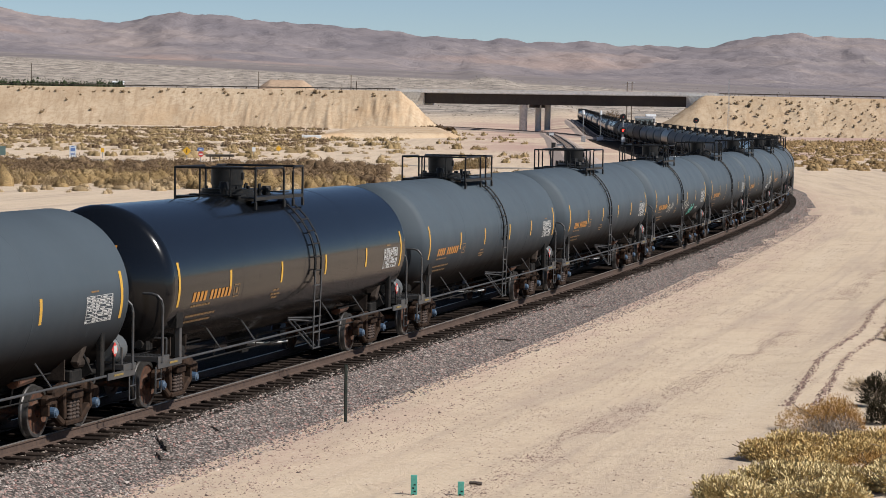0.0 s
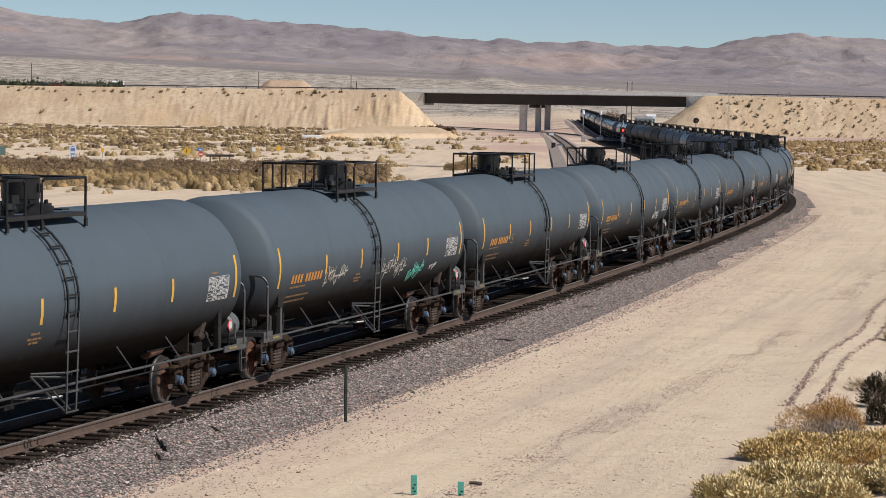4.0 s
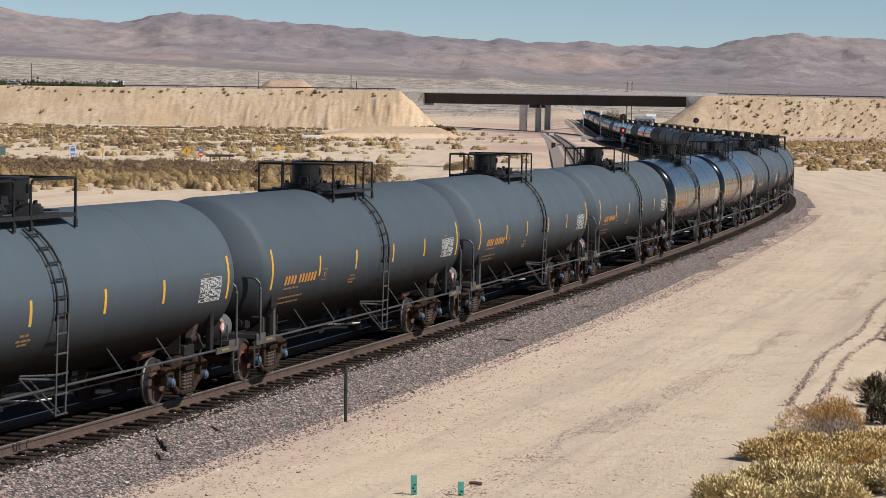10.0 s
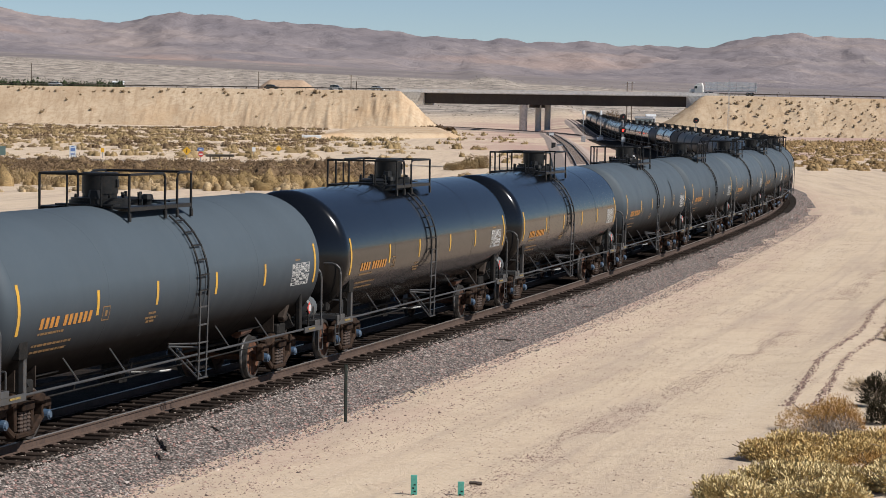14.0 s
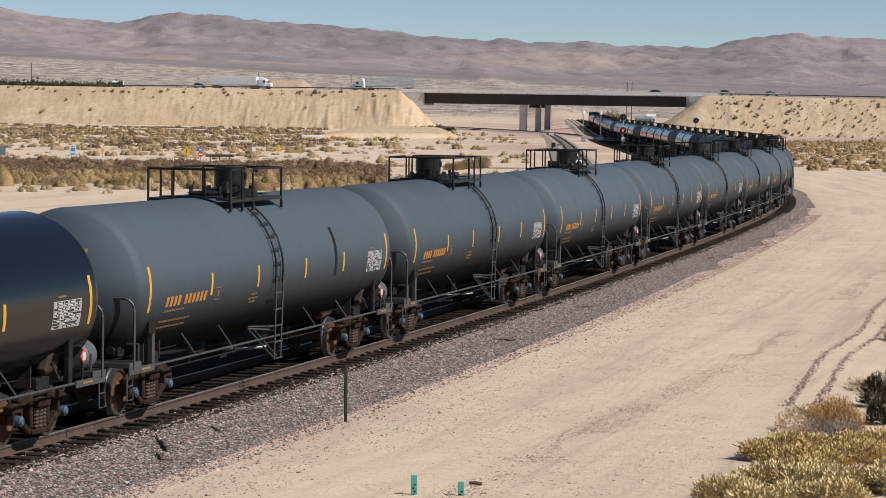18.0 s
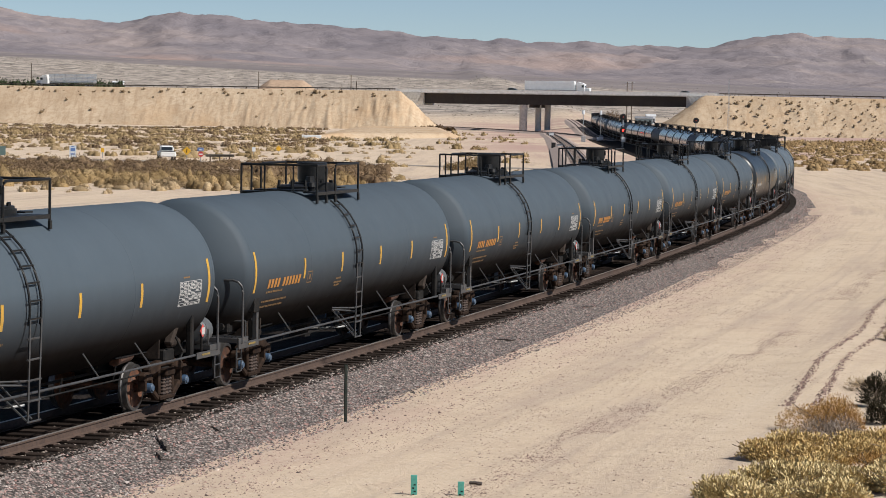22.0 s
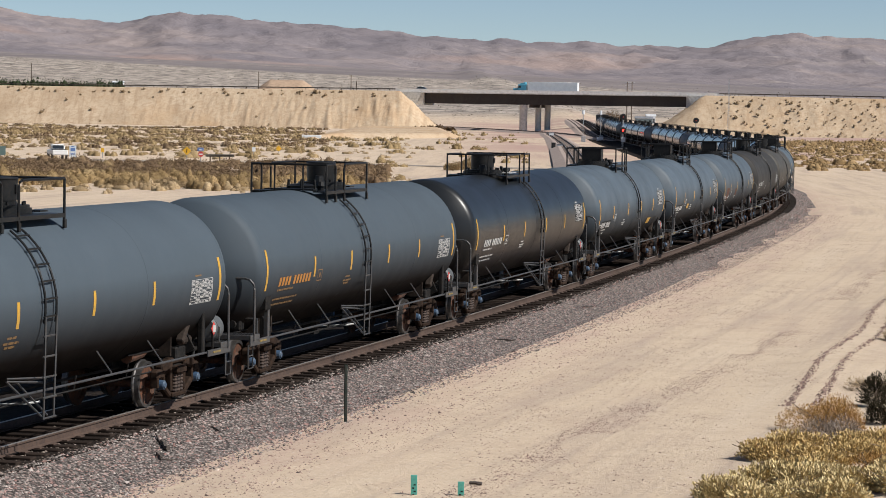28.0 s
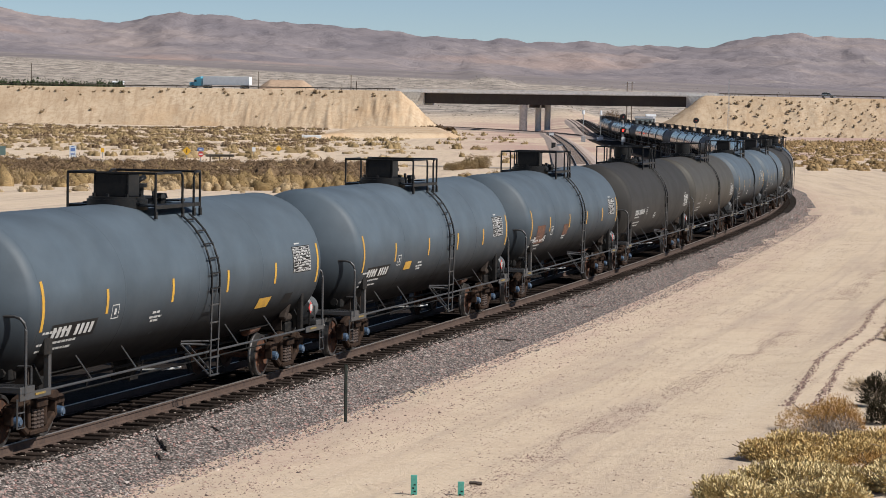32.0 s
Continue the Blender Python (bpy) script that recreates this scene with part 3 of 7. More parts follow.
M["pale_rail"] = surface("pale_rail", (0.80, 0.78, 0.75), (0.84, 0.82, 0.79), 0.3, 0.9, 0, 1.5, (0.6, 0.58, 0.54))
M["wing_concrete"] = surface("wing_concrete", (0.56, 0.55, 0.52), (0.63, 0.62, 0.585), 0.3, 0.9, 0, 1.5, (0.32, 0.31, 0.29), 0.01)
M["deck_edge"] = surface("deck_edge", (0.60, 0.57, 0.53), (0.68, 0.65, 0.605), 0.3, 0.9, 0, 1.5, (0.30, 0.28, 0.255), 0.01)
bridge = build_bridge()


# ---- railway ----

def ballast_material():
    m, nt, b = node_mat("ballast_stone")
    v = nt.nodes.new("ShaderNodeTexVoronoi")
    v.inputs["Scale"].default_value = 17.0
    co = nt.nodes.new("ShaderNodeTexCoord")
    link(nt, co.outputs["Object"], v.inputs["Vector"])
    sep = nt.nodes.new("ShaderNodeSeparateColor")
    link(nt, v.outputs["Color"], sep.inputs[0])
    col = ramp(nt, sep.outputs[0], [(0.0, (0.06, 0.053, 0.049)), (0.35, (0.16, 0.141, 0.13)), (0.6, (0.28, 0.25, 0.23)), (0.8, (0.28, 0.18, 0.16)), (1.0, (0.48, 0.44, 0.40))])
    # gaps between stones darkened: their shade is painted into the colour
    col = mix(nt, ramp(nt, v.outputs["Distance"], [(0.35, (0, 0, 0)), (0.75, (1, 1, 1))]), col, (0.05, 0.042, 0.04))
    link(nt, col, b.inputs["Base Color"])
    b.inputs["Roughness"].default_value = 0.9
    b.inputs["Specular IOR Level"].default_value = 0.1
    inv = nt.nodes.new("ShaderNodeMath")
    inv.operation = "SUBTRACT"
    inv.inputs[0].default_value = 1.0
    link(nt, v.outputs["Distance"], inv.inputs[1])
    bump(nt, b, inv.outputs[0], 1.0, 0.04)
    return m


M["ballast"] = ballast_material()
# oil-dark bed; behind the rails its darkness is the train's shade painted in
M["oily_shaded_ballast"] = surface("oily_shaded_ballast", (0.012, 0.010, 0.009), (0.026, 0.021, 0.018), 2, 0.95, 0, 16, (0.045, 0.036, 0.031), 0.03, 14, spec=0.02)
M["dusty_tie"] = surface("dusty_tie", (0.20, 0.16, 0.135), (0.27, 0.215, 0.18), 2, 0.95, 0, 9, (0.13, 0.10, 0.09))
M["dusty_ballast"] = surface("dusty_ballast", (0.33, 0.26, 0.22), (0.40, 0.315, 0.265), 0.2, 0.95, 0, 5, (0.22, 0.17, 0.15), 0.03, 8)


def sweep(points, profile):
    """A profile (side, height) drawn along a line of (place, heading)."""
    verts, faces, n = [], [], len(profile)
    for q, a in points:
        for l, z in profile:
            verts.append((q.x - l * math.sin(a), q.y + l * math.cos(a), q.z + z))
    for i in range(len(points) - 1):
        for j in range(n - 1):
            faces.append((i * n + j, (i + 1) * n + j, (i + 1) * n + j + 1, i * n + j + 1))
    return verts, faces


def main_line(s0, s1, step, shift=None):
    out, s = [], s0
    while s <= s1:
        lat = shift(s) if shift else 0.0
        q = rail_point(s, lat)
        q2 = rail_point(s + 0.5, shift(s + 0.5) if shift else 0.0)
        out.append((q, math.atan2(q2.y - q.y, q2.x - q.x)))
        s += step
    return out


RAIL_PROFILE = [(0.07, -0.172), (0.07, -0.155), (0.012, -0.14), (0.012, -0.045), (0.036, -0.034), (0.036, -0.004), (0.028, 0.0), (-0.028, 0.0), (-0.036, -0.004), (-0.036, -0.034), (-0.012, -0.045), (-0.012, -0.14), (-0.07, -0.155), (-0.07, -0.172)]
BALLAST_PROFILE = [(8.5, -1.15), (6.2, -0.60), (1.75, -0.2), (1.36, -0.21), (0.0, -0.25), (-1.36, -0.21), (-1.75, -0.2), (-3.5, -0.52), (-4.3, -0.72)]
SIDE_PROFILE = [(3.4, -0.8), (1.9, -0.22), (0.0, -0.24), (-1.9, -0.22), (-3.4, -0.8)]
TIE = bmesh.new()
box(TIE, (0, 0, -0.26), (0.225, 2.6, 0.17), bevel=0.012)
TIE_MESH = bpy.data.meshes.new("tie")
TIE.to_mesh(TIE_MESH)
TIE.free()
TIE_MESH.materials.append(M["tie_wood"])


def build_line(name, line_fn, spans, label, stuff_span=None, bed=BALLAST_PROFILE, bed_mat="ballast"):
    tr_ = thing(name, label, "railway track", kind="structure")
    pts = []
    for a, b, st in spans:
        pts += line_fn(a, b - 0.01, st)
    v, f = sweep(pts, bed)
    o = sheet("ballast", v, f, M[bed_mat])
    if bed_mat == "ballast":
        o.data.materials.append(M["oily_shaded_ballast"])
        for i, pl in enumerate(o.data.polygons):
            # strips beyond the far tie ends carry the train's shade in their colour
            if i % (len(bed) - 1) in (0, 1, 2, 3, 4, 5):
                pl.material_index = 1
    o.parent = tr_
    for side in (0.7525, -0.7525):
        v, f = sweep([(Vector((q.x - side * math.sin(a), q.y + side * math.cos(a), q.z)), a) for q, a in pts], RAIL_PROFILE)
        r = sheet("rail", v, f, M["rail_side"])
        r.data.materials.append(M["rail_head"])
        n = len(RAIL_PROFILE) - 1
        for i, pl in enumerate(r.data.polygons):
            if i % n in (5, 6, 7):
                pl.material_index = 1
        r.parent = tr_
    if stuff_span:
        verts, faces = [], []
        rnd = random.Random(4)
        s = stuff_span[0]
        while s < stuff_span[1]:
            (q, a), = line_fn(s, s + 0.1, 1.0)
            a += rnd.uniform(-0.02, 0.02)
            k = len(verts)
            for du in (-0.11, 0.11):
                for dl in (-1.3, 1.3):
                    for dz in (-0.34, -0.18):
                        verts.append((q.x + du * math.cos(a) - dl * math.sin(a), q.y + du * math.sin(a) + dl * math.cos(a), q.z + dz))
            faces += [(k, k + 1, k + 3, k + 2), (k + 4, k + 6, k + 7, k + 5), (k, k + 4, k + 5, k + 1), (k + 2, k + 3, k + 7, k + 6), (k + 1, k + 5, k + 7, k + 3)]
            s += 0.56
        o = sheet("ties_far", verts, faces, M["tie_wood"] if bed_mat == "ballast" else M["dusty_tie"])
        o.parent = tr_
        tagged(o, kind="stuff")
    return tr_


SPLIT_A, SPLIT_B = 14.0, 150.0
track_main = build_line("track_main", main_line, [(-200, 0, 10), (0, 320, 2), (320, 1400, 8)], "rusty-sided steel rails on dark ties in grey-pink ballast", stuff_span=(150.0, 700.0))


def second_shift(s):
    return 4.4 * float(sstep(520, 640, np.array(float(s))))


track_second = build_line("track_second", lambda a, b, st: main_line(a, b, st, second_shift), [(560, 1400, 8)], "second line of steel rails joining the main one at a switch", stuff_span=(580.0, 800.0), bed=SIDE_PROFILE, bed_mat="dusty_ballast")


def bezier_line(pts):
    """A smooth line through places (x, y), at rail height above the ground."""
    def run(a, b, st):
        P = np.array(pts, float)
        d = np.concatenate([[0], np.cumsum(np.hypot(*np.diff(P, axis=0).T))])
        out, s = [], a
        while s <= b:
            def at_(q):
                q = np.clip(q, 0, d[-1])
                w = np.linspace(-22, 22, 9)
                return np.mean(np.interp(np.clip(q + w, 0, d[-1]), d, P[:, 0])), np.mean(np.interp(np.clip(q + w, 0, d[-1]), d, P[:, 1]))
            (x0, y0), (x1, y1) = at_(s), at_(s + 1.0)
            z = float(np.interp(y0, [200, 600, 900], [-0.35, -0.25, -0.2]))
            out.append((Vector((x0, y0, z)), math.atan2(y1 - y0, x1 - x0)))
            s += st
        return out
    return run


wye = build_line("track_wye", bezier_line([(38.5, 560), (35.5, 640), (30, 730), (14, 830), (-6, 930), (-50, 1060)]), [(0, 500, 8)], "side line of rails curving away under the bridge", stuff_span=(0.0, 300.0), bed=SIDE_PROFILE, bed_mat="dusty_ballast")
siding = build_line("track_siding", bezier_line([(29.5, 735), (27.8, 690), (26.3, 620), (22.5, 480), (17.5, 340), (13.0, 230), (6.0, 150)]), [(0, 570, 8)], "side line of rails curving in behind the train", stuff_span=(0.0, 420.0), bed=SIDE_PROFILE, bed_mat="dusty_ballast")


# ---- tank cars ----
R_TANK, Z_TANK, HALF = 1.53, 2.41, 7.95
TRUCK_X, WHEEL_R = 6.6, 0.457


def skin(x, z, out=0.0):
    """A place on the tank's near side at height z."""
    return (x, -math.sqrt(max(0.0, (R_TANK + out) ** 2 - (z - Z_TANK) ** 2)), z)


def skin_patch(bm, x0, x1, z0, z1, out=0.006, slant=0.0, n=5):
    """A painted mark that follows the round of the tank."""
    a0, a1 = math.asin((z0 - Z_TANK) / R_TANK), math.asin((z1 - Z_TANK) / R_TANK)
    n = max(n if n < 3 else 3, int(abs(a1 - a0) * R_TANK / 0.15))
    rows = []
    for i in range(n + 1):
        a = a0 + (a1 - a0) * i / n
        r = R_TANK + out
        sh = slant * (i / n)
        rows.append([bm.verts.new((x + sh, -r * math.cos(a), Z_TANK + r * math.sin(a))) for x in (x0, x1)])
    for a, b in zip(rows, rows[1:]):
        bm.faces.new((a[0], a[1], b[1], b[0]))
    return bm


def dish_points(R, depth, rk=0.30):
    """The profile of a dished end, from its middle to its rim: (outward, radius); a wide crown and a tight knuckle."""
    lo, hi = R, 9.0
    for _ in range(60):
        rc = (lo + hi) / 2
        d = rc - math.sqrt((rc - rk) ** 2 - (R - rk) ** 2)
        lo, hi = (rc, hi) if d > depth else (lo, rc)
    top = math.asin((R - rk) / (rc - rk))
    out = [(depth - rc * (1 - math.cos(a)), rc * math.sin(a) if a > 1e-5 else 0.0) for a in (top * k / 6 for k in range(7))]
    for k in range(1, 8):
        a = top + (math.pi / 2 - top) * k / 8
        out.append((rk * math.cos(a), R - rk + rk * math.sin(a)))
    return out


DISH = dish_points(R_TANK, 0.70)
DISH_R, DISH_D = [r for d, r in DISH] + [R_TANK], [d for d, r in DISH] + [0.0]


def build_truck(parent, x, full):
    """One four-wheeled truck: bolster, cast side frames round their springs, wheelsets, brake gear."""
    bm = bmesh.new()
    box(bm, (0, 0, 0.62), (0.42, 2.2, 0.34), bevel=0.04)
    seg = 24 if full else 12
    truck = part("truck", bm, M["frame_steel"], parent, at=(x, 0, 0))
    for side in (-1, 1):
        bm = bmesh.new()
        y = side * 1.02
        for k in (-1, 1):
            box(bm, (k * 0.58, y, 0.79), (0.56, 0.17, 0.20), Matrix.Rotation(k * 0.22, 4, "Y"), 0.035)      # shoulder of the top chord
            box(bm, (k * 0.60, y, 0.34), (0.56, 0.15, 0.13), Matrix.Rotation(-k * 0.52, 4, "Y"), 0.03)      # sloping lower chord
            box(bm, (k * 0.93, y, 0.66), (0.34, 0.20, 0.20), None, 0.05)                                    # roof over the bearing
            for j in (-1, 1):
                box(bm, (k * 0.89 + j * 0.155, y, 0.53), (0.06, 0.17, 0.26), None, 0.015)                   # pedestal jaws
            box(bm, (k * 0.345, y, 0.53), (0.10, 0.15, 0.52), Matrix.Rotation(k * 0.06, 4, "Y"), 0.02)      # column beside the springs
        box(bm, (0, y, 0.865), (0.80, 0.18, 0.13), None, 0.035)
        box(bm, (0, y, 0.20), (0.72, 0.22, 0.09), None, 0.02)
        part("side_frame", bm, M["rust_frame"], truck, smooth=0.5)
        if full:
            bm = bmesh.new()
            box(bm, (0, y + side * 0.04, 0.69), (0.46, 0.26, 0.16), None, 0.03)
            part("bolster_end", bm, M["rust_frame"], truck)
            for k in (-0.15, 0.0, 0.15):
                prof = [(0.245 + j * 0.0335, 0.066 if j % 2 else 0.046) for j in range(12)]
                bm = bmesh.new()
                rings = [[bm.verts.new((k + r * math.cos(0.6283 * a), y + side * 0.05 + r * math.sin(0.6283 * a), z)) for a in range(10)] for z, r in prof]
                for ra, rb in zip(rings, rings[1:]):
                    for a in range(10):
                        bm.faces.new((ra[a], ra[(a + 1) % 10], rb[(a + 1) % 10], rb[a]))
                part("spring", bm, M["spring_rust"], truck)
        for k in (-1, 1) if full else ():
            bm = bmesh.new()
            cyl(bm, (k * 0.89, side * 1.05, WHEEL_R), (k * 0.89, side * 1.16, WHEEL_R), 0.10, 14, 0.09)
            cyl(bm, (k * 0.89, side * 1.16, WHEEL_R), (k * 0.89, side * 1.185, WHEEL_R), 0.075, 12, 0.06)
            part("bearing_cap", bm, M["cap_blue"], truck)
    for k in (-1, 1):
        bm = bmesh.new()
        cyl(bm, (0, -1.08, 0), (0, 1.08, 0), 0.075, 10)
        for side in (-1, 1):
            prof = [(0.66, 0.44), (0.66, 0.488), (0.695, 0.488), (0.715, 0.462), (0.805, 0.452), (0.805, 0.39), (0.775, 0.37), (0.765, 0.2), (0.80, 0.16), (0.80, 0.09), (0.66, 0.09), (0.69, 0.2), (0.70, 0.37), (0.66, 0.39), (0.66, 0.44)]
            rings = []
            for yy, rr in prof:
                rings.append([bm.verts.new((rr * math.cos(6.28319 * j / seg), side * yy, rr * math.sin(6.28319 * j / seg))) for j in range(seg)])
            for ia, (a, b) in enumerate(zip(rings, rings[1:])):
                for j in range(seg):
                    f = bm.faces.new((a[j], a[(j + 1) % seg], b[(j + 1) % seg], b[j]))
                    f.material_index = 1 if ia in (1, 2, 3, 4) else 0
        bmesh.ops.recalc_face_normals(bm, faces=bm.faces)
        part("wheelset", bm, [M["wheel_rust"], M["tread"]], truck, smooth=0.5, at=(k * 0.89, 0, WHEEL_R))
    for k in (-1, 1) if full else ():
        bm = bmesh.new()
        box(bm, (k * 0.36, 0, 0.42), (0.10, 1.9, 0.09))
        for y in (-0.75, 0.75):
            box(bm, (k * 0.40, y, 0.45), (0.07, 0.13, 0.32), None, 0.01)
        part("brake_beam", bm, M["frame_steel"], truck)
    bm = bmesh.new()
    cyl(bm, (-1.30, -0.45, 0.36), (1.30, -0.45, 0.36), 0.025)
    cyl(bm, (-1.30, 0.45, 0.36), (1.30, 0.45, 0.36), 0.025)
    part("brake_rigging", bm, M["frame_steel"], truck)
    return truck


# how a kind of car is laid out: metres from its middle
LAYOUTS = {
    "a": dict(half=7.95, stripes=(-7.76, -4.45, -1.65, 1.49, 4.27, 7.70), dome=0.72, hatch=-0.80, ladder=-0.50, gap=(-1.06, -0.38), ends=(-1.78, 1.50)),
    "b": dict(half=7.95, stripes=(-7.80, -4.47, -1.64, 1.50, 4.40, 7.70), dome=-0.86, hatch=0.35, ladder=0.64, gap=(0.20, 0.84), ends=(-1.62, 1.60)),
    "n": dict(half=7.95, stripes=(-7.68, -4.78, -1.55, 1.53, 4.67, 7.62), dome=-0.86, hatch=0.35, ladder=0.74, gap=(0.28, 0.92), ends=(-1.62, 1.60)),
    "p": dict(half=7.50, stripes=(-7.38, -4.60, -1.40, 1.62, 4.52, 7.35), dome=-0.55, hatch=0.55, ladder=0.73, gap=(0.58, 1.20), ends=(-0.85, 1.55)),
}


def car_end(car, k, half, full):
    """Sill, saddle, platform, rails, steps and coupler of one end; k: -1 or 1."""
    steel, grey = M["frame_steel"], M["rail_grey"]
    e = half + 0.43                                       # the platform's rail
    bm = bmesh.new()
    box(bm, (k * 7.1, 0, 0.93), (4.0, 0.62, 0.34), bevel=0.03)
    box(bm, (k * (half - 1.55), 0, 1.105), (3.5, 1.7, 0.03))
    part("draft_sill", bm, steel, car)
    bm = bmesh.new()
    box(bm, (k * TRUCK_X, 0, 1.02), (0.5, 2.3, 0.24), bevel=0.03)
    for y in (-1, 1):
        box(bm, (k * TRUCK_X + k * 0.3, y * 0.95, 1.22), (0.06, 0.5, 0.62), Matrix.Rotation(y * 0.5, 4, "X"))
    part("bolster", bm, steel, car)
    bm = bmesh.new()                                      # the saddle: two webs cut to the round of the tank
    for dx in (-0.42, 0.42):
        n, r = 14, R_TANK - 0.01
        lo, hi = [], []
        for i in range(n + 1):
            y = -1.10 + 2.20 * i / n
            lo.append((y, 0.98))
            hi.append((y, Z_TANK - math.sqrt(r * r - y * y) + 0.005))
        front = [[bm.verts.new((k * TRUCK_X + dx + s, y, z)) for y, z in lo + hi[::-1]] for s in (-0.02, 0.02)]
        m = len(front[0])
        bm.faces.new(front[0])
        bm.faces.new(front[1][::-1])
        for i in range(m):
            bm.faces.new((front[0][i], front[1][i], front[1][(i + 1) % m], front[0][(i + 1) % m]))
    bmesh.ops.recalc_face_normals(bm, faces=bm.faces)
    part("saddle", bm, M["saddle_brown"], car)
    # crossover platform: two beams, a grating and its lattice
    bm = bmesh.new()
    for x in (e - 0.36, e + 0.16):
        box(bm, (k * x, 0, 1.06), (0.06, 2.9, 0.10), bevel=0.008)
    for i in range(9):
        box(bm, (k * (e - 0.31 + i * 0.053), 0, 1.10), (0.016, 2.8, 0.035))
    for y in (-1.43, 1.43):
        box(bm, (k * (e - 0.10), y, 1.05), (0.58, 0.05, 0.12), bevel=0.008)
    tagged(part("end_platform", bm, grey, car), kind="stuff")
    bm = bmesh.new()
    pipe(bm, [(k * e, -1.46, 0.98), (k * e, -1.46, 2.06), (k * e, -1.43, 2.18), (k * e, -1.35, 2.26), (k * e, -1.24, 2.29), (k * e, 1.24, 2.29), (k * e, 1.35, 2.26), (k * e, 1.43, 2.18), (k * e, 1.46, 2.06), (k * e, 1.46, 0.98)], 0.026, 7)
    part("hand_rail", bm, grey, car)
    bm = bmesh.new()
    pipe(bm, [(k * (e - 0.36), -1.40, 1.42), (k * (e - 0.36), 1.40, 1.42)], 0.018, 5)
    pipe(bm, [(k * (e - 0.36), -1.40, 1.05), (k * (e - 0.36), -1.40, 1.42)], 0.018, 5)
    part("lower_rail", bm, grey, car)
    for y in (-1, 1):
        bm = bmesh.new()
        box(bm, (k * (e - 0.45), y * 1.43, 0.94), (1.25, 0.035, 0.13), bevel=0.006)
        x0, x1 = e - 0.05, e + 0.24
        pipe(bm, [(k * x0, y * 1.42, 0.92), (k * x0, y * 1.42, 0.42), (k * x1, y * 1.42, 0.42), (k * x1, y * 1.42, 0.92)], 0.018, 5)
        pipe(bm, [(k * x0, y * 1.42, 0.68), (k * x1, y * 1.42, 0.68)], 0.014, 5)
        part("sill_step", bm, grey, car)
    bm = bmesh.new()
    box(bm, (k * (e - 0.62), -1.455, 0.95), (0.42, 0.012, 0.035))
    part("reflector", bm, M["reflector_dull"], car, "faded dusty yellow reflector strip")
    bm = bmesh.new()
    box(bm, (k * 8.98, 0, 0.88), (0.36, 0.2, 0.22), bevel=0.03)
    box(bm, (k * 8.62, 0, 0.88), (0.5, 0.14, 0.16))
    cyl(bm, (k * 9.05, 0.06, 0.75), (k * 9.05, 0.06, 1.02), 0.09, 8)
    part("coupler", bm, M["rust_frame"], car)
    if not full:
        return
    bm = bmesh.new()
    pipe(bm, [(k * 8.7, -0.28, 0.86), (k * 8.86, -0.26, 0.60), (k * 9.02, -0.18, 0.48), (k * 9.1, -0.1, 0.46)], 0.03, 6)
    part("air_hose", bm, M["black_mark"], car)
    if k > 0:
        x = half - 0.33
        bm = bmesh.new()
        box(bm, (x, -1.435, 1.42), (0.19, 0.012, 0.19), Matrix.Rotation(0.785, 4, "Y"))
        pl = part("placard", bm, M["placard_red"], car, "red and white hazard placard")
        bm = bmesh.new()
        box(bm, (x, -1.446, 1.42), (0.14, 0.010, 0.14))
        part("placard_panel", bm, M["white_mark"], pl)
        bm = bmesh.new()
        box(bm, (x, -1.41, 1.20), (0.05, 0.03, 0.46))
        part("placard_bracket", bm, steel, car)
        bm = bmesh.new()
        box(bm, (x - 0.42, -1.33, 1.35), (0.15, 0.12, 0.86), bevel=0.02)
        part("jacking_post", bm, steel, car)
        bm = bmesh.new()
        box(bm, (x - 1.02, -1.18, 1.42), (0.50, 0.16, 0.13), Matrix.Rotation(-0.85, 4, "Y"), 0.02)
        part("brake_lever", bm, M["saddle_brown"], car)
        bm = bmesh.new()
        cyl(bm, (x - 0.95, -1.10, 1.24), (x - 0.55, -1.10, 1.24), 0.09, 10)
        part("slack_adjuster", bm, M["saddle_brown"], car, smooth=0.6)
    else:
        x = half - 0.70
        bm = bmesh.new()
        box(bm, (-x, -1.35, 1.36), (0.12, 0.10, 0.90), bevel=0.01)
        post = part("end_bracket", bm, grey, car)
        bm = bmesh.new()
        box(bm, (-x - 0.14, -1.36, 1.72), (0.34, 0.14, 0.30), bevel=0.01)
        part("bracket_box", bm, steel, post)
        for dx, y, w in ((-0.75, -0.9, 0.34), (-0.85, -0.35, 0.30)):
            bm = bmesh.new()
            box(bm, (-x + dx, y, 1.30), (0.26, w, 0.30), bevel=0.04)
            cyl(bm, (-x + dx - 0.13, y, 1.30), (-x + dx - 0.22, y, 1.30), 0.09, 8)
            part("brake_valve", bm, steel, car)


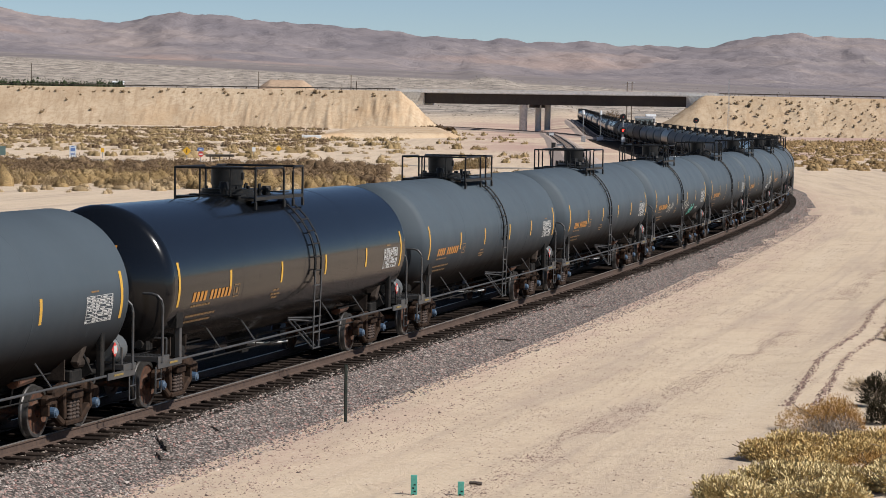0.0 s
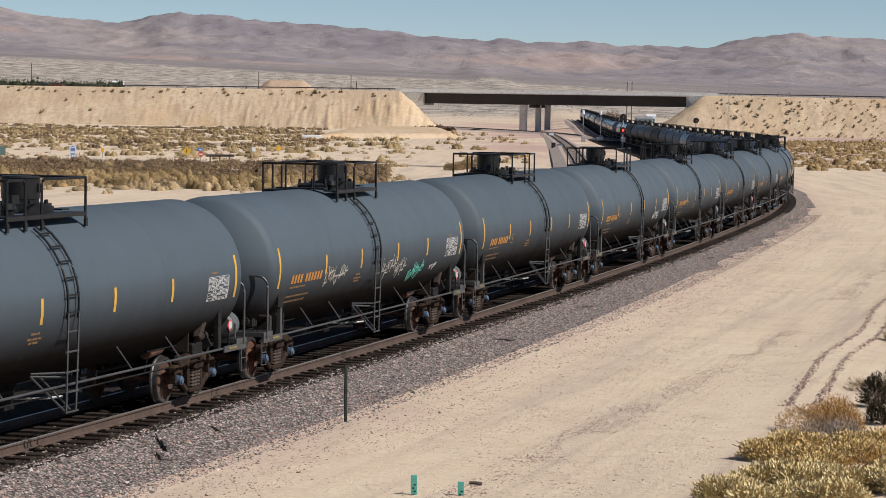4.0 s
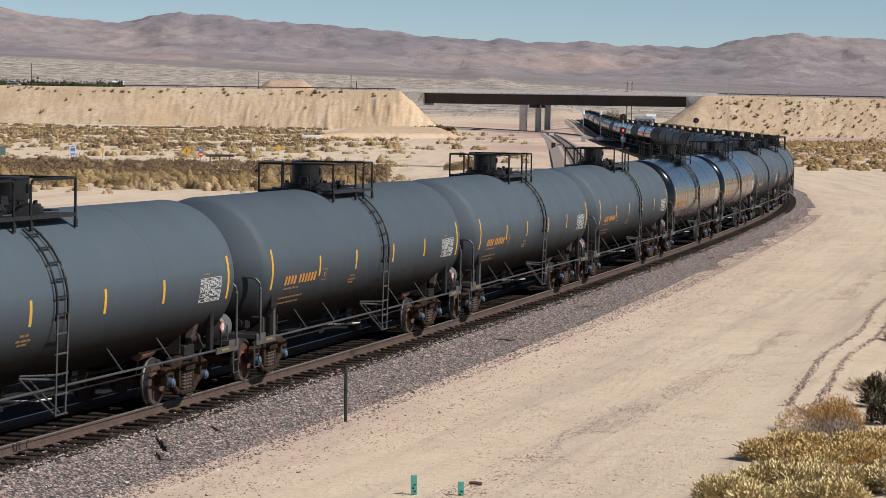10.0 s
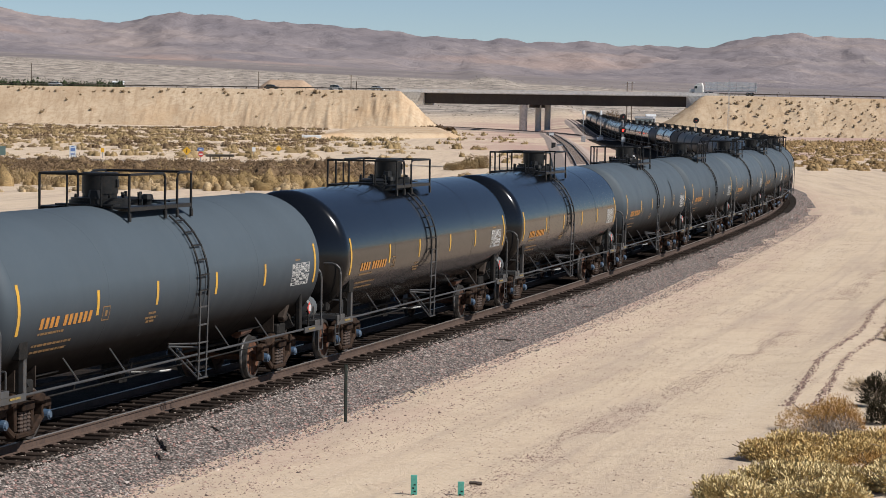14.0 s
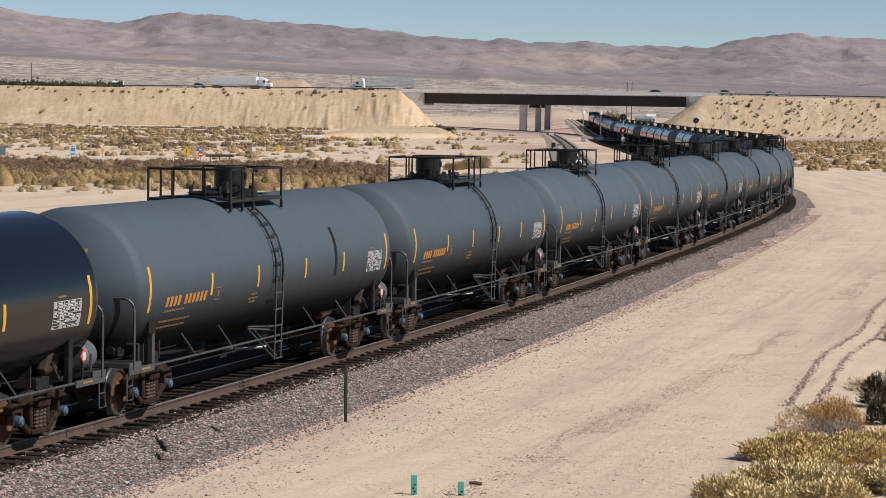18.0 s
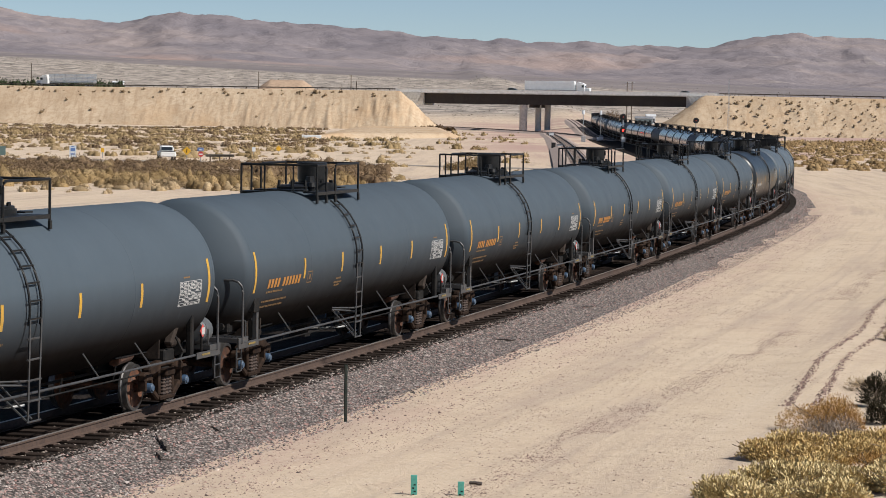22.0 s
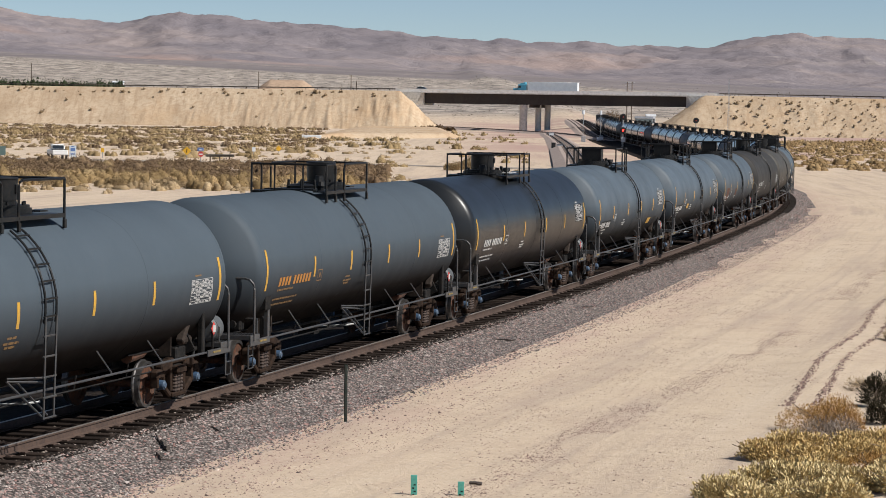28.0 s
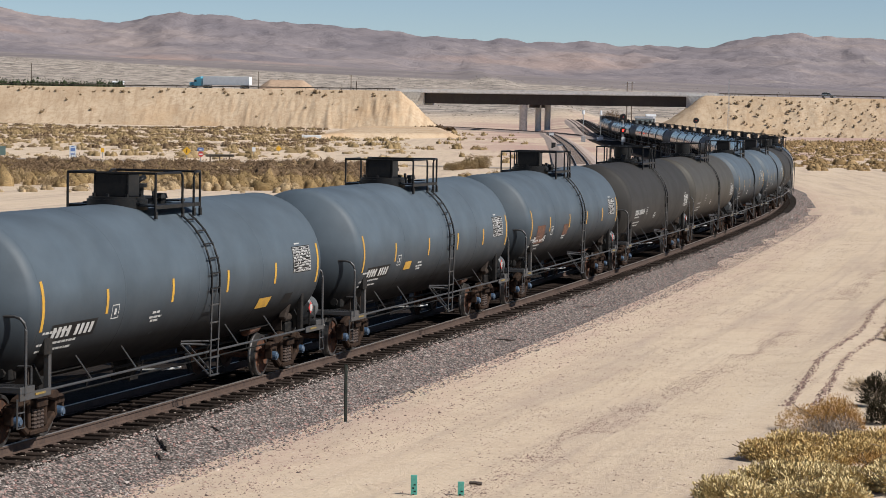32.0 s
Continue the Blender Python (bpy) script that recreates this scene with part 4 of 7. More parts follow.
def build_car(paint, label, marks="orange_mark", style="plain", trim="black_steel", full=True, lay="a"):
    L = LAYOUTS[lay]
    half, lx = L["half"], L["ladder"]
    car = thing("tank_car", label, "tank car", "tank cars of the train")
    steel, dark = M["frame_steel"], M[trim]
    # shell with dished ends
    prof = [(-half - d, r) for d, r in DISH]
    prof += [(-half, R_TANK), (-half + 0.05, R_TANK), (-half + 0.4, R_TANK), (half - 0.4, R_TANK), (half - 0.05, R_TANK), (half, R_TANK)]
    prof += [(half + d, r) for d, r in DISH[::-1]]
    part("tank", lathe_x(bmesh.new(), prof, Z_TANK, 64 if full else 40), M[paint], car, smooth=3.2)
    if full:
        for x in (-half + 0.02, -half * 0.5, 0.02, half * 0.5, half - 0.02):                        # weld seams
            bm = bmesh.new()
            for i in range(64):
                a0, a1 = 6.28319 * i / 64, 6.28319 * (i + 1) / 64
                q = [bm.verts.new((x + dx, (R_TANK + o) * math.sin(a), Z_TANK + (R_TANK + o) * math.cos(a))) for a in (a0, a1) for dx, o in ((-0.022, 0.0005), (0.0, 0.005), (0.022, 0.0005))]
                bm.faces.new((q[0], q[1], q[4], q[3]))
                bm.faces.new((q[1], q[2], q[5], q[4]))
            bmesh.ops.remove_doubles(bm, verts=bm.verts, dist=1e-4)
            part("weld_seam", bm, M[paint], car, smooth=3.2)
    # stripes
    for i, x in enumerate(L["stripes"] if style != "bare" else ()):
        z0, z1 = (1.99, 2.85) if i in (0, 5) else (2.115, 2.56)
        part("stripe", skin_patch(bmesh.new(), x - 0.055, x + 0.055, z0, z1), M["yellow"], car)
    # lettering, as bars
    tx0 = -6.92 if style != "board" else -half + 0.62
    x = tx0
    for i, w in enumerate([0.165] * 4 + [0.0] + [0.165] * (6 if style != "board" else 4)):
        if w and full:
            part("number_bar", skin_patch(bmesh.new(), x, x + w * 0.80, 2.035 if style != "board" else 1.83, 2.225 if style != "board" else 2.02, out=0.007, slant=0.04, n=3), M[marks], car)
        x += w + 0.045 if w else 0.15
    if style == "board":
        part("number_board", skin_patch(bmesh.new(), tx0 - 0.10, x + 0.05, 1.78, 2.07, out=0.004, slant=0.06), M["black_mark"], car, "black panel behind the number")
    bm = bmesh.new()
    rs = random.Random(3)
    for x0, x1, z in ((-6.92, -5.84, 1.93), (-7.00, -5.36, 1.73), (-6.95, -5.45, 1.615), (-1.95, -1.60, 1.95), (-2.05, -1.45, 1.86), (-1.95, -1.55, 1.79)):
        x = x0 - (0.0 if style != "board" else 0.35)
        end = x + x1 - x0
        while x < end:
            w = rs.uniform(0.05, 0.22)
            skin_patch(bm, x, min(x + w, end), z, z + 0.042, n=1)
            x += w + 0.03
    tagged(part("small_print", bm, M["faded_mark"] if marks == "orange_mark" else M[marks], car), kind="stuff")
    bm = bmesh.new()
    sx = L["stripes"][1] + 0.24
    for x0, x1, z0, z1 in ((0, 0.022, 2.0, 2.25), (0.31, 0.332, 2.0, 2.25), (0, 0.332, 2.235, 2.255), (0, 0.332, 1.995, 2.015), (0.12, 0.22, 2.07, 2.18)):
        skin_patch(bm, sx + x0, sx + x1, z0, z1, n=2)
    tagged(part("test_stencil", bm, M["faded_mark"] if marks == "orange_mark" else M[marks], car), kind="stuff")
    # data table: ruled rows and their cells
    bm = bmesh.new()
    t0, t1, b0 = half - 1.80, half - 0.66, 1.995 if style in ("plain", "bare") else 2.29
    rows, pitch = (9, 0.052) if style in ("plain", "bare") else (9, 0.058)
    for r in range(rows + 1):
        skin_patch(bm, t0, t1, b0 + r * pitch, b0 + r * pitch + 0.010, out=0.008, n=1)
    for r in range(rows):
        x = t0
        while x < t1 - 0.04:
            w = rs.uniform(0.08, 0.26)
            if rs.random() < 0.72:
                skin_patch(bm, x + 0.02, min(x + w, t1), b0 + r * pitch + 0.018, b0 + r * pitch + 0.040, out=0.008, n=1)
            x += w + 0.03
    for x in (t0, t0 + 0.42, t1 - 0.012):
        skin_patch(bm, x, x + 0.014, b0, b0 + rows * pitch, out=0.0085, n=4)
    tagged(part("data_table", bm, M["white_mark"], car, "white stencilled data table"), kind="stuff")
    if style in ("board", "white"):
        part("table_board", skin_patch(bmesh.new(), t0 - 0.03, t1 + 0.03, b0 - 0.02, b0 + rows * pitch + 0.03, out=0.004), M["black_mark"], car)
    part("table_heading", skin_patch(bmesh.new(), t0 + 0.2, t0 + 0.52, b0 + rows * pitch + 0.07, b0 + rows * pitch + 0.10, n=1), M["faded_mark"] if marks == "orange_mark" else M[marks], car)
    # number on the dished end, as bars
    if full and marks == "orange_mark":
        for i in range(6):
            bm = bmesh.new()
            y = 0.42 - i * 0.12 - 0.30
            vs = []
            for yy, zz in ((y, 3.08), (y - 0.075, 3.08), (y - 0.075, 3.20), (y, 3.20)):
                r = math.hypot(yy, zz - Z_TANK)
                vs.append(bm.verts.new((-half - float(np.interp(r, DISH_R, DISH_D)) - 0.012, yy, zz)))
            bm.faces.new(vs)
            part("end_number_bar", bm, M[marks], car)
    # top platform with its rails
    (X0, X1), (g0, g1), Wd, ZP, ZR = L["ends"], L["gap"], 0.92, 3.93, 4.545
    bm = bmesh.new()
    for y in (-0.76, 0.76):
        box(bm, ((X0 + X1) / 2, y, ZP - 0.02), (X1 - X0, 0.34, 0.03))
        box(bm, ((X0 + X1) / 2, y * 1.22, ZP - 0.04), (X1 - X0, 0.02, 0.075))
    for x in (X0 + 0.16, X1 - 0.16):
        box(bm, (x, 0, ZP + 0.03), (0.32, 1.2, 0.03))
    part("walkway", bm, dark, car)
    for x in (X0, g0, g1, X1):
        for y in (-1, 1):
            bm = bmesh.new()
            if x == g0:
                pts = [(x, y * Wd, 3.70), (x, y * Wd, ZR - 0.10), (x - 0.04, y * Wd, ZR - 0.03), (x - 0.12, y * Wd, ZR)]
            elif x == g1:
                pts = [(x, y * Wd, 3.70), (x, y * Wd, ZR - 0.10), (x + 0.04, y * Wd, ZR - 0.03), (x + 0.12, y * Wd, ZR)]
            else:
                pts = [(x, y * Wd, 3.70), (x, y * Wd, ZR)]
            pipe(bm, pts, 0.026, 7)
            box(bm, (x, y * (Wd + 0.01), 3.74), (0.09, 0.05, 0.16), bevel=0.008)
            part("railing_post", bm, dark, car)
    bm = bmesh.new()
    for x in (X0, X1):
        pipe(bm, [(x, -Wd, ZR), (x, Wd, ZR)], 0.026, 7)
    for y in (-Wd, Wd):
        pipe(bm, [(X0, y, ZR), (g0 - 0.1, y, ZR)], 0.026, 7)
        pipe(bm, [(g1 + 0.1, y, ZR), (X1, y, ZR)], 0.026, 7)
    part("top_railing", bm, dark, car)
    for y in () if not full else (-0.35, 0.35):
        bm = bmesh.new()
        pipe(bm, [(X0, y, ZP), (X0, y, ZR)], 0.022, 6)
        part("railing_post", bm, dark, car)
    # valve dome on its bolted flange, hatch and fittings
    xd, xh = L["dome"], L["hatch"]
    bm = bmesh.new()
    cyl(bm, (xd, 0, 3.80), (xd, 0, 4.03), 0.60, 24)
    cyl(bm, (xd, 0, 4.03), (xd, 0, 4.08), 0.56, 24)
    flange = part("dome_flange", bm, dark, car, smooth=0.6)
    for i in range(8 if full else 0):
        a = 0.7854 * i
        bm = bmesh.new()
        cyl(bm, (xd + 0.49 * math.cos(a), 0.49 * math.sin(a), 4.07), (xd + 0.49 * math.cos(a), 0.49 * math.sin(a), 4.14), 0.035, 6)
        part("bolt", bm, dark, flange)
    bm = bmesh.new()
    if style == "board":
        box(bm, (xd, 0, 4.30), (0.62, 0.68, 0.46), bevel=0.02)
        box(bm, (xd, 0, 4.535), (0.68, 0.74, 0.03), bevel=0.008)
    else:
        cyl(bm, (xd, 0, 4.08), (xd, 0, 4.16), 0.335, 22)
        cyl(bm, (xd, 0, 4.16), (xd, 0, 4.535), 0.352, 22)
        cyl(bm, (xd, 0, 4.535), (xd, 0, 4.565), 0.368, 22, 0.34)
        box(bm, (xd, -0.36, 4.36), (0.10, 0.05, 0.16), bevel=0.01)
    part("valve_dome", bm, dark, car, smooth=0.6)
    bm = bmesh.new()
    cyl(bm, (xh, 0, 3.82), (xh, 0, 4.02), 0.36, 18)
    cyl(bm, (xh, 0, 4.02), (xh, 0, 4.06), 0.40, 18, 0.30)
    hatch = part("manway", bm, dark, car, smooth=0.6)
    for i in range(6 if full else 0):
        a = 1.0472 * i + 0.3
        bm = bmesh.new()
        cyl(bm, (xh + 0.37 * math.cos(a), 0.37 * math.sin(a), 3.92), (xh + 0.35 * math.cos(a), 0.35 * math.sin(a), 4.16), 0.035, 6)
        part("eye_bolt", bm, dark, hatch)
    for x, y, h in () if not full else ((xd - 0.62, -0.15, 0.26), (xd + 0.60, 0.15, 0.22), (xh + 0.10, -0.45, 0.14)):
        if X0 < x < X1:
            bm = bmesh.new()
            cyl(bm, (x, y, 3.85), (x, y, 3.95 + h * 0.5), 0.09, 10)
            cyl(bm, (x, y, 3.95 + h * 0.5), (x, y, 3.98 + h), 0.13, 10, 0.10)
            part("valve", bm, dark, car, smooth=0.6)
    if style == "board" and full:
        bm = bmesh.new()
        x = xd + 1.35
        cyl(bm, (x, 0.1, 3.9), (x, 0.1, 4.22), 0.10, 10)
        cyl(bm, (x, 0.1, 4.22), (x, 0.1, 4.30), 0.17, 10)
        pipe(bm, [(x, 0.1, 4.28), (x, 0.1, 4.38), (x + 0.16, 0.05, 4.42)], 0.06, 8)
        part("relief_valve", bm, dark, car, smooth=0.6)
    if style == "white":
        bm = bmesh.new()
        box(bm, (0.30, -0.38, 3.975), (1.0, 0.62, 0.025))
        part("pad", bm, M["white_mark"], car, "white panel on the walkway")
    # side ladder bent round the tank, its straight foot and braces
    for dx in (-0.225, 0.225):
        bm = bmesh.new()
        pts = []
        for i in range(11):
            a = 0.62 + (1.74 - 0.62) * i / 10
            r = R_TANK + 0.065
            pts.append((lx + dx, -r * math.sin(a), Z_TANK + r * math.cos(a)))
        part("ladder_rail", pipe(bm, pts, 0.022, 5), dark, car)
        bm = bmesh.new()
        pipe(bm, [(lx + dx, -1.60, 2.25), (lx + dx * 0.9, -1.56, 0.50)], 0.022, 5)
        part("ladder_rail", bm, M["rail_grey"], car)
    for i in range(11 if full else 0):
        if i < 6:
            a = 0.72 + 0.19 * i
            r = R_TANK + 0.065
            y, z = -r * math.sin(a), Z_TANK + r * math.cos(a)
        else:
            y, z = -1.575, 1.92 - (i - 6) * 0.35
        bm = bmesh.new()
        cyl(bm, (lx - 0.27, y, z), (lx + 0.27, y, z), 0.018, 5)
        part("ladder_rung", bm, dark if i < 6 else M["rail_grey"], car)
    bm = bmesh.new()
    for a, b in (((lx - 0.95, -1.22, 1.20), (lx - 0.28, -1.56, 0.56)), ((lx - 0.55, -1.22, 1.15), (lx - 0.05, -1.56, 0.56)), ((lx - 0.95, -1.22, 1.20), (lx - 0.05, -1.50, 1.12)), ((lx - 0.9, -1.2, 1.24), (lx + 0.15, -1.45, 1.18))):
        pipe(bm, [a, b], 0.020, 5)
    part("ladder_brace", bm, M["rail_grey"], car)
    for k in (-1, 1):
        car_end(car, k, half, full)
    # long side rail and hangers
    for y in (-1.40, 1.40):
        bm = bmesh.new()
        pipe(bm, [(-half + 0.1, y, 0.96), (half - 0.1, y, 0.96)], 0.024, 7)
        part("side_rail", bm, M["rail_grey"], car)
    for x in (-5.0, -2.9, 2.6, 5.0):
        for k in (-1, 1) if full else (-1,):
            bm = bmesh.new()
            pipe(bm, [(x, k * 1.40, 0.97), (x - 0.12, k * 1.13, 1.40)], 0.015, 5)
            part("hanger", bm, M["rail_grey"], car)
    for y, z, r in ((-0.95, 0.72, 0.018), (-0.35, 0.80, 0.03)):
        bm = bmesh.new()
        pipe(bm, [(-6.0, y, z), (6.0, y, z)], r, 5)
        for x in (-4.2, -1.6, 1.9, 4.3) if y < -0.5 else ():
            pipe(bm, [(x, y, z), (x, y - 0.05, 1.0)], 0.014, 5)
        part("brake_pipe", bm, steel, car)
    bm = bmesh.new()
    cyl(bm, (half - 0.02, -1.12, 1.38), (half + 0.04, -1.12, 1.38), 0.21, 18, 0.26)
    cyl(bm, (half + 0.04, -1.12, 1.38), (half + 0.36, -1.12, 1.38), 0.27, 18)
    cyl(bm, (half + 0.36, -1.12, 1.38), (half + 0.41, -1.12, 1.38), 0.27, 18, 0.20)
    drum = part("air_reservoir", bm, M["drum_grey"], car, smooth=0.6)
    for i in range(4 if full else 0):
        a = 1.5708 * i + 0.4
        bm = bmesh.new()
        cyl(bm, (half - 0.045, -1.12 + 0.17 * math.cos(a), 1.38 + 0.17 * math.sin(a)), (half - 0.01, -1.12 + 0.17 * math.cos(a), 1.38 + 0.17 * math.sin(a)), 0.02, 5)
        part("bolt", bm, steel, drum)
    bm = bmesh.new()
    cyl(bm, (4.9, -0.70, 1.05), (5.6, -0.70, 1.10), 0.13, 10)
    part("brake_cylinder", bm, M["wheel_rust"], car, smooth=0.6)
    bm = bmesh.new()
    cyl(bm, (-0.1, 0, 0.50), (-0.1, 0, 0.95), 0.2, 12, 0.34)
    box(bm, (-0.1, 0, 0.48), (0.4, 0.4, 0.08))
    outlet = part("bottom_outlet", bm, steel, car)
    bm = bmesh.new()
    pipe(bm, [(-0.1, 0, 0.62), (-0.1, -0.9, 0.68), (0.15, -1.1, 0.70)], 0.02, 5)
    part("outlet_handle", bm, M["white_mark"], outlet)
    for k in (-1, 1):
        build_truck(car, k * TRUCK_X, full)
    return car


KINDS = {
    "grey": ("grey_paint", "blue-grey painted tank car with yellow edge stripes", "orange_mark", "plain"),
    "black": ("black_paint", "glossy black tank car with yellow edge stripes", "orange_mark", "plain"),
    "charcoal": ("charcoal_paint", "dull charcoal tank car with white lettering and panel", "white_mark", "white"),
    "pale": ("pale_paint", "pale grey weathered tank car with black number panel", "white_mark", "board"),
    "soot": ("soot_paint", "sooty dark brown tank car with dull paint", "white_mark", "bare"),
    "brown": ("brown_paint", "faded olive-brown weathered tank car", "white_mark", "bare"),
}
ORDER = {-1: "black", 9: "black", 10: "black", 19: "charcoal", 20: "pale", 21: "pale", 22: "pale", 23: "soot", 24: "brown", 25: "pale", 26: "pale", 27: "soot"}
PITCH, SPEED, LEAD = 18.2, 12.216, 46.817 + 7.747
EXTRA = {17: 0.2, 18: 0.3, 19: 0.35, 20: 0.28, 21: 0.40, 22: 0.45}
LATE_T = [0, 1, 2, 3, 6, 8, 11, 12.5, 14, 17, 21, 23, 24, 25, 25.5, 27.5, 28, 30, 32]
LATE_D = [-0.27, -0.23, -0.14, -0.1, 0.12, 0.12, -0.03, 0.03, -0.11, -0.2, -0.12, -0.05, 0.02, 0.13, 0.19, 0.7, 0.83, 1.25, 1.65]
FIRST, LAST = -2, 54
train = {}
templates = {}
VARIANT = {"charcoal": "b", "pale": "p", "soot": "b", "brown": "b"}
DOME_BACK = (0, 3, 4, 6, 7, 8, 12)                 # cars with the dome behind and the ladder forward
for n in range(FIRST, LAST + 1):
    # shade on most far cars' visible side is put in as black paint
    kind, full = ORDER.get(n, "grey" if n < 28 or n % 5 == 0 else "black"), n < 24
    lay = VARIANT.get(kind, "b" if n in DOME_BACK or (n > 28 and n % 3 == 0) else "n" if n == -1 else "a")
    if (kind, full, lay) in templates:
        train[n] = copy_thing(templates[kind, full, lay], Matrix())
    else:
        train[n] = templates[kind, full, lay] = build_car(*KINDS[kind], full=full, lay=lay)


def car_pose(s):
    """A car's place with both trucks on the line."""
    a, b = rail_point(s - TRUCK_X), rail_point(s + TRUCK_X)
    d = (b - a).normalized()
    y = Vector((0, 0, 1)).cross(d).normalized()
    z = d.cross(y)
    m = Matrix((d, y, z)).transposed().to_4x4()
    m.translation = (a + b) / 2
    return m


def car_s(n, t):
    return LEAD + n * PITCH + EXTRA.get(n, 0.9 if n > 20 else 0.0) - SPEED * t + float(np.interp(t, LATE_T, LATE_D))


# ---- plants ----
def foliage(name, base, tip, rough=0.9, trans=0.15):
    m, nt, b = node_mat(name)
    r = nt.nodes.new("ShaderNodeNewGeometry").outputs["Random Per Island"]
    col = ramp(nt, r, [(0.0, tuple(c * 0.72 for c in base)), (0.5, base), (1.0, tip)])
    col = mix(nt, ramp(nt, tex_noise(nt, 0.25, 3, 0.6), [(0.35, (0, 0, 0)), (0.7, (0.6, 0.6, 0.6))]), col, tuple(c * 0.7 for c in base))
    col = mix(nt, ramp(nt, tex_noise(nt, 7.0, 3, 0.7), [(0.38, (0.6, 0.6, 0.6)), (0.55, (0, 0, 0))]), col, tuple(c * 0.5 for c in base))
    link(nt, col, b.inputs["Base Color"])
    b.inputs["Roughness"].default_value = rough
    b.inputs["Specular IOR Level"].default_value = 0.1
    bump(nt, b, tex_noise(nt, 5.0, 4, 0.75), 0.8, 0.10)
    return m


M["olive_leaf"] = foliage("olive_leaf", (0.31, 0.222, 0.115), (0.49, 0.36, 0.195))
M["gold_leaf"] = foliage("gold_leaf", (0.27, 0.185, 0.088), (0.46, 0.32, 0.16))
M["yellow_leaf"] = foliage("yellow_leaf", (0.64, 0.46, 0.20), (0.86, 0.66, 0.33))
M["bank_leaf"] = foliage("bank_leaf", (0.22, 0.155, 0.09), (0.36, 0.265, 0.16))
M["amber_leaf"] = foliage("amber_leaf", (0.48, 0.27, 0.085), (0.66, 0.41, 0.16))
M["dry_leaf"] = foliage("dry_leaf", (0.165, 0.11, 0.066), (0.27, 0.185, 0.108))
M["straw_leaf"] = foliage("straw_leaf", (0.37, 0.27, 0.155), (0.56, 0.425, 0.26))
M["rust_leaf"] = foliage("rust_leaf", (0.30, 0.20, 0.098), (0.47, 0.335, 0.175))
M["dark_leaf"] = foliage("dark_leaf", (0.035, 0.03, 0.018), (0.07, 0.055, 0.03))
M["green_leaf"] = foliage("green_leaf", (0.045, 0.06, 0.03), (0.08, 0.095, 0.05))
M["sage_leaf"] = foliage("sage_leaf", (0.70, 0.55, 0.28), (0.90, 0.75, 0.44))
M["grey_twig"] = foliage("grey_twig", (0.30, 0.245, 0.20), (0.46, 0.39, 0.33))
M["twig"] = surface("twig", (0.16, 0.12, 0.085), (0.24, 0.19, 0.14), 8, 0.95)


def crown(rnd, verts, faces, c, w, h, n, leaf, thin=0.3, core=0):
    """Short pointed leaves over a low dome of uneven mounds; core: close-grown inner mounds of so many sides."""
    lobes = [(rnd.uniform(-0.26, 0.26), rnd.uniform(-0.26, 0.26), rnd.uniform(0.6, 1.0), rnd.uniform(0.22, 0.36)) for _ in range(6)]
    ui, gs = rnd.uniform, rnd.random
    for lx, ly, lh, lr in lobes[:4] if core else ():
        k = len(verts)
        for ring, (rr, hh) in enumerate(((1.0, 0.0), (0.9, 0.45), (0.6, 0.80))):
            for j in range(core):
                a, q = 6.2832 * j / core + 0.4 * ring, rr * lr * ui(0.58, 0.86)
                verts.append((c[0] + w * (lx + q * math.cos(a)), c[1] + w * (ly + q * math.sin(a)), c[2] + h * lh * hh * ui(0.45, 0.9)))
        verts.append((c[0] + w * lx, c[1] + w * ly, c[2] + h * lh * ui(0.6, 0.9)))
        for j in range(core):
            j2 = (j + 1) % core
            faces += [(k + j, k + j2, k + core + j2, k + core + j), (k + core + j, k + core + j2, k + 2 * core + j2, k + 2 * core + j), (k + 2 * core + j, k + 2 * core + j2, k + 3 * core)]
    for _ in range(n):
        lx, ly, lh, lr = lobes[int(gs() * 6)]
        a, sz = ui(0, 6.283), ui(-0.1, 1.0)
        cz = math.sqrt(1 - sz * sz)
        dx, dy = math.cos(a) * cz, math.sin(a) * cz
        r = lr * ui(0.7, 1.04)
        qx, qy, qz = c[0] + w * (lx + r * dx), c[1] + w * (ly + r * dy), c[2] + max(0.02, h * lh * (0.12 + 0.88 * r / lr * max(sz, 0.0)))
        ox, oy, oz = dx + ui(-0.8, 0.8), dy + ui(-0.8, 0.8), sz + ui(-0.1, 0.9)
        k_ = 1 / math.sqrt(ox * ox + oy * oy + oz * oz + 1e-6)
        L_ = leaf * ui(0.55, 1.25)
        ox, oy, oz = ox * k_ * L_, oy * k_ * L_, oz * k_ * L_
        sx, sy_, sz_ = ui(-1, 1), ui(-1, 1), ui(-1, 1)
        k_ = L_ * thin / math.sqrt(sx * sx + sy_ * sy_ + sz_ * sz_ + 1e-6)
        sx, sy_, sz_ = sx * k_, sy_ * k_, sz_ * k_
        k = len(verts)
        verts += [(qx - sx, qy - sy_, qz - sz_), (qx + sx, qy + sy_, qz + sz_), (qx + ox + sx * 0.5, qy + oy + sy_ * 0.5, qz + oz + sz_ * 0.5), (qx + ox - sx * 0.5, qy + oy - sy_ * 0.5, qz + oz - sz_ * 0.5)]
        faces.append((k, k + 1, k + 2, k + 3))


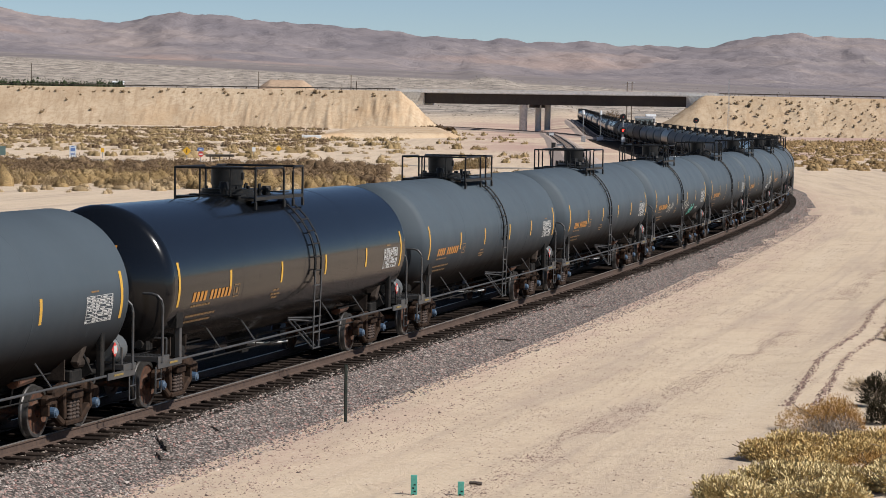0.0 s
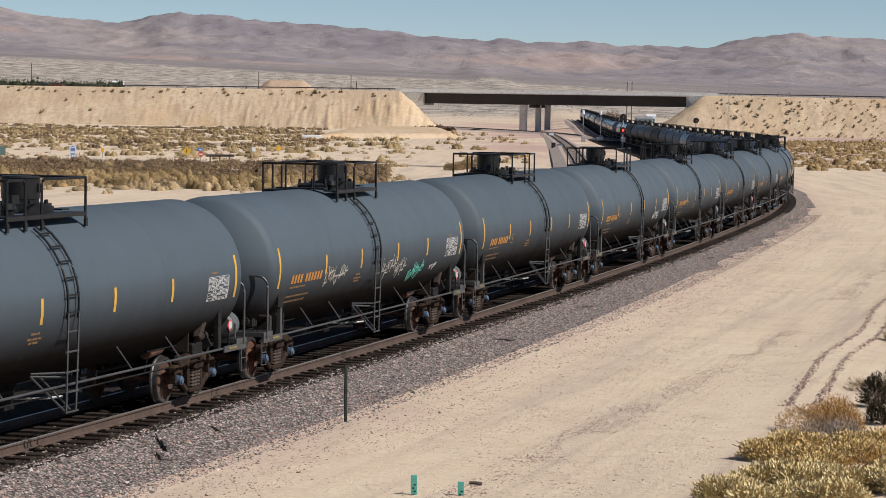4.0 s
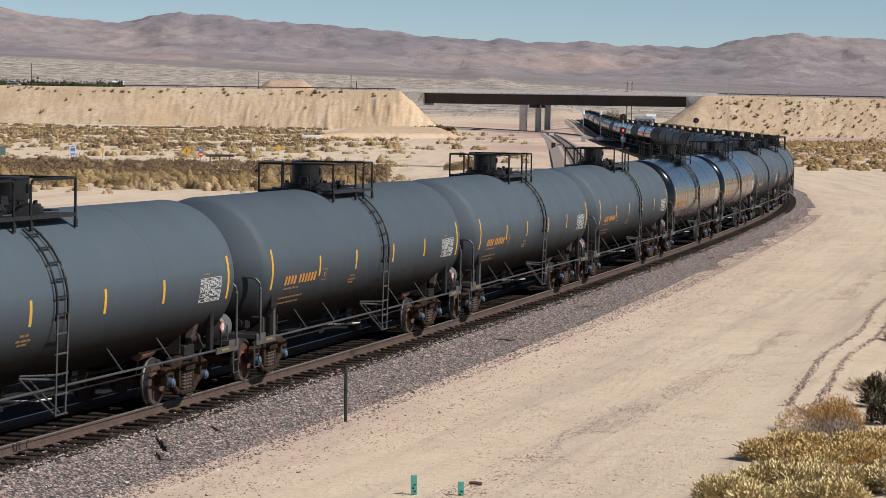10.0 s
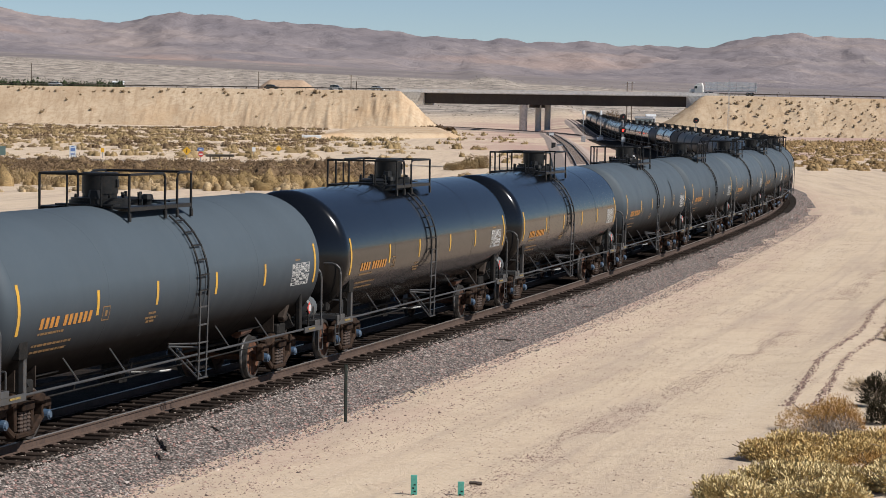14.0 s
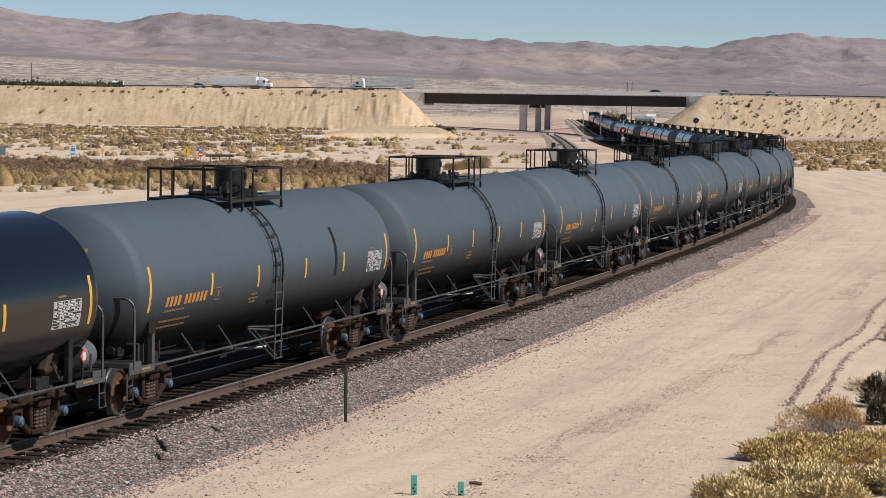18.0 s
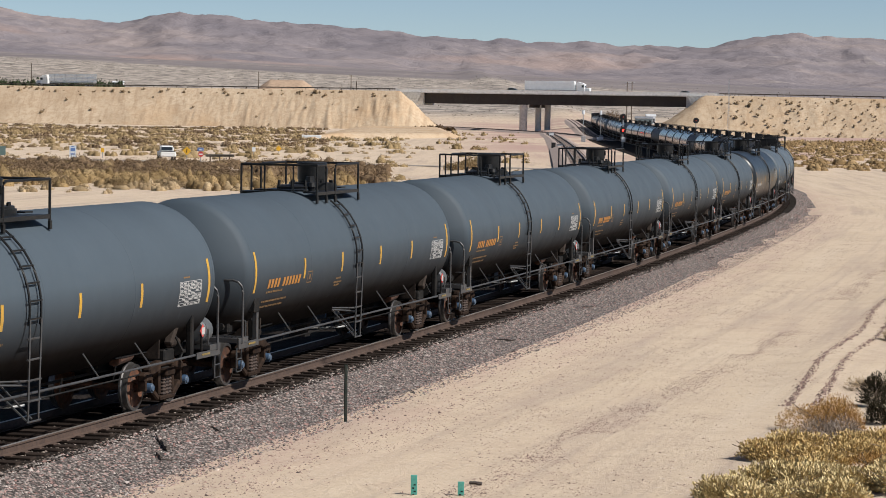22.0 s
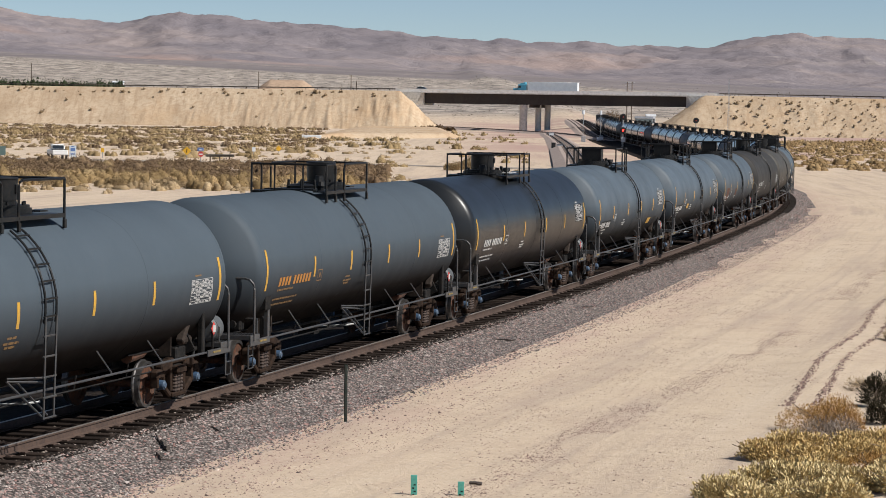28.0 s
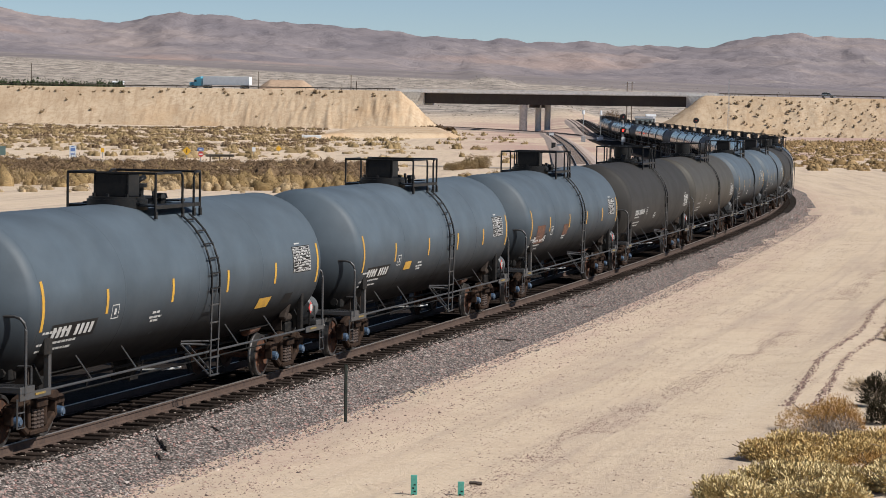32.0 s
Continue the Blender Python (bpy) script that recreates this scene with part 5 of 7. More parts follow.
def scatter_scrub(name, label, material, seed, count, y0, y1, u0, u1, wlo, whi, leaf_per, patch, ratio=0.55, dens=60, keep=0.0, clear=7.0):
    """Shrubs over a stretch of plain, thick in patches. u: sideways, as a share of the distance."""
    rnd = random.Random(seed)
    xs = []
    cand = count * 6
    Y = np.sqrt(np.random.RandomState(seed).uniform(y0 ** 2, y1 ** 2, cand))
    U = np.random.RandomState(seed + 1).uniform(u0, u1, cand)
    X = U * Y
    n = fbm(X, Y, patch, 3, seed)
    s, lat = near_track(X, Y)
    ok = (n > keep) & (np.abs(Y - 318.4) > 4.5) & (np.abs(lat) > clear) & (Y < 838 - 0.28 * X - 33)
    X, Y = X[ok][:count], Y[ok][:count]
    Z = ground_height(X, Y)
    verts, faces = [], []
    for x, y, z in zip(X, Y, Z):
        w = rnd.uniform(wlo, whi) * (1.4 if rnd.random() < 0.1 else 1.0)
        k = max(10, int((0.85 if y < 300 else 0.42) * dens * min(1.0, 330.0 / y) ** 1.3))
        crown(rnd, verts, faces, (x, y, z - 0.03), w, w * ratio * rnd.uniform(0.5, 1.05), k, leaf_per * w * (1.0 if y < 420 else 1.3), 0.55, 7)
    return tagged(sheet(name, verts, faces, M[material], True), label, "shrubs", kind="stuff")


scatter_scrub("olive_scrub", "yellow-olive desert shrubs scattered over the sand", "olive_leaf", 3, 460, 225, 640, -0.20, -0.015, 0.9, 2.6, 0.028, 60, 0.55, dens=420, keep=0.05)
scatter_scrub("dry_scrub", "dense brown leafless desert scrub", "dry_leaf", 5, 700, 243, 306, -0.20, -0.06, 1.3, 3.0, 0.024, 40, 0.40, dens=420, keep=-0.45)
scatter_scrub("sparse_dry_scrub", "scattered brown leafless desert scrub", "dry_leaf", 6, 170, 244, 304, -0.07, -0.022, 1.4, 3.2, 0.024, 40, 0.55, dens=420, keep=-0.1)
scatter_scrub("straw_scrub", "dry straw-coloured low shrubs", "straw_leaf", 7, 800, 205, 700, -0.20, -0.012, 0.5, 1.7, 0.032, 50, 0.5, dens=220, keep=-0.35)
scatter_scrub("front_scrub", "rounded straw-olive shrubs on the open sand", "gold_leaf", 8, 150, 206, 250, -0.20, -0.03, 1.2, 3.0, 0.024, 24, 0.66, dens=520, keep=-0.25)
scatter_scrub("front_straw_scrub", "rounded pale straw shrubs on the open sand", "straw_leaf", 10, 130, 190, 250, -0.20, -0.03, 0.6, 2.2, 0.028, 30, 0.55, dens=400, keep=-0.1)
scatter_scrub("mauve_scrub", "dull brown scrub on the flat below the bank", "dry_leaf", 9, 950, 400, 800, -0.20, -0.045, 0.9, 2.4, 0.055, 70, 0.45, dens=260, keep=0.05)
scatter_scrub("flat_scrub", "straw-olive scrub on the flat below the bank", "olive_leaf", 12, 500, 380, 760, -0.20, -0.05, 0.9, 2.6, 0.055, 60, 0.45, dens=260, keep=0.0)
scatter_scrub("east_scrub", "rust-brown low scrub at the foot of the bank", "rust_leaf", 11, 950, 335, 640, 0.10, 0.26, 1.0, 3.2, 0.045, 60, 0.4, dens=260, keep=-0.6, clear=12)
scatter_scrub("east_olive_scrub", "olive low scrub at the foot of the bank", "olive_leaf", 13, 420, 330, 640, 0.10, 0.26, 0.8, 2.4, 0.045, 60, 0.4, dens=240, keep=-0.3, clear=12)
scatter_scrub("gap_scrub", "few small shrubs on the sand near the side line", "olive_leaf", 15, 90, 260, 760, -0.012, 0.035, 0.7, 2.0, 0.06, 40, 0.6, dens=300, keep=0.25, clear=14)


def far_scrub():
    rnd = random.Random(19)
    n = 3000
    Y = np.random.RandomState(20).uniform(1300, 2500, n)
    X = np.random.RandomState(21).uniform(-0.2, 0.2, n) * Y
    k = fbm(X, Y * 0.5, 260, 3, 20) > -0.35
    X, Y = X[k], Y[k]
    Z = ground_height(X, Y)
    verts, faces = [], []
    for x, y, z in zip(X, Y, Z):
        w = rnd.uniform(0.5, 1.2)
        crown(rnd, verts, faces, (x, y, z), w, w * 0.5, 7, 0.35 * w, 0.5)
    return tagged(sheet("far_scrub", verts, faces, M["dull_leaf"]), "dull scrub dotting the far plain", "shrubs", kind="stuff")


M["dull_leaf"] = foliage("dull_leaf", (0.20, 0.17, 0.125), (0.32, 0.275, 0.205))
far_scrub()


def bank_scrub(name, x0, x1, count, seed, wlo, whi, top_share):
    rnd = random.Random(seed)
    verts, faces = [], []
    for _ in range(count):
        x = rnd.uniform(x0, x1)
        d = rnd.uniform(0.5, 3) if rnd.random() < top_share else rnd.uniform(1.5, 19)
        w_ = -8.0 - d
        z = float(road_z(x)) - d / 1.62 - 0.2
        w = rnd.uniform(wlo, whi) * (1.7 if rnd.random() < 0.08 else 1)
        crown(rnd, verts, faces, (x + w_ * ROAD_NRM.x, road_y(x) + w_ * ROAD_NRM.y, z + 0.15), w, w * 0.75, 40, 0.11 * w, 0.5, 6)
    return tagged(sheet(name, verts, faces, M["bank_leaf"], True), "small brown shrubs dotting the earth bank", "shrubs", kind="stuff")


bank_scrub("bank_scrub_west", -190, -14, 110, 21, 0.6, 1.5, 0.75)
bank_scrub("bank_scrub_east", 86, 190, 330, 22, 0.45, 1.1, 0.15)


def near_bush(name, label, mat, c, w, h, n, leaf, seed, thin=0.16, spread=1.0):
    rnd = random.Random(seed)
    b = thing(name, label, "bush")
    z = float(ground_height(np.array([c[0]]), np.array([c[1]]))[0])
    b.location = (c[0], c[1], z)
    verts, faces = [], []
    crown(rnd, verts, faces, (0, 0, 0), w, h, n, leaf, thin)
    o = sheet("crown", verts, faces, M[mat])
    o.parent = b
    bm = bmesh.new()
    for k in range(26):
        a, r = rnd.uniform(0, 6.283), rnd.uniform(0.1, 0.5) * w
        top = Vector((r * math.cos(a), r * math.sin(a), h * rnd.uniform(0.35, 0.8)))
        mid_ = Vector((top.x * 0.5 + rnd.uniform(-0.08, 0.08), top.y * 0.5 + rnd.uniform(-0.08, 0.08), h * 0.4))
        pipe(bm, [(0, 0, -0.05), mid_, top], 0.006, 4)
    tagged(part("twig_mass", bm, M["twig"], b), kind="stuff")
    return b


near_bush("rust_bush", "rust-orange dry bush with grey dead twigs", "amber_leaf", (7.75, 52.4), 1.75, 0.80, 12000, 0.036, 41, 0.20)
near_bush("twiggy_bush", "grey-brown dead twiggy bush on the sand", "grey_twig", (7.75, 51.3), 1.5, 0.42, 2600, 0.075, 42, 0.07)
near_bush("rust_bush", "small rust-orange dry bush among olive bushes", "amber_leaf", (7.45, 44.8), 0.75, 0.45, 1600, 0.05, 43, 0.13)
for i, (x, y, w, h) in enumerate(((5.85, 47.5, 0.95, 0.42), (6.5, 48.0, 1.2, 0.48), (7.3, 48.3, 1.3, 0.42), (8.2, 48.4, 1.4, 0.50), (6.6, 46.4, 1.1, 0.36), (7.5, 46.6, 1.2, 0.42), (8.4, 46.4, 1.3, 0.50), (8.2, 44.6, 1.2, 0.45), (6.4, 45.2, 0.9, 0.34))):
    near_bush("olive_bush", "yellow-olive leafy desert bush", "yellow_leaf", (x, y), w * 1.15, h, 4600, 0.050, 50 + i, 0.30)
for i, (x, y, w, h) in enumerate(((4.75, 42.6, 1.1, 0.42), (5.5, 43.3, 1.2, 0.50), (6.2, 43.0, 1.3, 0.52), (6.9, 42.9, 1.3, 0.50), (5.2, 41.6, 1.2, 0.40), (6.1, 41.7, 1.3, 0.42), (7.4, 42.2, 1.3, 0.46), (7.9, 43.4, 1.2, 0.45))):
    near_bush("sage_bush", "pale sage-yellow bush of short stubby leaves", "sage_leaf", (x, y), w * 1.15, h, 4200, 0.058, 120 + i, 0.30)
near_bush("dark_bush", "dark shaded leafless bush on the sand", "dark_leaf", (9.55, 57.2), 0.9, 0.85, 2400, 0.07, 61)
near_bush("dark_bush", "low dark leafless bush on the sand", "dark_leaf", (9.15, 53.8), 0.8, 0.5, 1600, 0.07, 62)
near_bush("straw_bush", "low straw bush beside the dirt road", "straw_leaf", (9.9, 60.5), 1.0, 0.35, 900, 0.06, 64, 0.1)
near_bush("straw_bush", "low straw-coloured bush on the sand", "straw_leaf", (13.2, 74.0), 1.4, 0.5, 900, 0.1, 63)
for i, (x, y, w, h) in enumerate(((2.2, 305, 2.6, 1.4), (3.6, 318, 3.0, 1.7), (4.8, 326, 2.4, 1.5), (1.0, 300, 2.2, 1.0), (4.3, 312, 2.0, 1.1))):
    near_bush("desert_bush", "dense olive desert bush on bare sand", "olive_leaf", (x, y), w * 1.2, h, 2200, 0.10, 70 + i, 0.45)
for i, (x, y, w, h) in enumerate(((-35.6, 215, 2.9, 1.3), (-39.0, 219, 3.4, 1.9), (-31.5, 213, 2.8, 1.0), (-27.0, 214, 2.0, 0.9), (-22.6, 214, 2.2, 1.0))):
    near_bush("desert_bush", "broad straw-olive desert bush on the sand", "straw_leaf" if i % 2 == 0 else "olive_leaf", (x, y), w * 1.2, h, 2600, 0.09, 80 + i, 0.45)

for i, (x, y, w, h) in enumerate(((-4.6, 806, 2.6, 1.5), (-2.2, 800, 3.2, 1.9), (0.4, 796, 2.8, 1.3), (-6.5, 800, 2.2, 1.2), (2.2, 790, 2.4, 1.2), (-9.5, 797, 2.0, 1.0))):
    near_bush("desert_bush", "grey-brown desert bush at the foot of the earth bank", "dry_leaf", (x, y), w * 1.2, h, 500, 0.3, 110 + i, 0.45)
near_bush("dry_tree", "bare brown spreading tree beyond the bridge", "dry_leaf", (57.5, 905), 8.0, 6.0, 2500, 0.4, 95, 0.2)


def hedge():
    rnd = random.Random(91)
    verts, faces = [], []
    for k in range(60):
        x = -165 + k * 0.95 + rnd.uniform(-0.4, 0.4)
        crown(rnd, verts, faces, (x, road_y(x) + 14 + rnd.uniform(-1, 1), ROAD_Z - 0.9), 4.2, 3.6 * rnd.uniform(0.7, 1.3), 70, 0.35, 0.5, 7)
    return tagged(sheet("tree_row", verts, faces, M["green_leaf"], True), "row of dark green trees along the road", "trees", kind="stuff")


hedge()


# ---- lineside and roadside things ----
M["sign_white"] = surface("sign_white", (0.72, 0.74, 0.76), (0.62, 0.64, 0.66), 2, 0.5)
M["sign_blue"] = surface("sign_blue", (0.10, 0.18, 0.40), (0.14, 0.22, 0.44), 2, 0.5)
M["sign_green"] = surface("sign_green", (0.10, 0.16, 0.14), (0.14, 0.19, 0.18), 2, 0.5)
M["sign_yellow"] = surface("sign_yellow", (0.75, 0.42, 0.03), (0.66, 0.37, 0.03), 2, 0.5)
M["sign_red"] = surface("sign_red", (0.55, 0.06, 0.06), (0.45, 0.05, 0.05), 2, 0.5)
M["galvanised"] = surface("galvanised", (0.34, 0.35, 0.36), (0.45, 0.46, 0.47), 3, 0.45, 0.6)
M["weathered_steel"] = surface("weathered_steel", (0.16, 0.14, 0.12), (0.22, 0.19, 0.16), 2, 0.8, 0.3)
M["post_green"] = surface("post_green", (0.035, 0.055, 0.045), (0.06, 0.08, 0.07), 4, 0.6, 0.3, 14, (0.10, 0.08, 0.06))
M["post_teal"] = surface("post_teal", (0.05, 0.30, 0.24), (0.08, 0.36, 0.29), 6, 0.55, 0, 16, (0.14, 0.33, 0.28))
M["pole_wood"] = surface("pole_wood", (0.10, 0.075, 0.055), (0.16, 0.12, 0.09), 1.5, 0.9, 0, 9, (0.07, 0.05, 0.04), 0.01)
M["stick"] = surface("stick", (0.05, 0.04, 0.035), (0.09, 0.07, 0.06), 4, 0.95, 0, 15, (0.13, 0.11, 0.09), 0.01)
M["rubber"] = surface("rubber", (0.012, 0.012, 0.012), (0.02, 0.02, 0.02), 4, 0.85)
M["car_glass"] = surface("car_glass", (0.02, 0.025, 0.03), (0.03, 0.035, 0.04), 2, 0.08)
M["chrome"] = surface("chrome", (0.6, 0.6, 0.6), (0.7, 0.7, 0.7), 2, 0.2, 1.0)


def lamp_red():
    m, nt, b = node_mat("signal_red")
    b.inputs["Base Color"].default_value = (0.5, 0.01, 0.01, 1)
    b.inputs["Emission Color"].default_value = (1.0, 0.03, 0.02, 1)
    b.inputs["Emission Strength"].default_value = 6.0
    return m


M["signal_red"] = lamp_red()


def gz(x, y):
    return float(ground_height(np.array([float(x)]), np.array([float(y)]))[0])


def sign(name, label, x, y, shape, w, h, zc, mat, extra=()):
    s = thing(name, label, "road sign")
    s.location = (x, y, gz(x, y))
    bm = bmesh.new()
    cyl(bm, (0, 0.05, -0.3), (0, 0.05, zc + h * 0.3), 0.045, 8)
    part("post", bm, M["galvanised"], s)
    bm = bmesh.new()
    if shape == "diamond":
        box(bm, (0, 0, zc), (w, 0.03, h), Matrix.Rotation(0.785, 4, "Y"), 0.01)
    elif shape == "octagon":
        cyl(bm, (0, -0.015, zc), (0, 0.015, zc), w / 2, 8)
    else:
        box(bm, (0, 0, zc), (w, 0.03, h), bevel=0.01)
    panel = part("panel", bm, M[mat], s)
    for dx, dz, ww, hh, mm in extra:
        bm = bmesh.new()
        box(bm, (dx, -0.021, zc + dz), (ww, 0.012, hh))
        part("marking_bar", bm, M[mm], panel)
    return s


sign("service_sign", "white and blue service sign on posts in the scrub", -45.6, 322, "box", 0.85, 1.45, 0.95, "sign_white", ((0, 0.25, 0.55, 0.4, "sign_blue"), (0, -0.3, 0.55, 0.14, "sign_blue"), (0, 0.62, 0.4, 0.1, "sign_blue")))
sign("guide_sign", "grey-green back of a guide sign in the scrub", -54.3, 322, "box", 0.9, 1.1, 0.95, "sign_green")
sign("warning_sign", "yellow diamond warning sign in the scrub", -32.0, 326, "diamond", 0.78, 0.78, 1.25, "sign_yellow", ((0, 0, 0.1, 0.45, "black_mark"),))
sign("warning_sign", "small yellow warning sign in the scrub", -43.0, 330, "box", 0.4, 0.55, 1.0, "sign_yellow")
sign("route_sign", "blue and red route shield sign on a post", -30.4, 327, "box", 0.75, 0.42, 1.45, "sign_blue", ((0, -0.08, 0.4, 0.12, "sign_white"),))
sign("stop_sign", "red stop sign on a post, seen from afar", -30.3, 326.4, "octagon", 0.7, 0.7, 0.85, "sign_red", ((0, 0, 0.5, 0.14, "sign_white"),))
sign("small_sign", "small pale green sign on a post", -25.8, 355, "box", 0.45, 0.6, 1.0, "sign_white")
sign("warning_sign", "yellow object marker in the scrub", -23.4, 370, "diamond", 0.6, 0.6, 0.9, "sign_yellow")


def long_wall(name, label, x, y, L_, h, d, mat):
    bm = bmesh.new()
    box(bm, (0, 0, h / 2), (L_, d, h), bevel=0.06)
    for k in (-1, 1):
        box(bm, (k * L_ * 0.4, 0, -0.1), (0.3, d * 0.9, 0.3))
    o = part(name, bm, M[mat])
    o.location = (x, y, gz(x, y) + 0.15)
    return tagged(o, label, "barrier")


long_wall("white_barrier", "long white barrier lying on the sand", -28.2, 556, 4.1, 0.75, 0.8, "sign_white")
long_wall("white_barrier", "long white and blue barrier below the bank", -16.8, 790, 4.6, 0.9, 0.8, "sign_white")


def guard_rail(name, label, a, b, posts):
    g = thing(name, label, "guard rail")
    a, b = Vector(a), Vector(b)
    d = (b - a).normalized()
    n = Vector((-d.y, d.x, 0))
    bm = bmesh.new()
    vs = []
    for q in (a, b):
        vs.append([bm.verts.new(q + n * o + Vector((0, 0, z))) for o, z in ((0, 0.42), (-0.05, 0.5), (0.02, 0.57), (-0.05, 0.64), (0, 0.74))])
    for i in range(4):
        bm.faces.new((vs[0][i], vs[1][i], vs[1][i + 1], vs[0][i + 1]))
    bmesh.ops.solidify(bm, geom=list(bm.faces), thickness=0.02)
    part("beam", bm, M["weathered_steel"], g)
    for i in range(posts):
        q = a.lerp(b, (i + 0.5) / posts)
        bm = bmesh.new()
        box(bm, q + n * 0.12 + Vector((0, 0, 0.3)), (0.14, 0.16, 0.9))
        part("post", bm, M["pole_wood"], g)
    return g


M["worn_asphalt"] = surface("worn_asphalt", (0.26, 0.225, 0.19), (0.34, 0.29, 0.245), 0.2, 0.95, 0, 3, (0.20, 0.17, 0.145))


def frontage_road():
    xs = np.arange(-95, 14, 1.5)
    v, f = [], []
    for i, x in enumerate(xs):
        for dy in (-3.2, 0.0, 3.2):
            v.append((float(x), 318.4 - 0.02 * x + dy, gz(float(x), 318.4 - 0.02 * x + dy) + 0.05))
    for i in range(len(xs) - 1):
        for j in range(2):
            f.append((3 * i + j, 3 * i + 3 + j, 3 * i + 4 + j, 3 * i + 1 + j))
    return tagged(sheet("road_frontage", v, f, M["worn_asphalt"], True), "pale worn asphalt frontage road among the scrub", "road", kind="structure")


frontage_road()
guard_rail("guard_rail", "short steel guard rail beside the frontage road", (-29.5, 324.0, -0.95), (-26.0, 324.6, -0.95), 3)
for xa, xb, n in ((-200, -14, 48), (86, 240, 40)):
    pa = (xa - 7.0 * ROAD_NRM.x, road_y(xa) - 7.0 * ROAD_NRM.y, float(road_z(xa)) + 0.1)
    pb = (xb - 7.0 * ROAD_NRM.x, road_y(xb) - 7.0 * ROAD_NRM.y, float(road_z(xb)) + 0.1)
    guard_rail("guard_rail", "weathered guard rail along the bank's edge", pa, pb, n)


def utility_pole(x, y, z0, z1, arms, label):
    p_ = thing("utility_pole", label, "utility pole")
    p_.location = (x, y, z0)
    bm = bmesh.new()
    cyl(bm, (0, 0, -0.5), (0, 0, z1 - z0), 0.19, 10, 0.13)
    part("pole", bm, M["pole_wood"], p_)
    for dz, w in arms:
        bm = bmesh.new()
        box(bm, (0, -0.15, z1 - z0 - dz), (w, 0.12, 0.14))
        part("crossarm", bm, M["pole_wood"], p_)
        for k in (-0.45, -0.2, 0.2, 0.45):
            bm = bmesh.new()
            cyl(bm, (k * w, -0.15, z1 - z0 - dz + 0.07), (k * w, -0.15, z1 - z0 - dz + 0.27), 0.06, 6)
            part("insulator", bm, M["sign_white"], p_)
    return p_


utility_pole(-141.8, 900, 9.0, 19.2, (), "tall brown wooden utility pole beyond the road")
utility_pole(-31.0, 862, 9.0, 16.4, (), "brown wooden utility pole beyond the road")
utility_pole(-29.3, 866, 9.0, 14.4, (), "short brown wooden pole beyond the road")
utility_pole(60.0, 868, 0.0, 15.6, ((0.4, 1.6), (1.4, 1.2)), "wooden utility pole with crossarms beyond the bridge")
utility_pole(61.6, 868, 0.0, 15.6, ((0.4, 1.4),), "twin wooden utility pole with crossarm beyond the bridge")
utility_pole(-64.0, 900, 9.0, 17.5, (), "slim wooden utility pole far beyond the road")


def lattice_mast(x, y, z0, z1):
    t_ = thing("radio_mast", "thin steel lattice mast beside the line", "mast")
    t_.location = (x, y, z0)
    h = z1 - z0
    for dx, dy in ((-0.25, 0), (0.25, 0), (0, 0.4)):
        bm = bmesh.new()
        cyl(bm, (dx, dy, 0), (dx * 0.5, dy * 0.5, h), 0.03, 5)
        part("leg", bm, M["galvanised"], t_)
    bm = bmesh.new()
    n = int(h / 0.7)
    for i in range(n):
        z = i * 0.7
        k = 1 - 0.5 * z / h
        cyl(bm, (-0.25 * k, 0, z), (0.25 * k, 0, z + 0.7), 0.015, 4)
        cyl(bm, (0.25 * k, 0, z), (0, 0.4 * k, z + 0.7), 0.015, 4)
    part("bracing", bm, M["galvanised"], t_)
    return t_


lattice_mast(75.5, 700, -0.9, 15.0)


def signal(x, y, z, heads, label, box_at=None):
    s = thing("railway_signal", label, "railway signal")
    s.location = (x, y, z)
    bm = bmesh.new()
    top = max(h for h, _ in heads) + 0.6
    cyl(bm, (0, 0, 0), (0, 0, top), 0.09, 10)
    box(bm, (0, 0, 0.1), (0.5, 0.5, 0.3))
    part("mast", bm, M["galvanised"], s)
    for h, lit in heads:
        bm = bmesh.new()
        cyl(bm, (0, -0.2, h), (0, -0.24, h), 0.62, 20)
        box(bm, (0, -0.02, h), (0.45, 0.34, 0.9), bevel=0.03)
        head = part("signal_head", bm, M["rubber"], s, "round black signal backplate")
        bm = bmesh.new()
        cyl(bm, (0, -0.25, h), (0, -0.29, h), 0.2 if lit else 0.12, 14)
        part("lens", bm, M["signal_red"] if lit else M["placard_red"], head)
        bm = bmesh.new()
        cyl(bm, (0, -0.25, h + 0.28), (0, -0.5, h + 0.26), 0.13, 10, caps=False)
        part("hood", bm, M["rubber"], head)
    bm = bmesh.new()
    for k in range(9):
        cyl(bm, (-0.2, 0.2, 0.4 + k * 0.4), (0.2, 0.2, 0.4 + k * 0.4), 0.015, 4)
    for dx in (-0.2, 0.2):
        cyl(bm, (dx, 0.2, 0.2), (dx, 0.2, 4.0), 0.02, 4)
    part("ladder", bm, M["galvanised"], s)
    if box_at:
        bm = bmesh.new()
        box(bm, (0.1, -0.3, box_at), (0.75, 0.4, 0.9), bevel=0.03)
        part("relay_box", bm, M["sign_white"], s)
    return s


sy = 560.0
signal(33.9, 500.0, gz(33.9, 500.0), ((3.35, True), (5.9, False)), "signal mast with two black heads, lower lamp red", 1.6)
signal(53.5, sy, gz(53.5, sy), ((5.1, False),), "dark railway signal head on a mast beyond the train")


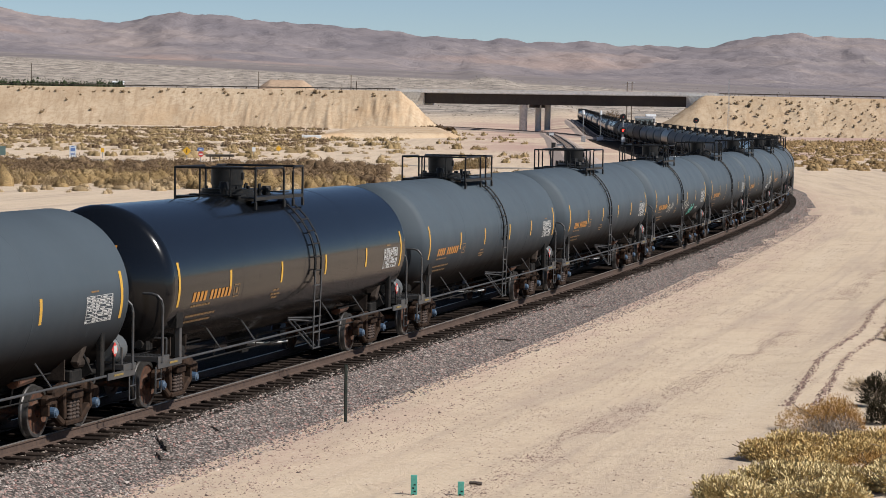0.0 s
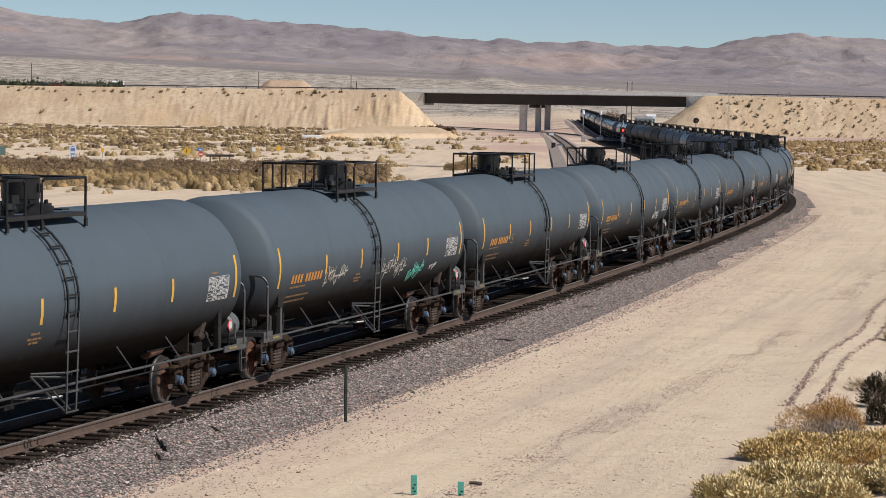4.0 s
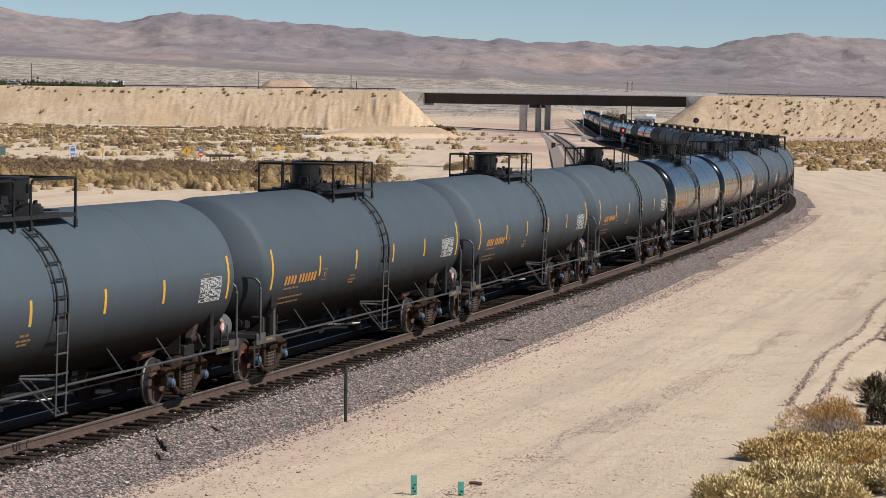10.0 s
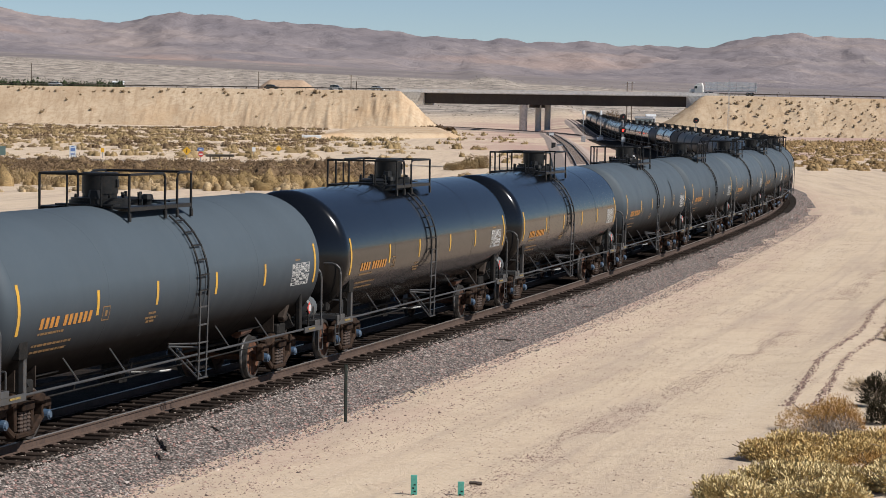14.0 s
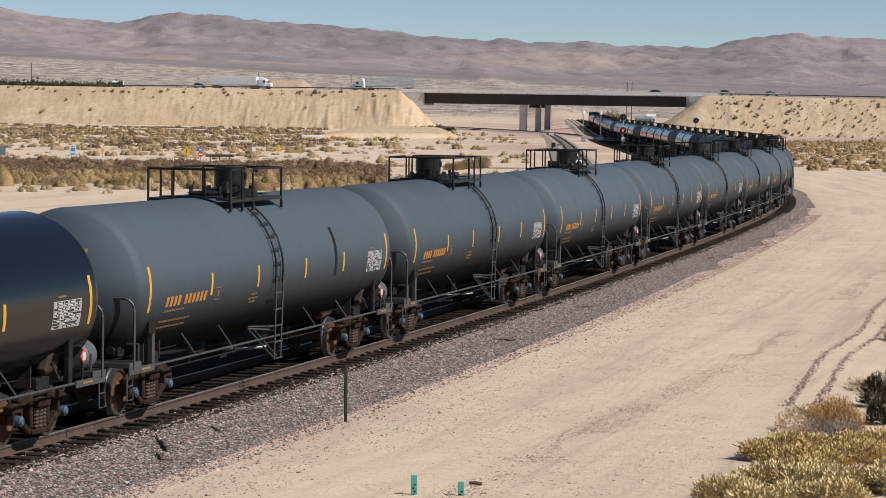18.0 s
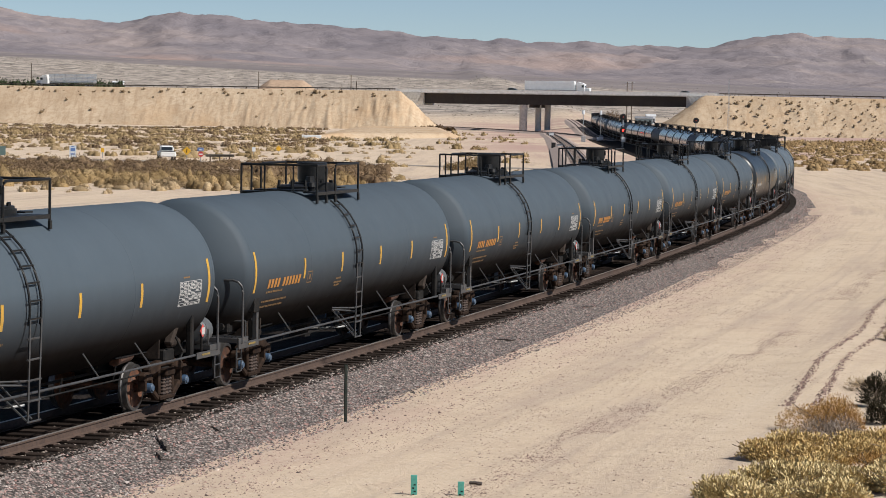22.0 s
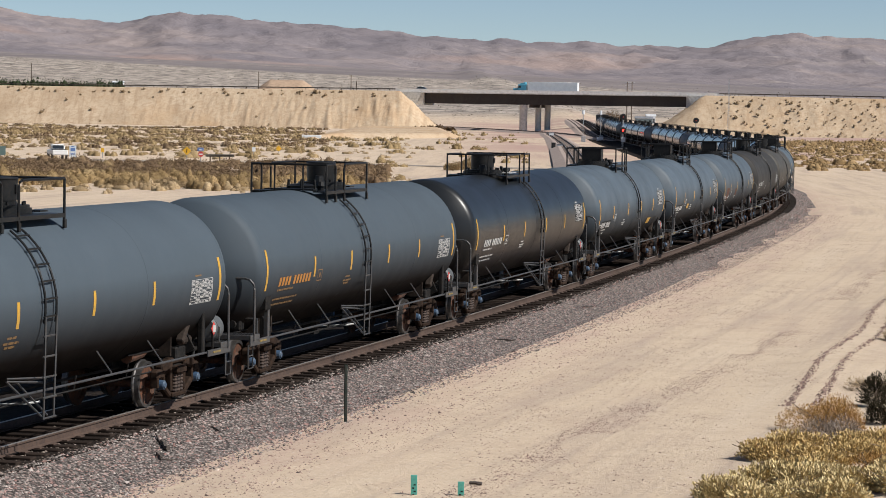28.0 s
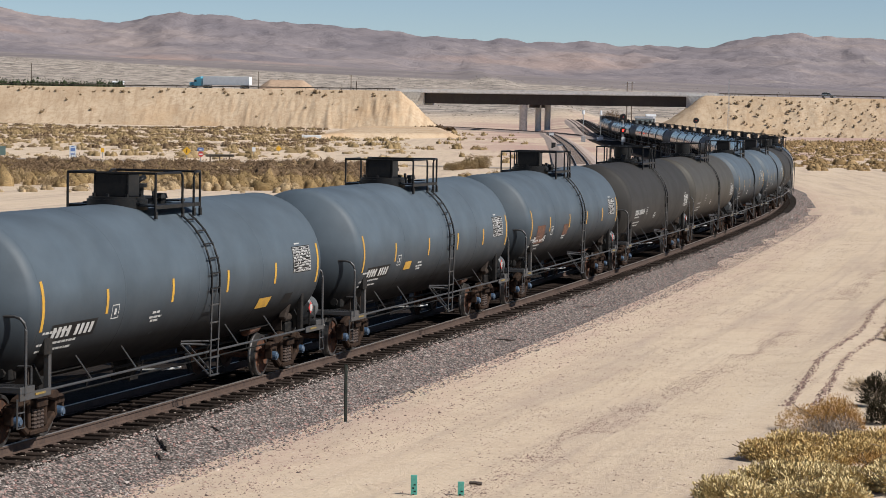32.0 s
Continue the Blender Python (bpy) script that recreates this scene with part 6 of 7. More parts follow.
def white_mast(x, y, h, label):
    s = thing("signal_post", label, "signal post")
    s.location = (x, y, gz(x, y))
    bm = bmesh.new()
    cyl(bm, (0, 0, 0), (0, 0, h), 0.08, 8)
    part("mast", bm, M["galvanised"], s)
    bm = bmesh.new()
    cyl(bm, (0, 0, h - 0.4), (0, 0, h + 0.5), 0.3, 10, 0.26)
    part("lamp_housing", bm, M["sign_white"], s, "white rounded lamp housing")
    bm = bmesh.new()
    box(bm, (0.1, 0, 0.6), (0.9, 0.7, 1.2), bevel=0.04)
    part("base_cabinet", bm, M["galvanised"], s)
    return s


white_mast(30.0, 570, 6.4, "white-topped signal post beside the side line")
white_mast(35.0, 590, 6.3, "white-topped signal post beside the main line")


def cabinet(x, y, w, h, label, mat="sign_white", d=0.9):
    c = thing("relay_cabinet", label, "cabinet")
    c.location = (x, y, gz(x, y))
    bm = bmesh.new()
    box(bm, (0, 0, h / 2), (w, d, h), bevel=0.03)
    body = part("body", bm, M[mat], c)
    bm = bmesh.new()
    box(bm, (0, 0, h + 0.04), (w + 0.12, d + 0.12, 0.08))
    part("lid", bm, M[mat], c)
    bm = bmesh.new()
    box(bm, (0.1, -d / 2 - 0.012, h * 0.5), (w * 0.7, 0.02, h * 0.8))
    part("door", bm, M[mat], c)
    return c


cabinet(34.6, 585, 1.4, 0.8, "low white lineside cabinet beside the rails")
cabinet(36.6, 600, 2.6, 0.6, "long low white lineside cabinet beside the rails")
cabinet(26.6, 655, 1.2, 0.9, "white switch cabinet beside the side line")
cabinet(20.6, 470, 1.1, 1.0, "pale switch machine beside the side line", "galvanised")
cabinet(19.4, 468, 0.7, 1.2, "dark switch stand beside the side line", "rubber")


def shed(x, y, w, d, h, z, wall, roof, label):
    s = thing("shed", label, "building")
    s.location = (x, y, z)
    bm = bmesh.new()
    box(bm, (0, 0, h / 2), (w, d, h))
    part("wall", bm, M[wall], s)
    bm = bmesh.new()
    for k in (-1, 1):
        box(bm, (0, k * d * 0.25, h + 0.35), (w + 0.6, d * 0.55, 0.12), Matrix.Rotation(-k * 0.22, 4, "X"))
    part("roof", bm, M[roof], s)
    for k in (-0.3, 0.05, 0.33):
        bm = bmesh.new()
        box(bm, (k * w, -d / 2 - 0.02, h * 0.45), (w * 0.14, 0.06, h * 0.5))
        part("window", bm, M["car_glass"], s)
    return s


M["pale_teal"] = surface("pale_teal", (0.11, 0.145, 0.155), (0.14, 0.175, 0.185), 1, 0.7)
shed(76.3, 1008, 6.3, 6, 2.2, 1.0, "pale_teal", "galvanised", "small pale teal building beyond the bridge")
shed(79.6, 1017, 3.4, 4, 3.2, 1.0, "sign_white", "sign_white", "small white building beyond the bridge")
shed(-112, 900, 3.4, 4, 1.9, ROAD_Z - 0.2, "sign_white", "sign_white", "small white building beyond the road")


# near things beside the track
def marker_post():
    x, y = -1.925, 53.1
    q = thing("marker_post", "dark green steel marker post beside the ballast", "post")
    q.location = (x, y, gz(x, y) - 0.05)
    bm = bmesh.new()
    pts = [(-0.035, 0.012), (-0.02, -0.018), (0.02, -0.018), (0.035, 0.012)]
    lo = [bm.verts.new((a, b, 0)) for a, b in pts]
    hi = [bm.verts.new((a, b, 1.22)) for a, b in pts]
    for i in range(3):
        bm.faces.new((lo[i], lo[i + 1], hi[i + 1], hi[i]))
    bmesh.ops.solidify(bm, geom=list(bm.faces), thickness=0.008)
    part("channel", bm, M["post_green"], q)
    q.rotation_euler = (0, radians(-0.3), radians(15))


marker_post()


def teal_post(x, y, h):
    q = thing("survey_post", "teal perforated steel post on the dirt road", "post")
    q.location = (x, y, gz(x, y))
    bm = bmesh.new()
    box(bm, (0, 0, h / 2), (0.105, 0.05, h), bevel=0.006)
    part("upright", bm, M["post_teal"], q)
    for k in range(10):
        bm = bmesh.new()
        box(bm, (0.012 * (-1) ** k, -0.0265, h - 0.16 - k * 0.055), (0.035, 0.006, 0.022))
        part("hole", bm, M["black_mark"], q)


teal_post(-0.42, 43.2, 0.33)
teal_post(0.36, 43.2, 0.23)


def debris(name, label, x, y, z, L_, r, rot, tilt=0.1):
    bm = bmesh.new()
    rnd = random.Random(int(x * 100))
    pts = [(L_ * (i / 4 - 0.5), rnd.uniform(-0.06, 0.06) * L_, rnd.uniform(0, 0.05) * L_) for i in range(5)]
    pipe(bm, pts, r, 6)
    o = part(name, bm, M["stick"])
    o.matrix_basis = Matrix.Translation((x, y, z + r)) @ Matrix.Rotation(rot, 4, "Z") @ Matrix.Rotation(tilt, 4, "Y")
    return tagged(o, label, "debris")


for s_, lt, L_, rot, r in ( (50.0, -2.6, 0.5, 2.9, 0.02), (50.3, -2.75, 0.45, 2.8, 0.018), (62.5, -2.5, 0.6, 2.6, 0.02), (93, -2.4, 0.5, 2.7, 0.02), (24.5, -2.9, 0.3, 0.6, 0.014)):
    q = rail_point(s_, lt)
    zb = float(np.interp(-lt, [1.75, 3.5, 4.3], [-0.2, -0.52, -0.72])) + q.z
    debris("stick", "dark weathered stick lying on the ballast", q.x, q.y, zb, L_, r, rot)
for sa, la, sb, lb, r in ((26.25, -1.95, 25.3, -2.55, 0.02), (25.7, -2.3, 25.25, -2.6, 0.04), (24.75, -2.6, 24.4, -2.8, 0.03), (28.6, -2.2, 27.9, -2.55, 0.018)):
    qa, qb = rail_point(sa, la), rail_point(sb, lb)                # lying down the shoulder
    for q, lt in ((qa, la), (qb, lb)):
        q.z += float(np.interp(-lt, [1.75, 3.5, 4.3], [-0.2, -0.52, -0.72]))
    d, c = qb - qa, (qa + qb) / 2
    debris("stick", "dark weathered stick lying on the ballast", c.x, c.y, c.z, d.length, r, math.atan2(d.y, d.x), -math.asin(d.z / d.length))
debris("rubber_scrap", "black scrap of rubber on the dirt road", 0.62, 44.4, gz(0.62, 44.4), 0.22, 0.03, 2.9, 0.0)


def stones(name, label, count, seed, place, lo, hi, mat, sides=5):
    """Angular stones, each a small rough crystal."""
    rnd = np.random.RandomState(seed)
    X, Y, Z = place(rnd, count)
    R_ = rnd.uniform(lo, hi, len(X)) * np.where(rnd.rand(len(X)) < 0.05, 1.5, 1.0)
    base = np.array([[1, 0, 0], [-0.5, 0.87, 0.0], [-0.5, -0.87, 0], [0.15, 0.1, 0.85], [0.55, 0.6, 0.3], [-0.85, 0.1, 0.35]])
    tri = [(0, 4, 3), (4, 1, 3), (1, 5, 3), (5, 2, 3), (2, 0, 3), (0, 1, 4), (1, 2, 5)]
    A = rnd.uniform(0, 6.283, len(X))
    V = np.repeat(base[None], len(X), 0) * rnd.uniform(0.6, 1.25, (len(X), 6, 3))
    c, s = np.cos(A)[:, None], np.sin(A)[:, None]
    vx, vy = V[..., 0] * c - V[..., 1] * s, V[..., 0] * s + V[..., 1] * c
    P = np.stack([X[:, None] + vx * R_[:, None], Y[:, None] + vy * R_[:, None], Z[:, None] + V[..., 2] * R_[:, None] * 0.9], -1)
    verts = P.reshape(-1, 3).tolist()
    faces = [(6 * i + a, 6 * i + b, 6 * i + c_) for i in range(len(X)) for a, b, c_ in tri]
    return tagged(sheet(name, verts, faces, M[mat]), label, "stones", kind="stuff")


def stone_mat(name, stops):
    m, nt, b = node_mat(name)
    r = nt.nodes.new("ShaderNodeNewGeometry").outputs["Random Per Island"]
    link(nt, ramp(nt, r, stops), b.inputs["Base Color"])
    b.inputs["Specular IOR Level"].default_value = 0.1
    b.inputs["Roughness"].default_value = 0.9
    return m


M["stone_grey"] = stone_mat("stone_grey", [(0.0, (0.045, 0.04, 0.037)), (0.35, (0.14, 0.123, 0.113)), (0.6, (0.26, 0.235, 0.215)), (0.8, (0.29, 0.165, 0.145)), (1.0, (0.43, 0.395, 0.36))])
M["stone_pink"] = stone_mat("stone_pink", [(0.0, (0.09, 0.065, 0.06)), (0.4, (0.22, 0.145, 0.125)), (0.8, (0.34, 0.235, 0.195)), (1.0, (0.58, 0.48, 0.40))])


def beside(s0, s1, l0, l1, power=1.0):
    def place(rnd, n):
        s = s0 + (s1 - s0) * rnd.rand(n) ** 1.7
        l = l0 + (l1 - l0) * rnd.rand(n) ** power
        a = np.interp(s, ts, tpsi)
        x, y = np.interp(s, ts, tx) - l * np.sin(a), np.interp(s, ts, ty) + l * np.cos(a)
        zb = np.interp(s, ts, tz) + np.interp(-l, [-5.6, -1.75, 0, 1.25, 1.75, 3.5, 4.3], [-0.62, -0.2, -0.23, -0.21, -0.2, -0.52, -0.72])
        return x, y, np.maximum(zb, ground_height(x, y)) - 0.008
    return place


stones("ballast_stones", "angular grey and pink ballast stones", 36000, 71, beside(16, 150, -1.45, -3.9), 0.019, 0.044, "stone_grey")
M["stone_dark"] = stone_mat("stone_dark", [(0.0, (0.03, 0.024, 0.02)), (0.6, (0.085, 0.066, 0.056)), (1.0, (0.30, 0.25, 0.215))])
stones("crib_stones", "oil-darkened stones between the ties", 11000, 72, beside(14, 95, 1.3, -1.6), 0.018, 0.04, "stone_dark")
stones("curve_ballast", "grey and pink ballast stones round the outside of the curve", 3000, 74, beside(135, 225, -1.8, -2.9), 0.035, 0.07, "stone_grey")
stones("gravel_edge", "loose pinkish gravel spilled at the foot of the ballast", 11000, 73, beside(16, 150, -3.3, -5.4, 1.6), 0.014, 0.036, "stone_pink")


def on_ground(x0, x1, y0, y1, line=None):
    def place(rnd, n):
        y = y0 + (y1 - y0) * rnd.rand(n) ** 1.5
        x = x0 + (x1 - x0) * rnd.rand(n)
        x = x + (y - 45) * 0.16
        k = fbm(x * 1.0, y * 0.35, 6.0, 3, 77) > -0.05
        x, y = x[k], y[k]
        return x, y, ground_height(x, y) - 0.006
    return place


def lanes(rnd, n):
    """Loose gravel pushed into strips between the wheel tracks."""
    s = 18 + 100 * rnd.rand(n) ** 1.4
    c = np.array([-5.6, -7.25, -8.9, -9.05, -9.3, -10.6])[rnd.randint(0, 6, n)]
    l = c + rnd.normal(0, 1.0, n) * np.where(np.abs(c + 9.2) < 0.3, 0.22, 0.42) - 0.02 * (s - 40) * (c < -8) + 0.1 * np.sin(s * 0.13 + c)
    a = np.interp(s, ts, tpsi)
    x, y = np.interp(s, ts, tx) - l * np.sin(a), np.interp(s, ts, ty) + l * np.cos(a)
    k = fbm(x, y * 0.4, 7.0, 3, 83) > -0.15
    x, y = x[k], y[k]
    return x, y, ground_height(x, y) - 0.005


stones("lane_gravel", "strips of loose gravel between the wheel tracks", 44000, 79, lanes, 0.007, 0.022, "stone_pink")
stones("road_gravel", "scattered gravel on the dirt road", 9000, 75, on_ground(-4.0, 8.5, 42, 110), 0.008, 0.026, "stone_pink")


def along_windrow(rnd, n):
    y = 57 + 50 * rnd.rand(n) ** 1.3
    x = 5.28 + (y - 48) * 0.241 + 0.12 * np.sin(y * 0.35) + np.where(rnd.rand(n) < 0.55, 0.0, 0.6) + rnd.normal(0, 0.055, n)
    return x, y, ground_height(x, y) - 0.006


stones("verge_gravel", "coarse reddish gravel along the dirt road's edge", 2600, 76, along_windrow, 0.014, 0.042, "stone_pink")


# ---- vehicles ----
def wheel(parent, x, y, r, w):
    bm = bmesh.new()
    cyl(bm, (x, y - w / 2, r), (x, y + w / 2, r), r, 18)
    wh = part("wheel", bm, M["rubber"], parent, smooth=0.6)
    bm = bmesh.new()
    cyl(bm, (x, y - w / 2 - 0.02, r), (x, y + w / 2 + 0.02, r), r * 0.55, 12)
    part("rim", bm, M["chrome"], wh)


def paint(name, col):
    if name not in M:
        M[name] = surface(name, col, tuple(c * 0.9 for c in col), 1.0, 0.3)
    return M[name]


def semi(label, cab, box_col, kind="box"):
    """A tractor with a long trailer, nose towards +x, from the nose at 0."""
    t_ = thing("semi_truck", label, "truck")
    body = paint("cab_" + cab, {"white": (0.75, 0.75, 0.75), "blue": (0.10, 0.36, 0.48), "cream": (0.72, 0.70, 0.66)}[cab])
    bm = bmesh.new()
    box(bm, (-0.9, 0, 1.35), (1.9, 2.1, 1.2), bevel=0.15)
    part("hood", bm, body, t_)
    bm = bmesh.new()
    box(bm, (-2.9, 0, 1.95), (2.6, 2.4, 2.5), bevel=0.15)
    box(bm, (-3.1, 0, 3.35), (1.9, 2.2, 0.7), Matrix.Rotation(0.22, 4, "Y"), 0.12)
    cabin = part("cab", bm, body, t_)
    for y in (-1.21, 1.21):
        bm = bmesh.new()
        box(bm, (-2.15, y, 2.45), (0.8, 0.03, 0.7))
        part("side_window", bm, M["car_glass"], cabin)
    bm = bmesh.new()
    box(bm, (-1.62, 0, 2.5), (0.06, 2.0, 0.8), Matrix.Rotation(-0.3, 4, "Y"))
    part("windscreen", bm, M["car_glass"], cabin)
    bm = bmesh.new()
    box(bm, (-3.6, 0, 0.85), (6.6, 0.9, 0.3))
    cyl(bm, (-4.1, -1.05, 0.8), (-2.9, -1.05, 0.8), 0.32, 12)
    part("chassis", bm, M["chrome"], t_)
    bm = bmesh.new()
    box(bm, (-0.02, 0, 0.65), (0.25, 2.3, 0.4), bevel=0.05)
    part("bumper", bm, M["chrome"], t_)
    for x in (-1.3, -5.4, -6.7):
        for y in (-1.05, 1.05):
            wheel(t_, x, y, 0.52, 0.35)
    bm = bmesh.new()
    if kind == "box":
        box(bm, (-12.9, 0, 2.6), (16.0, 2.6, 2.75), bevel=0.03)
        part("trailer_box", bm, paint("trailer_" + box_col, (0.78, 0.79, 0.80)), t_, "plain white trailer box")
        bm = bmesh.new()
        box(bm, (-12.9, 0, 1.15), (15.8, 2.4, 0.14))
        part("trailer_sill", bm, M["galvanised"], t_)
    else:
        box(bm, (-12.9, 0, 1.3), (16.0, 2.6, 0.2))
        part("trailer_deck", bm, M["galvanised"], t_)
        for z in (1.75, 2.2, 2.65, 3.1, 3.55, 3.95):
            for y in (-1.28, 1.28):
                bm = bmesh.new()
                box(bm, (-12.9, y, z), (16.0, 0.04, 0.30))
                part("side_slat", bm, paint("alloy", (0.74, 0.75, 0.76)), t_)
        for i in range(9):
            for y in (-1.3, 1.3):
                bm = bmesh.new()
                box(bm, (-4.95 - i * 1.985, y, 2.7), (0.1, 0.06, 2.8))
                part("side_post", bm, M["galvanised"], t_)
    for x in (-18.2, -19.5):
        for y in (-1.05, 1.05):
            wheel(t_, x, y, 0.52, 0.35)
    return t_


def small_car(label, name, col, tall=False):
    c = thing("car", label, "car")
    bm = bmesh.new()
    prof = [(-2.3, 0.35), (-2.35, 0.85), (-1.9, 0.98), (-1.35, 1.0), (1.0, 0.98), (1.9, 0.85), (2.25, 0.7), (2.25, 0.35)]
    roof = [(-1.9, 0.98), (-1.5, 1.62 if tall else 1.42), (-0.2, 1.66 if tall else 1.47), (0.45, 1.5 if tall else 1.35), (1.15, 0.97)]

    def slab(bm, prof, w):
        a = [bm.verts.new((x, -w, z)) for x, z in prof]
        b = [bm.verts.new((x, w, z)) for x, z in prof]
        bm.faces.new(a)
        bm.faces.new(b[::-1])
        for i in range(len(prof)):
            j = (i + 1) % len(prof)
            bm.faces.new((a[i], b[i], b[j], a[j]))
        bmesh.ops.recalc_face_normals(bm, faces=bm.faces)
        return bm

    part("body", slab(bm, prof, 0.9), paint(name, col), c)
    part("cabin", slab(bmesh.new(), [(x, z - 0.004) for x, z in roof], 0.78), M["car_glass"], c)
    part("roof", slab(bmesh.new(), [(-1.5, (1.62 if tall else 1.42)), (-1.4, 1.70 if tall else 1.5), (-0.2, 1.72 if tall else 1.52), (0.3, 1.60 if tall else 1.42)], 0.74), paint(name, col), c)
    for x in (-1.4, 1.4):
        for y in (-0.82, 0.82):
            wheel(c, x, y, 0.33, 0.22)
    for y in (-0.6, 0.6):
        bm = bmesh.new()
        box(bm, (2.24, y, 0.68), (0.06, 0.32, 0.14))
        part("headlight", bm, M["sign_white"], c)
        bm = bmesh.new()
        box(bm, (-2.35, y, 0.78), (0.04, 0.3, 0.14))
        part("tail_light", bm, M["sign_red"], c)
    return c


def pickup(label):
    c = thing("pickup_truck", label, "truck")
    col = paint("pickup_white", (0.72, 0.72, 0.71))
    bm = bmesh.new()
    box(bm, (0, 0, 0.85), (5.4, 1.85, 0.6), bevel=0.08)
    part("body", bm, col, c)
    bm = bmesh.new()
    box(bm, (0.15, 0, 1.45), (1.9, 1.65, 0.7), bevel=0.18)
    cab_ = part("cab", bm, col, c)
    for y in (-0.83, 0.83):
        bm = bmesh.new()
        box(bm, (0.15, y, 1.5), (1.5, 0.03, 0.4), bevel=0.01)
        part("side_window", bm, M["car_glass"], cab_)
    for x, a in ((1.1, -0.12), (-0.8, 0.12)):
        bm = bmesh.new()
        box(bm, (x, 0, 1.5), (0.04, 1.35, 0.42), Matrix.Rotation(a, 4, "Y"), 0.01)
        part("windscreen" if x > 0 else "rear_window", bm, M["car_glass"], cab_)
    bm = bmesh.new()
    box(bm, (0.15, 0, 1.81), (1.5, 1.5, 0.05))
    part("roof", bm, col, cab_)
    bm = bmesh.new()
    box(bm, (-1.8, 0, 1.19), (1.7, 1.6, 0.06))
    part("bed", bm, M["rubber"], c)
    for x in (-1.7, 1.7):
        for y in (-0.85, 0.85):
            wheel(c, x, y, 0.38, 0.25)
    for y in (-0.7, 0.7):
        bm = bmesh.new()
        box(bm, (2.7, y, 0.95), (0.06, 0.3, 0.2))
        part("headlight", bm, M["sign_white"], c)
    return c


def on_road(x, lane, flip):
    """A vehicle's place on the road, its nose at x."""
    m = Matrix.Translation((x + lane * ROAD_NRM.x, road_y(x) + lane * ROAD_NRM.y, float(road_z(x)) + 0.062))
    return m @ Matrix.Rotation(math.atan2(ROAD_DIR.y, ROAD_DIR.x) + (math.pi if flip else 0.0), 4, "Z")


truck_white = semi("white box-trailer truck driving along the highway", "white", "white")
truck_blue = semi("blue-cab truck with white box trailer on the highway", "blue", "white")
truck_stock = semi("cream-cab truck with slatted aluminium stock trailer", "cream", "alloy", "slat")
car_red = small_car("red car driving along the highway", "red_car", (0.35, 0.03, 0.02))
car_dark = small_car("dark car driving along the highway", "dark_car", (0.02, 0.022, 0.025))
car_black = small_car("black car driving along the highway", "black_car", (0.012, 0.012, 0.014))
car_white = small_car("white van-like car driving along the highway", "white_car", (0.75, 0.76, 0.77), True)
car_white_two = small_car("white sedan driving along the highway", "white_car", (0.75, 0.76, 0.77))
car_white_three = small_car("white sedan farther back on the highway", "white_car", (0.75, 0.76, 0.77))
car_white_five = small_car("white sport utility car driving along the highway", "white_car", (0.75, 0.76, 0.77), True)
car_white_four = small_car("small white car following on the highway", "white_car", (0.75, 0.76, 0.77), True)
pick_up = pickup("white pickup truck on the frontage road")


# ---- a locomotive at the end of the train ----
def locomotive():
    l = thing("locomotive", "dark locomotive pushing at the end of the train", "locomotive")
    dark = paint("loco_dark", (0.02, 0.018, 0.02))
    bm = bmesh.new()
    box(bm, (0, 0, 1.35), (20.5, 2.9, 0.5), bevel=0.05)
    part("underframe", bm, M["black_steel"], l)
    bm = bmesh.new()
    box(bm, (2.0, 0, 2.95), (14.0, 2.0, 2.7), bevel=0.12)
    part("hood", bm, dark, l)
    bm = bmesh.new()
    box(bm, (-6.8, 0, 3.0), (2.6, 3.0, 2.9), bevel=0.15)
    cab_ = part("cab", bm, dark, l)
    for y in (-0.75, 0.75):
        bm = bmesh.new()
        box(bm, (-8.12, y, 3.6), (0.05, 0.9, 0.6))
        part("windscreen", bm, M["car_glass"], cab_)
    bm = bmesh.new()
    box(bm, (-8.9, 0, 2.2), (1.7, 1.8, 1.3), bevel=0.2)
    part("nose", bm, dark, l)
    bm = bmesh.new()
    box(bm, (0, 0, 0.75), (5.5, 2.6, 0.8), bevel=0.2)
    part("fuel_tank", bm, M["black_steel"], l)
    for k in (-1, 1):
        bm = bmesh.new()
        box(bm, (k * 6.8, 0, 0.75), (4.6, 2.6, 0.5), bevel=0.1)
        bogie = part("truck", bm, M["rust_frame"], l)
        for dx in (-1.7, 0, 1.7):
            for y in (-0.75, 0.75):
                bm = bmesh.new()
                cyl(bm, (k * 6.8 + dx, y - 0.07, 0.5), (k * 6.8 + dx, y + 0.07, 0.5), 0.5, 18)
                part("wheel", bm, M["wheel_rust"], bogie)
    for k in (-1, 1):
        bm = bmesh.new()
        pipe(bm, [(-9.6, k * 1.4, 1.6), (-9.6, k * 1.4, 2.6), (9.8, k * 1.4, 2.6), (9.8, k * 1.4, 1.6)], 0.03, 5)
        part("hand_rail", bm, M["rail_grey"], l)
    return l


engine = locomotive()


# ---- marks that single out some cars ----
def mark(n, name, label, mat, patches):
    for x0, x1, z0, z1, sl in patches:
        part(name, skin_patch(bmesh.new(), x0, x1, z0, z1, out=0.009, slant=sl, n=4), M[mat], train[n], label)


rg = random.Random(8)


